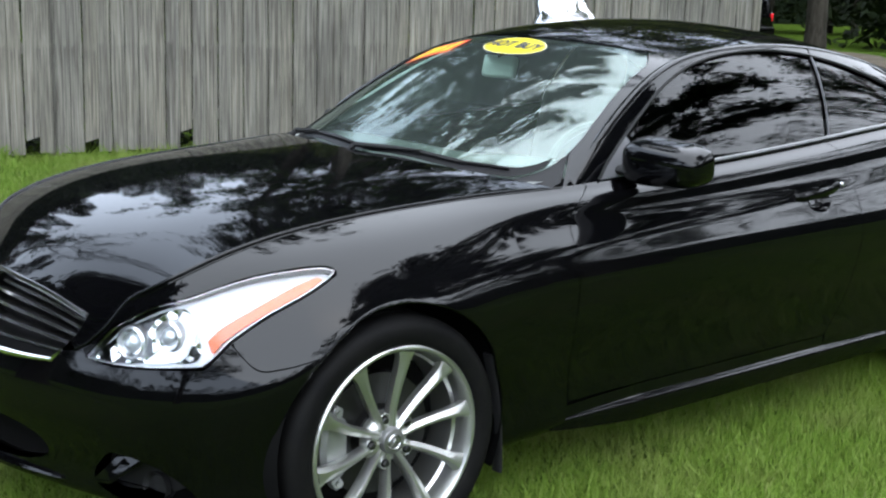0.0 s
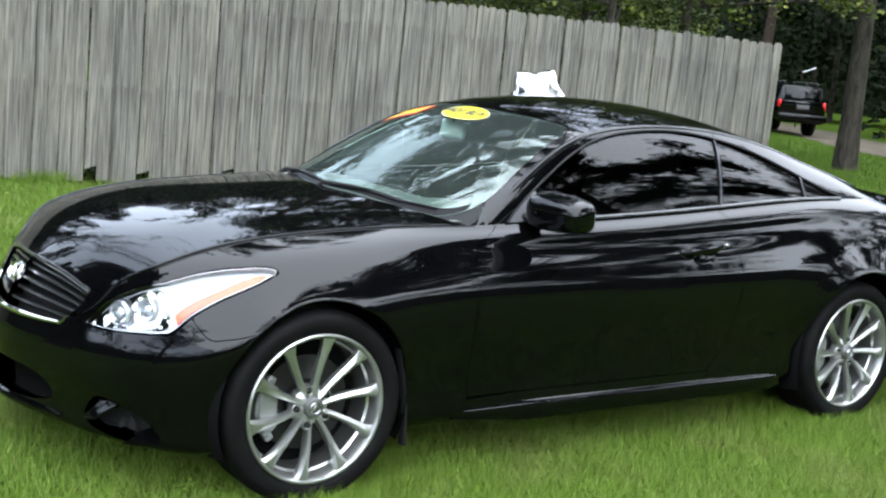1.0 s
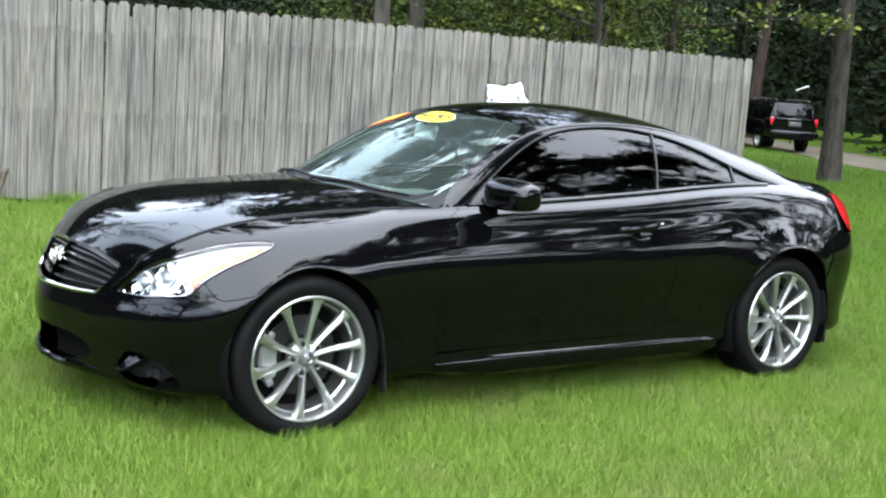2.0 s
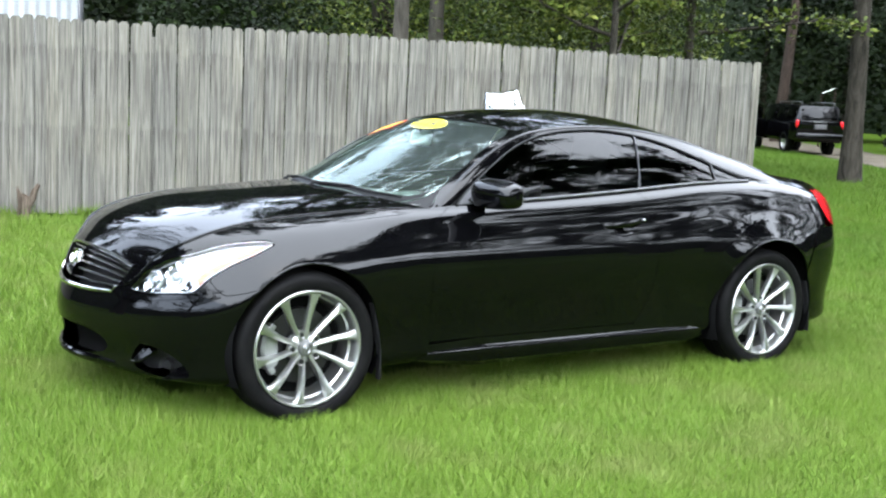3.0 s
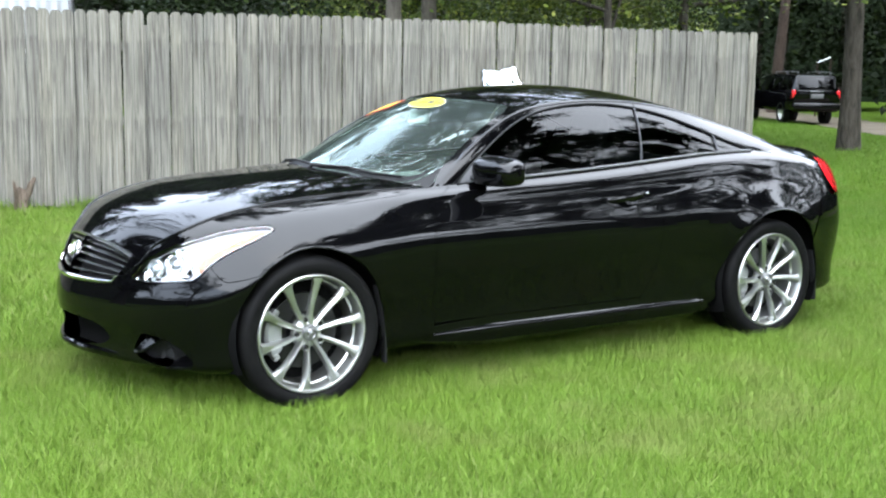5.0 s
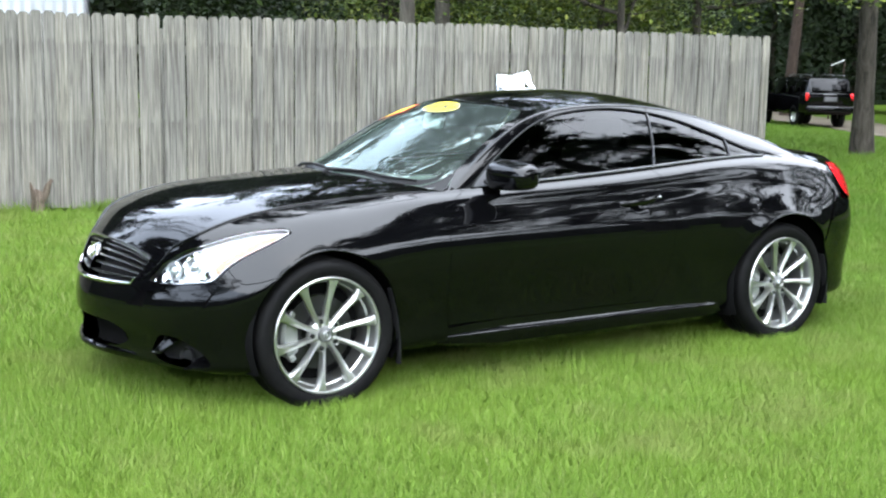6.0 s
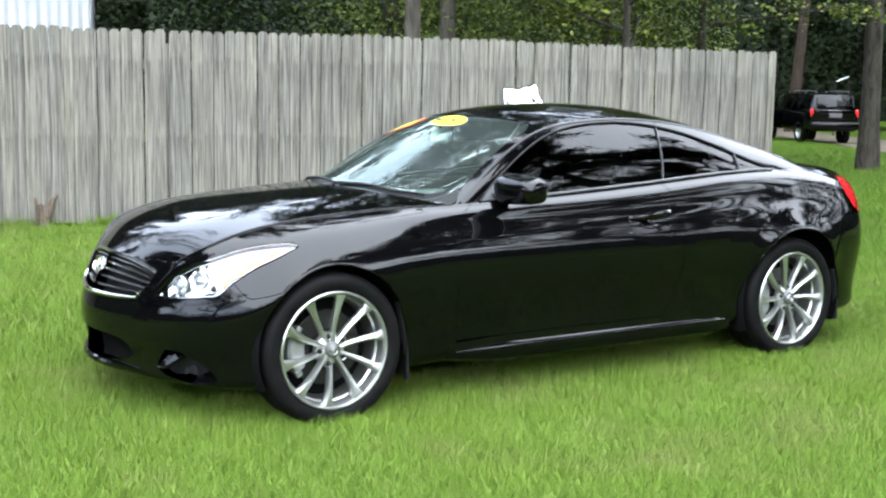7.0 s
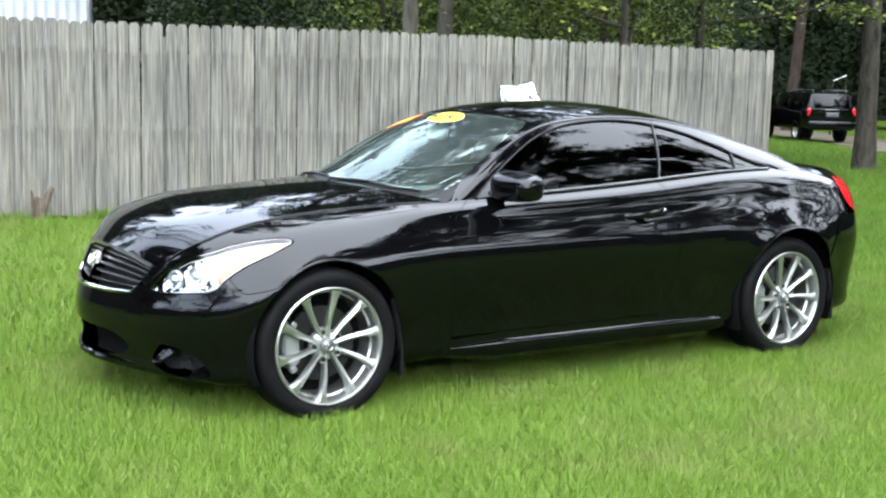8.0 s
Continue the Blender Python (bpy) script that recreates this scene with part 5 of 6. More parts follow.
def door_fittings():
    for side in (-1, 1):
        door_mirror(side)
        sy = np.array([1, -side, 1])
        tri = curve_through([(0.838, 0.045), (0.872, 0.36), (0.935, 0.585), (0.985, 0.655)])
        v, f, n = cut(house, np.vstack([tri, [(1.0, 0.4), (1.02, 0.045)]]), scale=(1, 0.36), step=0.02, lift=0.003, flange=0.012)
        part("mirror_base", mesh_of("mirror_base", v * sy, f if side < 0 else [q[::-1] for q in f], MIRROR_BASE, normals=n * sy), parent=CAR, label="grey triangular mirror base")
        # handle over a shallow cup
        door = LEFT_DOOR if side < 0 else RIGHT_DOOR
        xs = np.linspace(1.665, 1.925, 14)
        bm = bmesh.new()
        rows = []
        for k, x in enumerate(xs):
            f = k / 13
            z = 0.815 + 0.022 * f
            u, vv = skin_at(x, z)
            y = skin(u, vv)[0, 1] - 0.030 * math.sin(math.pi * min(1, max(0, f))) ** 0.5
            h = 0.013 + 0.004 * math.sin(math.pi * f)
            rows.append([bm.verts.new((x, -side * (y + dy), z + dz)) for dy, dz in ((0.014, h * 0.8), (0.0, h), (-0.006, h * 0.3), (-0.006, -h * 0.4), (0.002, -h), (0.014, -h * 0.8))])
        for a, b in zip(rows, rows[1:]):
            for i in range(6):
                bm.faces.new((a[i], a[(i + 1) % 6], b[(i + 1) % 6], b[i]))
        bm.faces.new(rows[0]), bm.faces.new(rows[-1][::-1])
        part("door_handle", bm, PAINT, door, "black pull handle")
        cup = bmesh.new()
        mid = HANDLE_CUP.mean(0)
        rings = []
        for f, depth in ((1.03, 0.0), (0.97, -0.004), (0.86, -0.014), (0.66, -0.022), (0.40, -0.026), (0.12, -0.027)):
            q = mid + (HANDLE_CUP - mid) * f
            rings.append([cup.verts.new(c * sy) for c in skin_lifted(np.full(len(q), depth))(q[:, 0], q[:, 1])])
        for inner_ring, outer_ring in zip(rings[1:], rings):
            m = len(inner_ring)
            for i in range(m):
                cup.faces.new((outer_ring[i], outer_ring[(i + 1) % m], inner_ring[(i + 1) % m], inner_ring[i]))
        cup.faces.new(rings[-1])
        part("handle_cup", cup, PAINT, door, "dished recess behind the handle")
        u, vv = skin_at(1.865, 0.835)
        q = skin(u, vv)[0]
        lock = lathe([(0.0005, -0.006), (0.006, -0.005), (0.008, -0.002), (0.008, 0.02)], 20)
        bmesh.ops.transform(lock, matrix=Matrix.Translation((1.945, -side * (q[1] - 0.002), 0.838)) @ (Matrix() if side < 0 else pose(0, 0, 0, 0, 0, 180)), verts=lock.verts)
        part("door_lock", lock, DARK_CHROME, door)


MIRROR_BASE = material("grey_satin_plastic", (0.10, 0.10, 0.105), 0.32)
door_fittings()


def wipers():
    for y0, y1 in ((-0.06, -0.56), (0.50, 0.0)):
        pts = []
        for k in range(12):
            f = k / 11
            y = y0 + (y1 - y0) * f
            x = float(np.interp(abs(y), [0, 0.14, 0.41, 0.57, 0.65], [0.435, 0.46, 0.53, 0.62, 0.715])) + 0.014 + 0.012 * f
            z = top(x, y)[0, 2]
            pts.append((x, y, z + 0.004))
        part("wiper", tube(pts, 0.0045, 6), BLACK_PLASTIC, CAR, "black windscreen wiper")
        a = Vector(pts[0])
        part("wiper_pivot", tube([a + Vector((-0.06, 0.02, -0.03)), a + Vector((-0.02, 0.01, 0.004)), Vector(pts[5]) + Vector((0, 0, 0.006))], [0.012, 0.009, 0.004], 8), BLACK_PLASTIC, CAR)


wipers()


def cabin():
    dash = bmesh.new()
    rows = []
    for k in range(21):
        y = -0.66 + 1.32 * k / 20
        hump = 0.03 * math.exp(-((y + 0.36) / 0.17) ** 2)
        rows.append([dash.verts.new((x, y, z)) for x, z in ((0.50, 0.88), (0.66, 0.915), (0.85, 0.92 + hump), (0.98, 0.90 + hump), (1.04, 0.82), (1.0, 0.55))])
    for a, b in zip(rows, rows[1:]):
        for i in range(5):
            dash.faces.new((a[i], a[i + 1], b[i + 1], b[i]))
    part("dashboard", dash, FABRIC, CAR, "grey padded dashboard")
    sw = bmesh.new()
    turn = pose(1.16, -0.36, 0.86, 0, -68, 0)
    n = 32
    rings = []
    for k in range(n):
        a = 2 * math.pi * k / n
        rings.append([sw.verts.new(turn @ Vector(((0.18 + 0.015 * math.cos(b)) * math.cos(a), (0.18 + 0.015 * math.cos(b)) * math.sin(a), 0.015 * math.sin(b)))) for b in (2 * math.pi * j / 8 for j in range(8))])
    for k in range(n):
        a, b = rings[k], rings[(k + 1) % n]
        for j in range(8):
            sw.faces.new((a[j], a[(j + 1) % 8], b[(j + 1) % 8], b[j]))
    hub = block(0.11, 0.11, 0.05, bevel=0.02)
    bmesh.ops.transform(hub, matrix=turn, verts=hub.verts)
    wheel_part = part("steering_wheel", sw, FABRIC, CAR, "black leather steering wheel")
    part("steering_hub", hub, BLACK_PLASTIC, wheel_part)
    for y in (-0.36, 0.36):
        seat = part("front_seat", block(0.52, 0.50, 0.20, (1.55, y, 0.48), 0.06, 3), FABRIC, CAR, "grey leather front seat")
        part("backrest", block(0.16, 0.48, 0.58, (1.86, y, 0.80), 0.06, 3, pose(0, 0, 0, 0, 14, 0)), FABRIC, seat)
        part("headrest", block(0.10, 0.26, 0.17, (1.955, y, 1.14), 0.045, 3, pose(0, 0, 0, 0, 10, 0)), FABRIC, seat)
    part("rear_bench", block(0.5, 1.1, 0.5, (2.55, 0, 0.72), 0.10, 3), FABRIC, CAR, "grey rear bench")
    part("cabin_floor", block(2.6, 1.30, 0.04, (1.8, 0, 0.32), 0.0), DARK_VOID, CAR)
    part("headliner", from_bm("headliner", block(0.62, 0.84, 0.012, (1.78, 0, 1.272), 0.004), HEADLINER), parent=CAR, label="pale grey roof lining")
    mirror = block(0.035, 0.15, 0.08, bevel=0.014, segments=3)
    bmesh.ops.transform(mirror, matrix=pose(1.12, 0.04, 1.198, 0, 12, 6), verts=mirror.verts)
    m = part("interior_mirror", mirror, MIRROR_BACK, CAR, "rear-view mirror on the windscreen")
    back = block(0.003, 0.135, 0.066, bevel=0.001, segments=1)
    bmesh.ops.transform(back, matrix=pose(1.140, 0.042, 1.194, 0, 12, 6), verts=back.verts)
    part("mirror_face", back, CHROME, m)
    part("mirror_stem", tube([(1.12, 0.04, 1.225), (1.125, 0.04, 1.262)], 0.012, 8), BLACK_PLASTIC, m)


MIRROR_BACK = material("pale_mirror_back", (0.72, 0.76, 0.74), 0.4)
HEADLINER = material("roof_lining", (0.32, 0.32, 0.31), 0.9)
cabin()


# ---- vinyl stickers on the windscreen ----
def on_screen(points, lift):
    p = np.array(points, float)
    d = 1e-3
    base = top(p[:, 0], p[:, 1])
    n = np.cross(top(p[:, 0] + d, p[:, 1]) - base, top(p[:, 0], p[:, 1] + d) - base)
    n /= np.linalg.norm(n, axis=1)[:, None]
    return base + n * lift, n


def decal(name, outline, mat, parent, lift, label=""):
    v, f, n = cut(top, outline, step=0.02, lift=lift, flange=0.0008)
    return part(name, mesh_of(name, v, f, mat, normals=n), parent=parent, label=label)


def oval(cx, cy, rx, ry, n=48):
    return np.array([(cx + rx * math.sin(a), cy - ry * math.cos(a)) for a in (2 * math.pi * k / n for k in range(n))])


def lettering(text, size):
    c = bpy.data.curves.new("lettering", "FONT")
    c.body, c.size, c.align_x, c.align_y, c.resolution_u = text, size, "CENTER", "CENTER", 3
    c.offset = size * 0.03
    ob = new("lettering", c)
    bpy.context.view_layer.update()
    me = bpy.data.meshes.new_from_object(ob.evaluated_get(bpy.context.evaluated_depsgraph_get()))
    bpy.data.objects.remove(ob)
    return me


def stickers():
    cx, cy = 1.118, -0.035
    base = decal("oval_sticker", oval(cx, cy, 0.066, 0.148), STICKER_WHITE, None, 0.0015)
    tagged(base, "yellow oval vinyl sticker with dark lettering on the windscreen", "sticker")
    decal("oval_face", oval(cx, cy, 0.0632, 0.1435), STICKER_YELLOW, base, 0.0026, "yellow oval field")
    me = lettering("HOT BUY", 0.070)
    co = np.zeros(len(me.vertices) * 3)
    me.vertices.foreach_get("co", co)
    co = co.reshape(-1, 3)
    p, _ = on_screen(np.column_stack([cx + co[:, 1] * 0.92, cy - co[:, 0] * 0.86]), 0.0055)
    me.vertices.foreach_set("co", p.ravel())
    me.materials.clear()
    me.materials.append(STICKER_INK)
    me.update()
    part("lettering", me, parent=base, label="dark capital letters")
    # slanted red and yellow strip
    red = decal("strip_sticker", np.array([(1.045, 0.50), (1.160, 0.475), (1.180, 0.27), (1.065, 0.275)]), STICKER_RED, None, 0.0015)
    tagged(red, "orange-red vinyl strip with yellow flashes on the windscreen", "sticker")
    decal("flash", np.array([(1.058, 0.475), (1.088, 0.474), (1.122, 0.40), (1.155, 0.345), (1.115, 0.355), (1.082, 0.40)]), STICKER_YELLOW, red, 0.0026, "yellow flash")
    decal("flash", np.array([(1.078, 0.365), (1.10, 0.330), (1.160, 0.310), (1.165, 0.292), (1.09, 0.300)]), STICKER_YELLOW, red, 0.0026, "yellow flash")
    decal("flash", np.array([(1.125, 0.468), (1.150, 0.460), (1.156, 0.41), (1.142, 0.42)]), STICKER_YELLOW, red, 0.0026, "yellow flash")


stickers()


# ---- gravel drive and the parked off-roader on it ----
def drive():
    a, b = Vector((14.0, -2.6, 0)), Vector((44.0, 43.0, 0))
    along = (b - a).normalized()
    side = Vector((-along.y, along.x, 0))
    n, m = 70, 6
    verts, faces = [], []
    rnd = random.Random(5)
    for i in range(n + 1):
        wl, wr = 0.7 + rnd.uniform(-0.2, 0.2), 2.2 + rnd.uniform(-0.2, 0.2)
        for j in range(m + 1):
            f = j / m
            p = a + (b - a) * (i / n) + side * (-wr + (wl + wr) * f)
            verts.append((p.x, p.y, float(ground_height(p.x, p.y)) + 0.02 + 0.012 * math.sin(math.pi * f)))
    for i in range(n):
        for j in range(m):
            k = i * (m + 1) + j
            faces.append((k, k + m + 1, k + m + 2, k + 1))
    ob = new("driveway", mesh_of("driveway", verts, faces, GRAVEL))
    tagged(ob, "pale gravel drive between the lawns", "driveway", kind="structure")


drive()

SUV_GLASS = glass_material("dark_rear_glass", (0.03, 0.03, 0.035), ior=1.33, least=0.02, rough=0.05)
PLATE = material("plate_grey", (0.09, 0.09, 0.09), 0.5)


def offroader():
    """Origin under the middle of the rear axle; y runs forward, x to its right."""
    top_ob = tagged(new("offroad_car"), "black five-door off-road car parked on gravel with its front door open", "car")
    z_under, half = 0.42, 0.90
    # lower body: lofted along y
    bm = bmesh.new()
    rows = []
    for y, lift, w, high in ((-0.98, 0.10, 0.84, 1.0), (-0.90, 0.0, 0.89, 1.02), (-0.4, 0, half, 1.04), (1.0, 0, half, 1.04), (2.4, 0, half, 1.05), (3.3, 0.0, 0.88, 1.02), (3.65, 0.05, 0.82, 0.92)):
        rows.append([bm.verts.new((sx * x, y, z)) for sx, x, z in ((-1, w - 0.08, z_under + lift), (-1, w, z_under + 0.08 + lift), (-1, w, 0.86), (-1, w - 0.02, high), (1, w - 0.02, high), (1, w, 0.86), (1, w, z_under + 0.08 + lift), (1, w - 0.08, z_under + lift))])
    for a, b in zip(rows, rows[1:]):
        for i in range(8):
            bm.faces.new((a[i], a[(i + 1) % 8], b[(i + 1) % 8], b[i]))
    bm.faces.new(rows[0][::-1]), bm.faces.new(rows[-1])
    bmesh.ops.bevel(bm, geom=list(bm.edges), offset=0.02, segments=2, affect="EDGES")
    part("body", bm, PAINT, top_ob)
    bm = bmesh.new()
    rows = []
    for y, w, wt, zt in ((-0.93, 0.86, 0.74, 1.05), (-0.82, 0.86, 0.72, 1.54), (-0.5, 0.86, 0.71, 1.585), (1.2, 0.86, 0.71, 1.60), (1.75, 0.86, 0.70, 1.55), (2.45, 0.86, 0.74, 1.06)):
        rows.append([bm.verts.new(c) for c in ((-w, y, 1.02), (-wt, y, zt), (-wt + 0.10, y, zt + 0.03), (wt - 0.10, y, zt + 0.03), (wt, y, zt), (w, y, 1.02))])
    for a, b in zip(rows, rows[1:]):
        for i in range(5):
            bm.faces.new((a[i], a[i + 1], b[i + 1], b[i]))
    bm.faces.new(rows[0][::-1]), bm.faces.new(rows[-1])
    part("cabin", bm, PAINT, top_ob)
    slope = math.degrees(math.atan2(0.11, 0.49))
    part("rear_glass", from_bm("rear_glass", block(1.30, 0.02, 0.40, (0, -0.888, 1.30), 0.02, 2, pose(0, 0, 0, -slope, 0, 0)), SUV_GLASS), parent=top_ob, label="dark tailgate glass")
    for sx in (-1, 1):
        for y0, y1 in ((-0.72, 0.05), (0.12, 0.85), (0.92, 1.62)):
            part("side_glass", from_bm("side_glass", block(0.02, y1 - y0, 0.38, (sx * 0.802, (y0 + y1) / 2, 1.30), 0.01, 2, pose(0, 0, 0, 0, -sx * 14, 0)), SUV_GLASS), parent=top_ob)
        lamp = block(0.11, 0.10, 0.25, (sx * 0.815, -0.93, 0.99), 0.02)
        part("tail_lamp", lamp, RED_LENS, top_ob, "red tail lamp")
        part("roof_rail", tube([(sx * 0.60, -0.7, 1.68), (sx * 0.60, 0.2, 1.69), (sx * 0.60, 1.2, 1.68)], 0.013, 6), SATIN_TRIM, top_ob, "satin roof rail")
        for y in (-0.7, 0.2, 1.2):
            part("rail_foot", block(0.04, 0.08, 0.08, (sx * 0.60, y, 1.645), 0.01), SATIN_TRIM, top_ob)
    part("rear_bumper", block(1.76, 0.20, 0.20, (0, -1.02, 0.58), 0.04, 3), PAINT, top_ob)
    part("bumper_strip", block(1.70, 0.03, 0.03, (0, -1.12, 0.685), 0.01), SATIN_TRIM, top_ob, "bright bumper strip")
    plate = part("plate_holder", block(0.52, 0.03, 0.18, (0.02, -0.985, 0.92), 0.01), BLACK_PLASTIC, top_ob)
    part("number_plate", block(0.44, 0.012, 0.13, (0.02, -1.003, 0.92), 0.004), PLATE, plate, "grey plate")
    part("handle_bar", block(0.50, 0.03, 0.03, (0, -0.985, 1.07), 0.01), SATIN_TRIM, top_ob)
    part("wiper", tube([(-0.05, -0.96, 1.13), (0.42, -0.945, 1.16)], 0.012, 6), BLACK_PLASTIC, top_ob)
    tyre = from_bm("tyre", lathe([(0.22, -0.11), (0.30, -0.125), (0.36, -0.11), (0.375, -0.06), (0.375, 0.06), (0.36, 0.11), (0.30, 0.125), (0.22, 0.11)], 32), RUBBER)
    rim = bmesh.new()
    lathe([(0.22, -0.10), (0.21, -0.09), (0.19, -0.05), (0.07, -0.06), (0.001, -0.07)], 24, bm=rim)
    rim = from_bm("rim", rim, ALLOY)
    spoke = from_bm("spoke", block(0.05, 0.03, 0.16, (0, -0.085, 0.13), 0.01), ALLOY)
    for y in (0.0, 2.83):
        for sx in (-1, 1):
            w = part("wheel", tyre, parent=top_ob)
            w.matrix_basis = pose(sx * 0.78, y, 0.375, 0, 0, -90 if sx < 0 else 90)
            part("rim", rim, parent=w, label="silver alloy rim")
            for k in range(5):
                s = part("spoke", spoke, parent=w)
                s.matrix_basis = pose(0, 0, 0, 0, 72 * k, 0)
    # open driver's door
    door = part("open_door", block(0.07, 1.05, 0.62, (0, -0.525, 0.76), 0.03), PAINT, top_ob, "opened black front door")
    door.matrix_basis = pose(-0.90, 1.78, 0, 0, 0, -58)
    part("door_frame", tube([(0, -1.02, 1.05), (0, -0.98, 1.48), (0, -0.45, 1.51), (0, -0.02, 1.08)], 0.03, 6), PAINT, door)
    part("door_glass", from_bm("door_glass", block(0.012, 0.80, 0.38, (0, -0.58, 1.28), 0.004), SUV_GLASS), parent=door)
    top_ob.matrix_basis = pose(28.22, 20.2, -0.085, 0, 0, -27) @ Matrix.Diagonal((0.86, 0.9, 0.95, 1))
    return top_ob


offroader()


def awning():
    """A small white lean-to roof on two posts, its fall across the line of sight."""
    ob = tagged(new("white_awning"), "small white sloping awning on posts among the trees", "awning")
    tilt = pose(0, 0, 0, 0, -24, 0)
    part("awning_sheet", block(0.48, 0.7, 0.03, (0, 0.40, 2.02), 0.006, 2, tilt), AWNING_WHITE, ob, "white sheet")
    part("fascia", block(0.48, 0.03, 0.03, (0, -0.06, 2.01), 0.006, 2, tilt), AWNING_WHITE, ob)
    for x, top_z in ((-0.22, 1.90), (0.22, 2.08)):
        part("post", block(0.06, 0.06, top_z + 0.15, (x, 0.7, top_z / 2 - 0.075), 0.006), BARK_PINE, ob)
    ob.matrix_basis = pose(33.2, 23.6, -0.06, 0, 0, -51)


AWNING_WHITE = material("white_painted_sheet", (0.74, 0.74, 0.72), 0.5)
awning()


# ---- trees and woods ----
def leaf_mesh(name, centres, size, mat, seed, flat=0.5):
    """One mesh of many small folded leaves, one round each centre."""
    rnd = np.random.default_rng(seed)
    n = len(centres)
    a = rnd.normal(size=(n, 3)) * (1, 1, flat)
    a /= np.linalg.norm(a, axis=1)[:, None]
    up = rnd.normal(size=(n, 3)) * (0.6, 0.6, 0.6) + (0, 0, 1)
    b = np.cross(a, up)
    b /= np.linalg.norm(b, axis=1)[:, None]
    s = size * rnd.uniform(0.6, 1.4, (n, 1))
    droop = np.array([0, 0, -0.15]) * s
    v = np.stack([centres - a * s * 0.5, centres + b * s * 0.30 + droop * 0.3, centres + a * s * 0.5 + droop, centres - b * s * 0.30 + droop * 0.3], 1).reshape(-1, 3)
    c = np.arange(4 * n).reshape(n, 4)
    return big_mesh(name, v, c, mat)


def limb_points(start, way, length, rnd, n=6, lift=0.25):
    p, d = Vector(start), Vector(way).normalized()
    out = [p.copy()]
    for _ in range(n):
        d = (d + Vector((rnd.uniform(-0.22, 0.22), rnd.uniform(-0.22, 0.22), rnd.uniform(-0.1, 0.1) + lift * 0.2))).normalized()
        p = p + d * (length / n)
        out.append(p.copy())
    return out


def tree(name, label, x, y, height, radius, first, spread, limbs, leaves, leaf, mat, bark, seed, lean=(0, 0), gap=0.55):
    """A tapered trunk with limbs and a crown of clumped leaves. first: the height of the lowest limbs."""
    rnd = random.Random(seed)
    arr = np.random.default_rng(seed)
    ob = tagged(new(name), label, "tree", "trees round the lawn")
    z0 = float(ground_height(x, y)) - 0.05
    base = Vector((x, y, z0))
    n = 14
    line, radii = [], []
    for k in range(n + 1):
        f = k / n
        wob = Vector((math.sin(2.3 * f + seed), math.cos(1.9 * f + seed * 2), 0)) * 0.12 * height * 0.06
        line.append(base + Vector((lean[0] * f, lean[1] * f, height * 0.86 * f)) + wob * f)
        radii.append(radius * (1 + 0.28 * math.exp(-f * 50)) * (1 - 0.80 * f) + 0.01)
    trunk = tube(line, radii, 18)
    for v in trunk.verts:
        k = 1 + 0.05 * noise.noise(Vector((v.co.x * 5, v.co.y * 5, v.co.z * 1.2)))
        c = line[min(n, max(0, int((v.co.z - z0) / (height * 0.86) * n + 0.5)))]
        v.co.x, v.co.y = c.x + (v.co.x - c.x) * k, c.y + (v.co.y - c.y) * k
    part("trunk", trunk, bark, ob)
    bm = bmesh.new()
    ends = []
    for k in range(limbs):
        f = first / height + (0.86 - first / height) * (k + rnd.random() * 0.6) / limbs
        i = min(n - 1, int(f / 0.86 * n))
        start = line[i].lerp(line[i + 1], f / 0.86 * n - i) if i < n else line[-1]
        a = 2.4 * k + rnd.uniform(-0.5, 0.5)
        reach = spread * (0.65 + 0.35 * math.sin(math.pi * min(1, (f - first / height) * 1.6 + 0.25))) * rnd.uniform(0.75, 1.1)
        pts = limb_points(start, (math.cos(a), math.sin(a), rnd.uniform(0.1, 0.6)), reach, rnd)
        r = radius * (1 - 0.8 * f) * 0.55
        tube(pts, [r * (1 - 0.85 * j / (len(pts) - 1)) + 0.006 for j in range(len(pts))], 7, bm=bm)
        for j in range(2, len(pts)):
            ends.append((pts[j], 0.8 + 0.5 * rnd.random()))
            for _ in range(2):
                sub = limb_points(pts[j], (rnd.uniform(-1, 1), rnd.uniform(-1, 1), rnd.uniform(-0.3, 0.6)), reach * 0.32, rnd, 3)
                tube(sub, [0.018, 0.013, 0.009, 0.005], 5, bm=bm)
                ends += [(sub[1], 0.6), (sub[-1], 0.75)]
    part("branchwork", bm, bark, ob)
    pick = arr.integers(0, len(ends), leaves)
    keep = arr.random(len(ends)) > gap * 0.4
    pick = pick[keep[pick]]
    centre = np.array([tuple(e[0]) for e in ends])[pick]
    size = np.array([e[1] for e in ends])[pick]
    centre = centre + arr.normal(size=(len(pick), 3)) * (0.36, 0.36, 0.2) * size[:, None] * spread / 5.0
    part("crown", leaf_mesh("crown", centre, leaf, mat, seed), parent=ob)
    return ob


BARK_LIGHT = bark_material("pale_bark", (0.030, 0.027, 0.022), (0.085, 0.076, 0.062), 9)

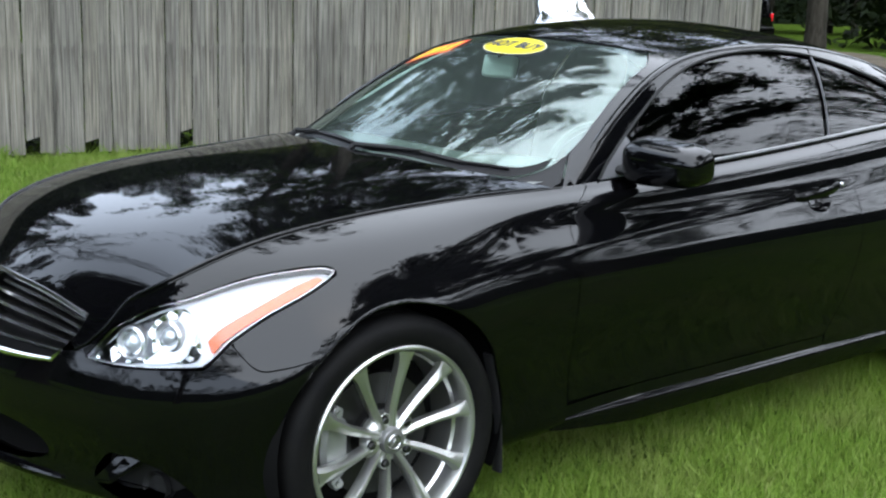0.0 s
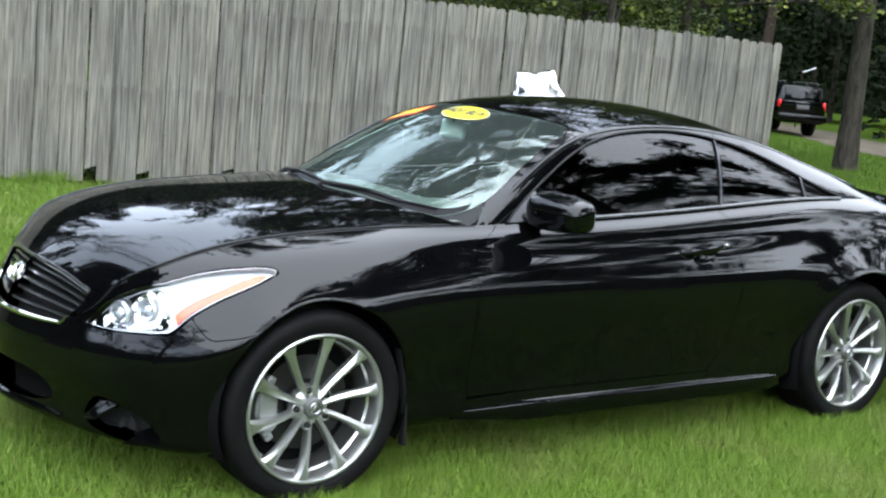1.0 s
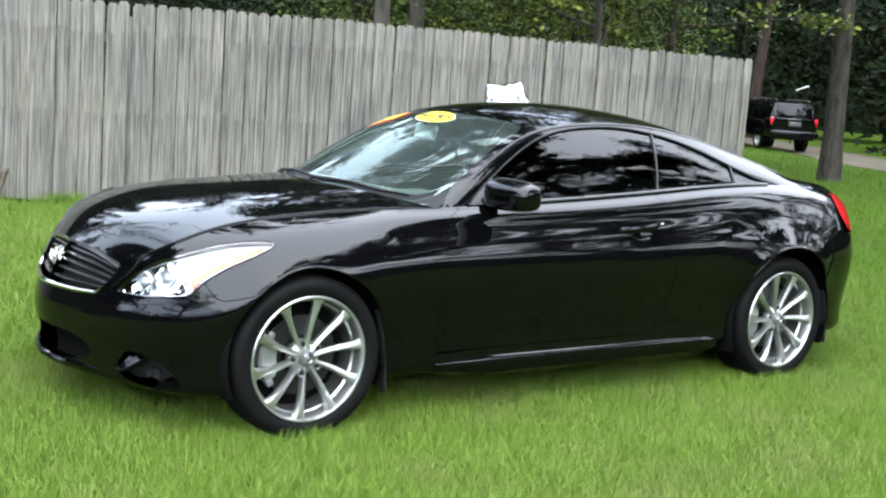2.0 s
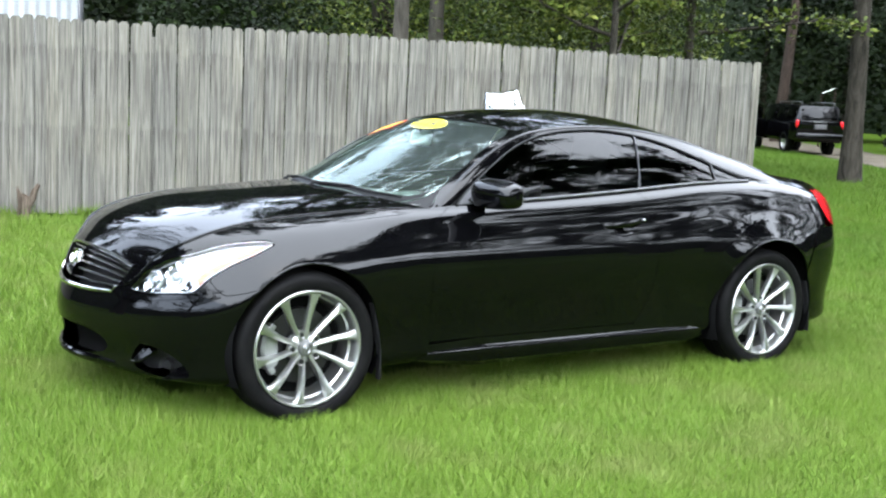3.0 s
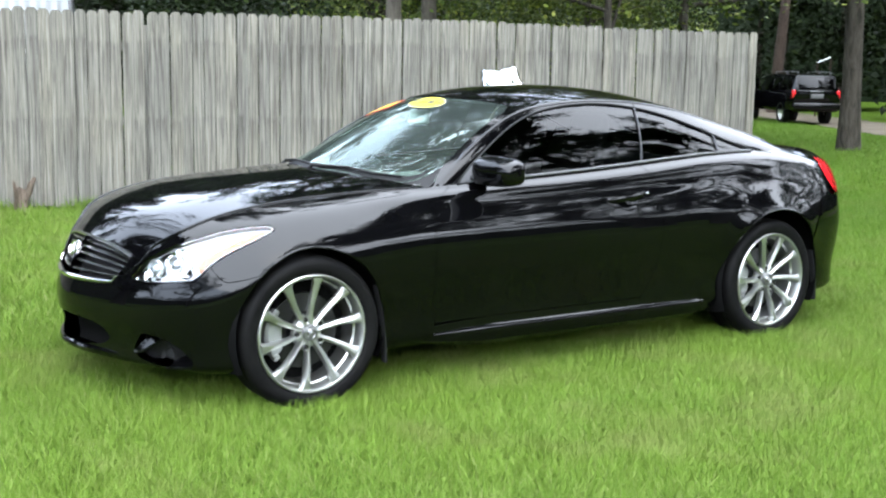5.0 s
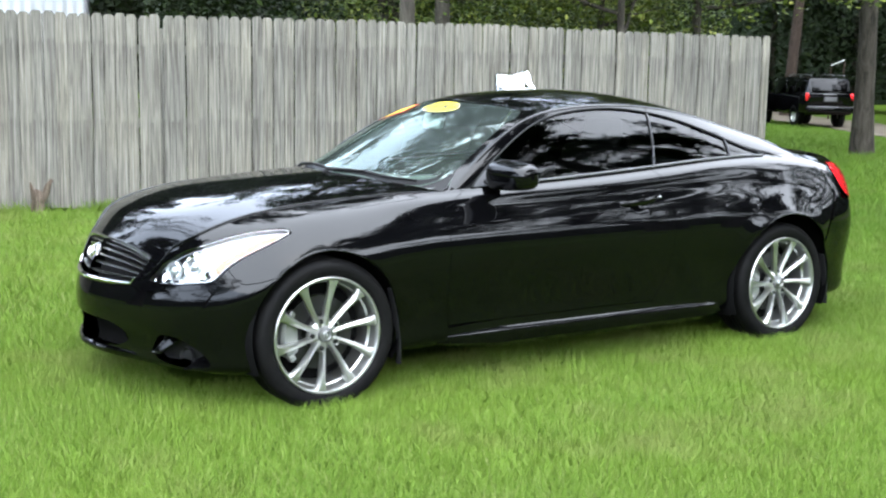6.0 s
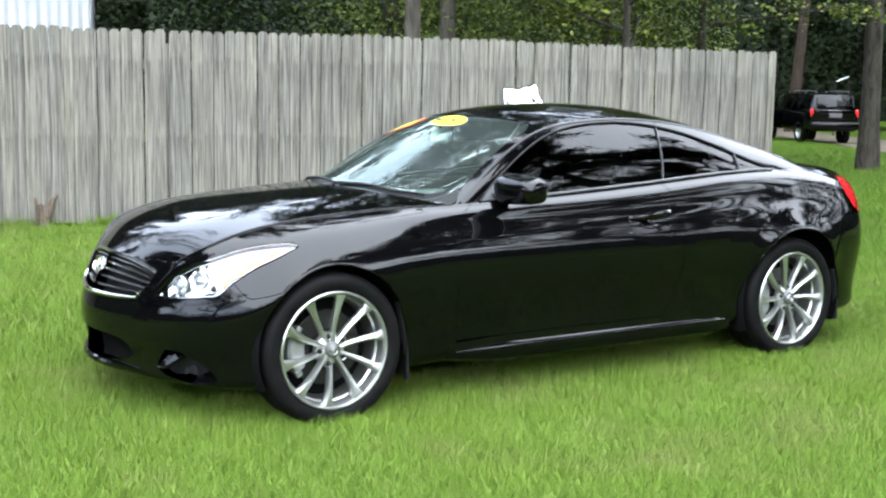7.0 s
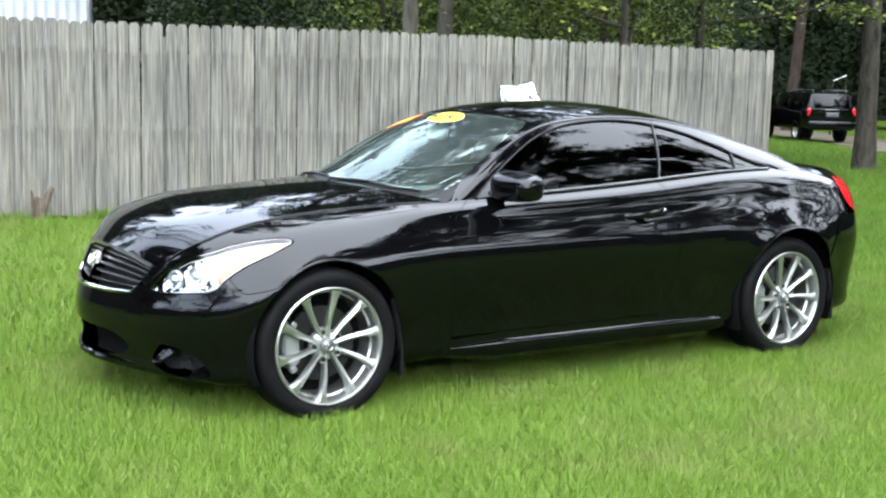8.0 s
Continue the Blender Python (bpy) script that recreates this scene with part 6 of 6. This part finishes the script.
# seen over and beside the fence
tree("oak_tree", "tall tree with grey furrowed bark on the lawn", 16.92, 9.64, 15, 0.18, 4.2, 6.6, 18, 52000, 0.15, LEAF_MID, BARK_GREY, 3)
tree("pine_tree", "slender reddish-brown pine beyond the gravel drive", 35.0, 27.4, 19, 0.215, 6.5, 6.5, 12, 14000, 0.3, LEAF_DARK, BARK_PINE, 4, lean=(0.7, -0.8))
tree("grey_tree", "pale grey trunk rising behind the fence", 7.5, 10.7, 16, 0.125, 4.6, 4.6, 16, 23000, 0.2, LEAF_OAK, BARK_LIGHT, 5)
tree("grey_tree", "pale grey trunk rising behind the fence", 9.05, 12.1, 17, 0.135, 5.0, 4.6, 16, 13000, 0.2, LEAF_OAK, BARK_LIGHT, 6)
tree("thin_tree", "thin dark trunk behind the end of the fence", 14.4, 11.6, 10, 0.10, 2.6, 3.0, 14, 9000, 0.12, LEAF_YELLOW, BARK_GREY, 7)
tree("young_tree", "young yellow-green leafy tree behind the fence", 11.3, 10.2, 8.5, 0.07, 2.0, 2.5, 16, 15000, 0.10, LEAF_YELLOW, BARK_GREY, 8)
tree("young_tree", "young yellow-green leafy tree behind the fence", 13.2, 12.9, 9.5, 0.08, 2.3, 2.8, 16, 14000, 0.11, LEAF_YELLOW, BARK_GREY, 18)
tree("oak_tree", "broad leafy oak behind the fence", -3.2, 13.5, 14, 0.25, 6.0, 4.6, 12, 4000, 0.17, LEAF_OAK, BARK_GREY, 10)
tree("oak_tree", "broad leafy oak behind the fence", 11.2, 16.7, 15, 0.13, 6.6, 4.8, 12, 8000, 0.2, LEAF_OAK, BARK_GREY, 17)
tree("oak_tree", "tall open-crowned oak behind the fence", 9.9, 14.2, 28, 0.19, 13.0, 5.6, 18, 30000, 0.22, LEAF_OAK, BARK_GREY, 19, lean=(-7.2, -2.0))
# round the rest of the lawn
# out of view, added to shade the fence's left and darken hood reflections
tree("oak_tree", "unseen low dense oak added to shade the left of the fence", -7.8, 3.8, 9, 0.25, 1.6, 4.4, 20, 34000, 0.27, LEAF_OAK, BARK_GREY, 20, gap=0.2)
tree("oak_tree", "tall open-crowned oak on the lawn", 8.0, -7.5, 16.5, 0.27, 4.6, 5.4, 14, 42000, 0.26, LEAF_OAK, BARK_GREY, 11, gap=0.4)
tree("oak_tree", "broad oak at the edge of the lawn", 1.0, -15.5, 12.5, 0.28, 3.6, 5.4, 12, 12000, 0.2, LEAF_OAK, BARK_GREY, 12)
tree("oak_tree", "broad oak at the edge of the lawn", 17.5, -5.0, 12, 0.28, 3.2, 5.0, 12, 12000, 0.2, LEAF_OAK, BARK_GREY, 13)
tree("oak_tree", "broad oak at the edge of the lawn", -12.5, -3.5, 10, 0.27, 3.2, 4.6, 12, 10000, 0.17, LEAF_OAK, BARK_GREY, 14)

tree("oak_tree", "broad oak at the edge of the lawn", 15.0, -15.0, 13, 0.3, 3.2, 5.6, 13, 13000, 0.2, LEAF_OAK, BARK_GREY, 15)
tree("oak_tree", "broad oak at the edge of the lawn", 6.0, -20.0, 16, 0.3, 3.6, 5.8, 13, 12000, 0.2, LEAF_OAK, BARK_GREY, 16)



def woods():
    """The dense wood all round, as one mass of leaves with its trunks."""
    arr = np.random.default_rng(21)
    centres = []
    bm = bmesh.new()
    for k in range(150):
        a = 2 * math.pi * (k + arr.uniform(-0.4, 0.4)) / 150
        towards_fence = math.cos(a - radians(62))
        r = (26 if towards_fence > 0.2 else 33) + arr.uniform(0, 14)
        cx, cy = 3 + r * math.cos(a), 3 + r * math.sin(a)
        if (Vector((cx, cy, 0)) - Vector((30, 22, 0))).length < 9 or abs((cx - 14) * 0.835 - (cy + 2.6) * 0.55) < 4.5 and cx > 10 and r < 46:
            if r < 44:
                cx, cy = 3 + (46 + arr.uniform(0, 8)) * math.cos(a), 3 + (46 + arr.uniform(0, 8)) * math.sin(a)
        low = math.cos(a - radians(205)) > 0.62
        h = arr.uniform(13, 17) if towards_fence > 0.2 else arr.uniform(5, 9) if low else arr.uniform(8, 14)
        n = 4200 if towards_fence > 0.2 else 1000
        t = arr.random(n) ** 0.8
        rad = 2.6 * (1 - 0.75 * t ** 2) * np.sqrt(arr.random(n)) * (0.75 + 0.5 * np.sin(9 * t + k) ** 2)
        b = arr.uniform(0, 2 * math.pi, n)
        centres.append(np.column_stack([cx + rad * np.cos(b), cy + rad * np.sin(b), 0.4 + t * h]))
        tube([(cx, cy, -0.1), (cx + arr.uniform(-0.3, 0.3), cy, h * 0.7)], [arr.uniform(0.10, 0.2), 0.06], 7, bm=bm)
    ob = part("far_trunks", bm, BARK_GREY)
    tagged(ob, "dim trunks inside the surrounding wood", "woods", kind="stuff")
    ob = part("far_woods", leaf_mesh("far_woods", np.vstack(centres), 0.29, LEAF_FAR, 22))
    tagged(ob, "dense wood round the lawn, shade put into its dark green leaves", "woods", kind="stuff")
    # undergrowth close behind the fence
    n = 190000
    s = arr.uniform(-6, 16, n)
    d = 6.5 + 7.5 * arr.random(n) ** 0.7
    lump = 4.4 + 1.5 * np.sin(0.9 * s + 0.6) + 1.0 * np.sin(2.3 * s + d)
    z = np.clip(lump, 1.2, 7.5) * arr.random(n) ** 0.6
    p = np.array(FENCE_A)[None, :2] + s[:, None] * np.array(ALONG)[None, :2] + d[:, None] * np.array((-ALONG.y, ALONG.x))[None]
    keep = ((p[:, 0] + 2.45) / (p[:, 1] + 5.46) > 0.36) & ~((p[:, 0] > 12.5) & (d < 6.5)) & (p[:, 0] < 17) & ((p[:, 1] + 5.46) / (p[:, 0] + 2.45) > 0.96)
    c = np.column_stack([p, z + 0.1])[keep]
    # left leaves get the painted-shade colour, right ones the brighter lit colour
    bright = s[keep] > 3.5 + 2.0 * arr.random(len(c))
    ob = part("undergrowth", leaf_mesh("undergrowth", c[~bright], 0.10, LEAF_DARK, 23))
    tagged(ob, "green undergrowth behind the fence, shade put into its leaf colour", "undergrowth", kind="stuff")
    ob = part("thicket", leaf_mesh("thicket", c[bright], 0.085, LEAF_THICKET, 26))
    tagged(ob, "yellow-green thicket behind the fence, lit look put into its leaf colour", "undergrowth", kind="stuff")
    # dark weeds close behind the boards, added to darken the fence's holes and gaps
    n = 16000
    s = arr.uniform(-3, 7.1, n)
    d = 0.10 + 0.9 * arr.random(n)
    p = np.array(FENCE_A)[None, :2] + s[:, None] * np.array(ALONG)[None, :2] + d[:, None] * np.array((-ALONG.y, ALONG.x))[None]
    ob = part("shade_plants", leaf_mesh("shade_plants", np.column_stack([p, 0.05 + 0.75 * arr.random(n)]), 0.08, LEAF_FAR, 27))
    tagged(ob, "near-black weeds added close behind the fence to darken its gaps", "undergrowth", kind="stuff")
    # the edge of the wood beyond the drive
    n = 16000
    a = arr.uniform(radians(12), radians(38.3), n)
    r = 40.5 + 6 * arr.random(n)
    c = np.column_stack([-2.4 + r * np.cos(a), -5.5 + r * np.sin(a), -0.1 + 6.5 * arr.random(n) ** 0.8])
    c = c[(c[:, 0] - 14) * 0.835 - (c[:, 1] + 2.6) * 0.55 > 3.2]
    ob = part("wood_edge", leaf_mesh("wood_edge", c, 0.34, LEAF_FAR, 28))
    tagged(ob, "bushes at the edge of the wood beyond the drive, shade in their dark colour", "undergrowth", kind="stuff")
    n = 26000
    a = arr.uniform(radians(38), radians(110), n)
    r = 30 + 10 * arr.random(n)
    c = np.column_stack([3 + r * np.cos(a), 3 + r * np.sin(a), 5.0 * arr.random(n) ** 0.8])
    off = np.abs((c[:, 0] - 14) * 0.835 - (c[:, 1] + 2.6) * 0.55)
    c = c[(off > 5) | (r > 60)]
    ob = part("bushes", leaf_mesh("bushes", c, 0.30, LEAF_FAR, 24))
    tagged(ob, "bushes under the wood, shade in their dark colour", "undergrowth", kind="stuff")


    # an added ring wall far behind everything else, the wood's dark depth painted on
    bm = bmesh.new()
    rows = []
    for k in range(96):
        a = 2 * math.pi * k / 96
        # taller behind the fence to keep sky out of the hood's reflections
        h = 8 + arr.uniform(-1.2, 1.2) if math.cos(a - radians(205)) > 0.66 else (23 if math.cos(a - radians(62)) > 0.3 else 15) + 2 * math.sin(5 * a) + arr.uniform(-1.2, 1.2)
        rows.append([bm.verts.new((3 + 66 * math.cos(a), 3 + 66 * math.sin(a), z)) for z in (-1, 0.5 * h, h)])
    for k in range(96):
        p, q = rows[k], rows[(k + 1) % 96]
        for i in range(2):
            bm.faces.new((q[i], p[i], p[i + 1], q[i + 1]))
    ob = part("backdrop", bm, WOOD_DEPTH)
    tagged(ob, "added backdrop ring painted with the dark depth of the far wood", "woods", kind="structure")


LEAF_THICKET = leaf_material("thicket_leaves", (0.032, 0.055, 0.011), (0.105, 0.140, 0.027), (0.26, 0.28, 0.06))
WOOD_DEPTH = leaf_material("painted_wood_depth", (0.005, 0.0087, 0.0037), (0.0099, 0.0161, 0.0062), (0.0186, 0.0279, 0.0099))
woods()


# ---- lawn blades ----
def lawn():
    arr = np.random.default_rng(31)
    pieces = []
    for count, size, x0, x1, y0, y1 in (
            (560000, 0.78, -3.6, 5.2, -3.6, 0.9), (150000, 1.15, 5.2, 10.5, -2.6, 5.0), (150000, 1.25, -4.0, 5.2, 0.9, 6.6), (150000, 2.0, 10.5, 30, -1, 24), (30000, 1.3, -8, -4.0, 0.9, 7.6), (45000, 1.7, 0, 0, 0, 0)):
        p = np.column_stack([arr.uniform(x0, x1, count), arr.uniform(y0, y1, count)])
        if size == 0.78:      # the dense stretch thins out softly towards its rim
            p = p + arr.normal(size=p.shape) * (0.5, 0.45)
        if size == 1.7:
            p = np.column_stack([arr.normal(1.5, 5.5, count), arr.normal(-2.5, 4.5, count)])
            p = p[(p[:, 0] < -3.4) | (p[:, 0] > 10.5) | (p[:, 1] < -3.4)]
        line = (p - np.array(FENCE_A)[:2]) @ np.array((-ALONG.y, ALONG.x))
        p = p[(line < -0.02) | (p[:, 0] > 9.1)]
        off = (p[:, 0] - 14) * 0.835 - (p[:, 1] + 2.6) * 0.55
        p = p[(off < -0.85) | (off > 2.35)]
        under = (np.abs(p[:, 1]) < 0.30) & (p[:, 0] > -0.4) & (p[:, 0] < 3.4)
        p = p[~under]
        pieces.append(np.column_stack([p, np.full(len(p), size)]))
    q = np.vstack(pieces)
    n = len(q)
    tuft = 0.5 + 0.5 * np.sin(2.1 * q[:, 0] + 1.3 * np.sin(1.7 * q[:, 1])) * np.sin(1.9 * q[:, 1] + 0.9 * np.sin(2.6 * q[:, 0]))
    h = arr.uniform(0.032, 0.078, n) * (0.85 + 0.3 * tuft) * q[:, 2] ** 0.6
    by_fence = ((q[:, :2] - np.array(FENCE_A)[:2]) @ np.array((-ALONG.y, ALONG.x)) > -0.18) & (q[:, 0] < 9.1)
    h = np.where(by_fence, h * arr.uniform(0.6, 1.5, n), h)
    w = 0.0022 * q[:, 2] * arr.uniform(0.8, 1.5, n)
    a = arr.uniform(0, 2 * math.pi, n)
    lean = arr.normal(size=(n, 2)) * 0.52 * h[:, None]
    z = ground_height(q[:, 0], q[:, 1]) - 0.004
    side = np.column_stack([np.cos(a), np.sin(a)]) * w[:, None]
    v = np.empty((n, 3, 3))
    v[:, 0, :2], v[:, 0, 2] = q[:, :2] - side, z
    v[:, 1, :2], v[:, 1, 2] = q[:, :2] + side, z
    v[:, 2, :2], v[:, 2, 2] = q[:, :2] + lean, z + h
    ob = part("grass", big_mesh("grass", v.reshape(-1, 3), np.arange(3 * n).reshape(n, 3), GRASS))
    tagged(ob, "short bright green mown grass", "grass", kind="stuff")


lawn()


# ---- foil star balloon tied to the far side of the coupe ----
FOIL = material("silver_foil", (0.72, 0.72, 0.73), 0.16, 1.0)


def balloon():
    ob = tagged(new("star_balloon"), "silver foil star balloon tied to the car on a white ribbon", "balloon")
    outline = []
    n = 120
    for k in range(n):
        a = 2 * math.pi * k / n - math.pi / 2
        f = (k / n * 5) % 1
        s = abs(f - 0.5) * 2
        outline.append((a, 0.138 + (0.185 - 0.138) * s ** 1.5))
    rings = 12
    verts, faces = [], []
    for sgn in (1, -1):
        for r in range(rings):
            f = r / rings
            for k, (a, q) in enumerate(outline):
                puff = 0.085 * (1 - f ** 2) ** 0.6 * (1 - 0.3 * (q - 0.138) / 0.047 * f)
                crease = 0.004 * math.sin(k * math.pi / 6 + 3 * f) * f ** 3
                verts.append((q * f * math.cos(a), sgn * (puff + crease), q * f * math.sin(a)))
    base = len(verts)
    for a, q in outline:
        verts.append((q * math.cos(a), 0, q * math.sin(a)))
    for s in range(2):
        o = s * rings * n
        for r in range(rings):
            for k in range(n):
                j = (k + 1) % n
                nxt = (lambda i: o + (r + 1) * n + i) if r < rings - 1 else (lambda i: base + i)
                quad = (o + r * n + k, o + r * n + j, nxt(j), nxt(k))
                faces.append(quad if s == 0 else quad[::-1])
    body = part("foil", mesh_of("foil", verts, faces, FOIL), parent=ob, label="shiny silver foil star")
    body.data.validate()
    tie = Vector((1.50, 0.80, 0.98))
    centre = Vector((2.38, 1.02, 1.322))
    body.matrix_basis = Matrix.Translation(centre) @ pose(0, 0, 0, -20, -8, -32)
    pts = [tie + (centre - Vector((0.10, 0.0, 0.17)) - tie) * f + Vector((0, 0, -0.05 * math.sin(math.pi * f))) for f in (0, 0.2, 0.4, 0.6, 0.8, 1)]
    part("ribbon", tube(pts, 0.0035, 6), STICKER_WHITE, ob, "white ribbon")


balloon()


# ---- shed of white corrugated metal behind the fence ----
SHED_WHITE = material("white_metal_sheet", (0.5084, 0.5208, 0.5394), 0.35)
# near-black colour carries the shade on the shed's end wall
SHED_SHADE = material("painted_end_shade", (0.02, 0.02, 0.022), 0.9)


def shed():
    ob = tagged(new("metal_shed"), "white corrugated metal shed behind the fence", "shed")
    bm = bmesh.new()
    n = 150
    rows = []
    for k in range(n + 1):
        x = -7.0 + 7.0 * k / n
        y = 0.018 * (1 if (k // 2) % 2 else -1) * (1 if k % 4 in (0, 3) else 1)
        rows.append([bm.verts.new((x, y, 0)), bm.verts.new((x, y, 3.6))])
    for a, b in zip(rows, rows[1:]):
        bm.faces.new((a[0], b[0], b[1], a[1]))
    part("wall", bm, SHED_WHITE, ob, "white corrugated wall")
    part("corner_post", block(0.10, 0.10, 3.6, (0.0, 0.0, 1.8), 0.01), SATIN_TRIM, ob)
    part("side_wall", block(0.06, 5.0, 3.4, (0.02, 2.55, 1.7), 0.01), SHED_SHADE, ob, "end of the shed, its shade put into a near-black colour")
    part("roof", block(7.6, 5.6, 0.08, (-3.4, 2.5, 3.75), 0.02, 2, pose(0, 0, 0, 6, 0, 0)), SHED_WHITE, ob, "white sheet roof")
    ob.matrix_basis = pose(4.75, 17.6, 0, 0, 0, -6)


shed()


# ---- wood stump and weeds at the foot of the fence ----
STUB = bark_material("split_pale_wood", (0.06, 0.045, 0.033), (0.19, 0.150, 0.115), 22)


def wood_stump():
    ob = tagged(new("wood_stump"), "split brown stump of wood standing at the foot of the fence", "wood stump")
    body = bmesh.new()
    rows = []
    for z, left, right, deep in ((0.0, -0.085, 0.075, 0.05), (0.06, -0.075, 0.055, 0.045), (0.13, -0.066, 0.05, 0.04), (0.19, -0.070, 0.056, 0.035), (0.215, -0.074, 0.02, 0.03), (0.235, -0.066, -0.02, 0.02)):
        rows.append([body.verts.new(c) for c in ((left, 0, z), (0.4 * left, -deep, z + 0.008), (0.5 * right, -deep, z - 0.006), (right, 0, z + 0.012), (0, 0.02, z))])
    for lower, upper in zip(rows, rows[1:]):
        for i in range(5):
            body.faces.new((lower[i], lower[(i + 1) % 5], upper[(i + 1) % 5], upper[i]))
    body.faces.new(rows[0][::-1]), body.faces.new(rows[-1])
    part("stump", body, STUB, ob)
    part("splinter", tube([(0.03, -0.01, 0.13), (0.065, -0.02, 0.20), (0.085, -0.015, 0.27), (0.125, -0.01, 0.335)], [0.032, 0.034, 0.03, 0.016], 7), STUB, ob)
    part("splinter", tube([(-0.05, 0.0, 0.20), (-0.064, -0.01, 0.27), (-0.07, 0.0, 0.31)], [0.02, 0.016, 0.006], 6), STUB, ob)
    p = FENCE_A + ALONG * -1.20 + Vector((ALONG.y, -ALONG.x, 0)) * 0.07
    ob.matrix_basis = Matrix.Translation((p.x, p.y, float(ground_height(p.x, p.y)) - 0.01)) @ pose(0, 0, 0, 0, 0, FENCE_TURN)


wood_stump()


def weeds():
    arr = np.random.default_rng(41)
    n = 900
    s = np.concatenate([arr.normal(-0.55, 0.12, n // 3), arr.normal(-1.6, 0.3, n // 3), arr.uniform(-8, 6, n - 2 * (n // 3))])
    p = np.array(FENCE_A)[None, :2] + s[:, None] * np.array(ALONG)[None, :2] + (0.03 + 0.09 * arr.random(n))[:, None] * np.array((ALONG.y, -ALONG.x))[None]
    z = ground_height(p[:, 0], p[:, 1])
    h = arr.uniform(0.05, 0.16, n)
    a = arr.uniform(0, 2 * math.pi, n)
    side = np.column_stack([np.cos(a), np.sin(a)]) * 0.006
    lean = arr.normal(size=(n, 2)) * 0.5 * h[:, None]
    v = np.empty((n, 3, 3))
    v[:, 0, :2], v[:, 0, 2] = p - side, z
    v[:, 1, :2], v[:, 1, 2] = p + side, z
    v[:, 2, :2], v[:, 2, 2] = p + lean, z + h
    ob = part("weeds", big_mesh("weeds", v.reshape(-1, 3), np.arange(3 * n).reshape(n, 3), GRASS))
    tagged(ob, "longer unmown grass along the foot of the fence", "grass", kind="stuff")


weeds()
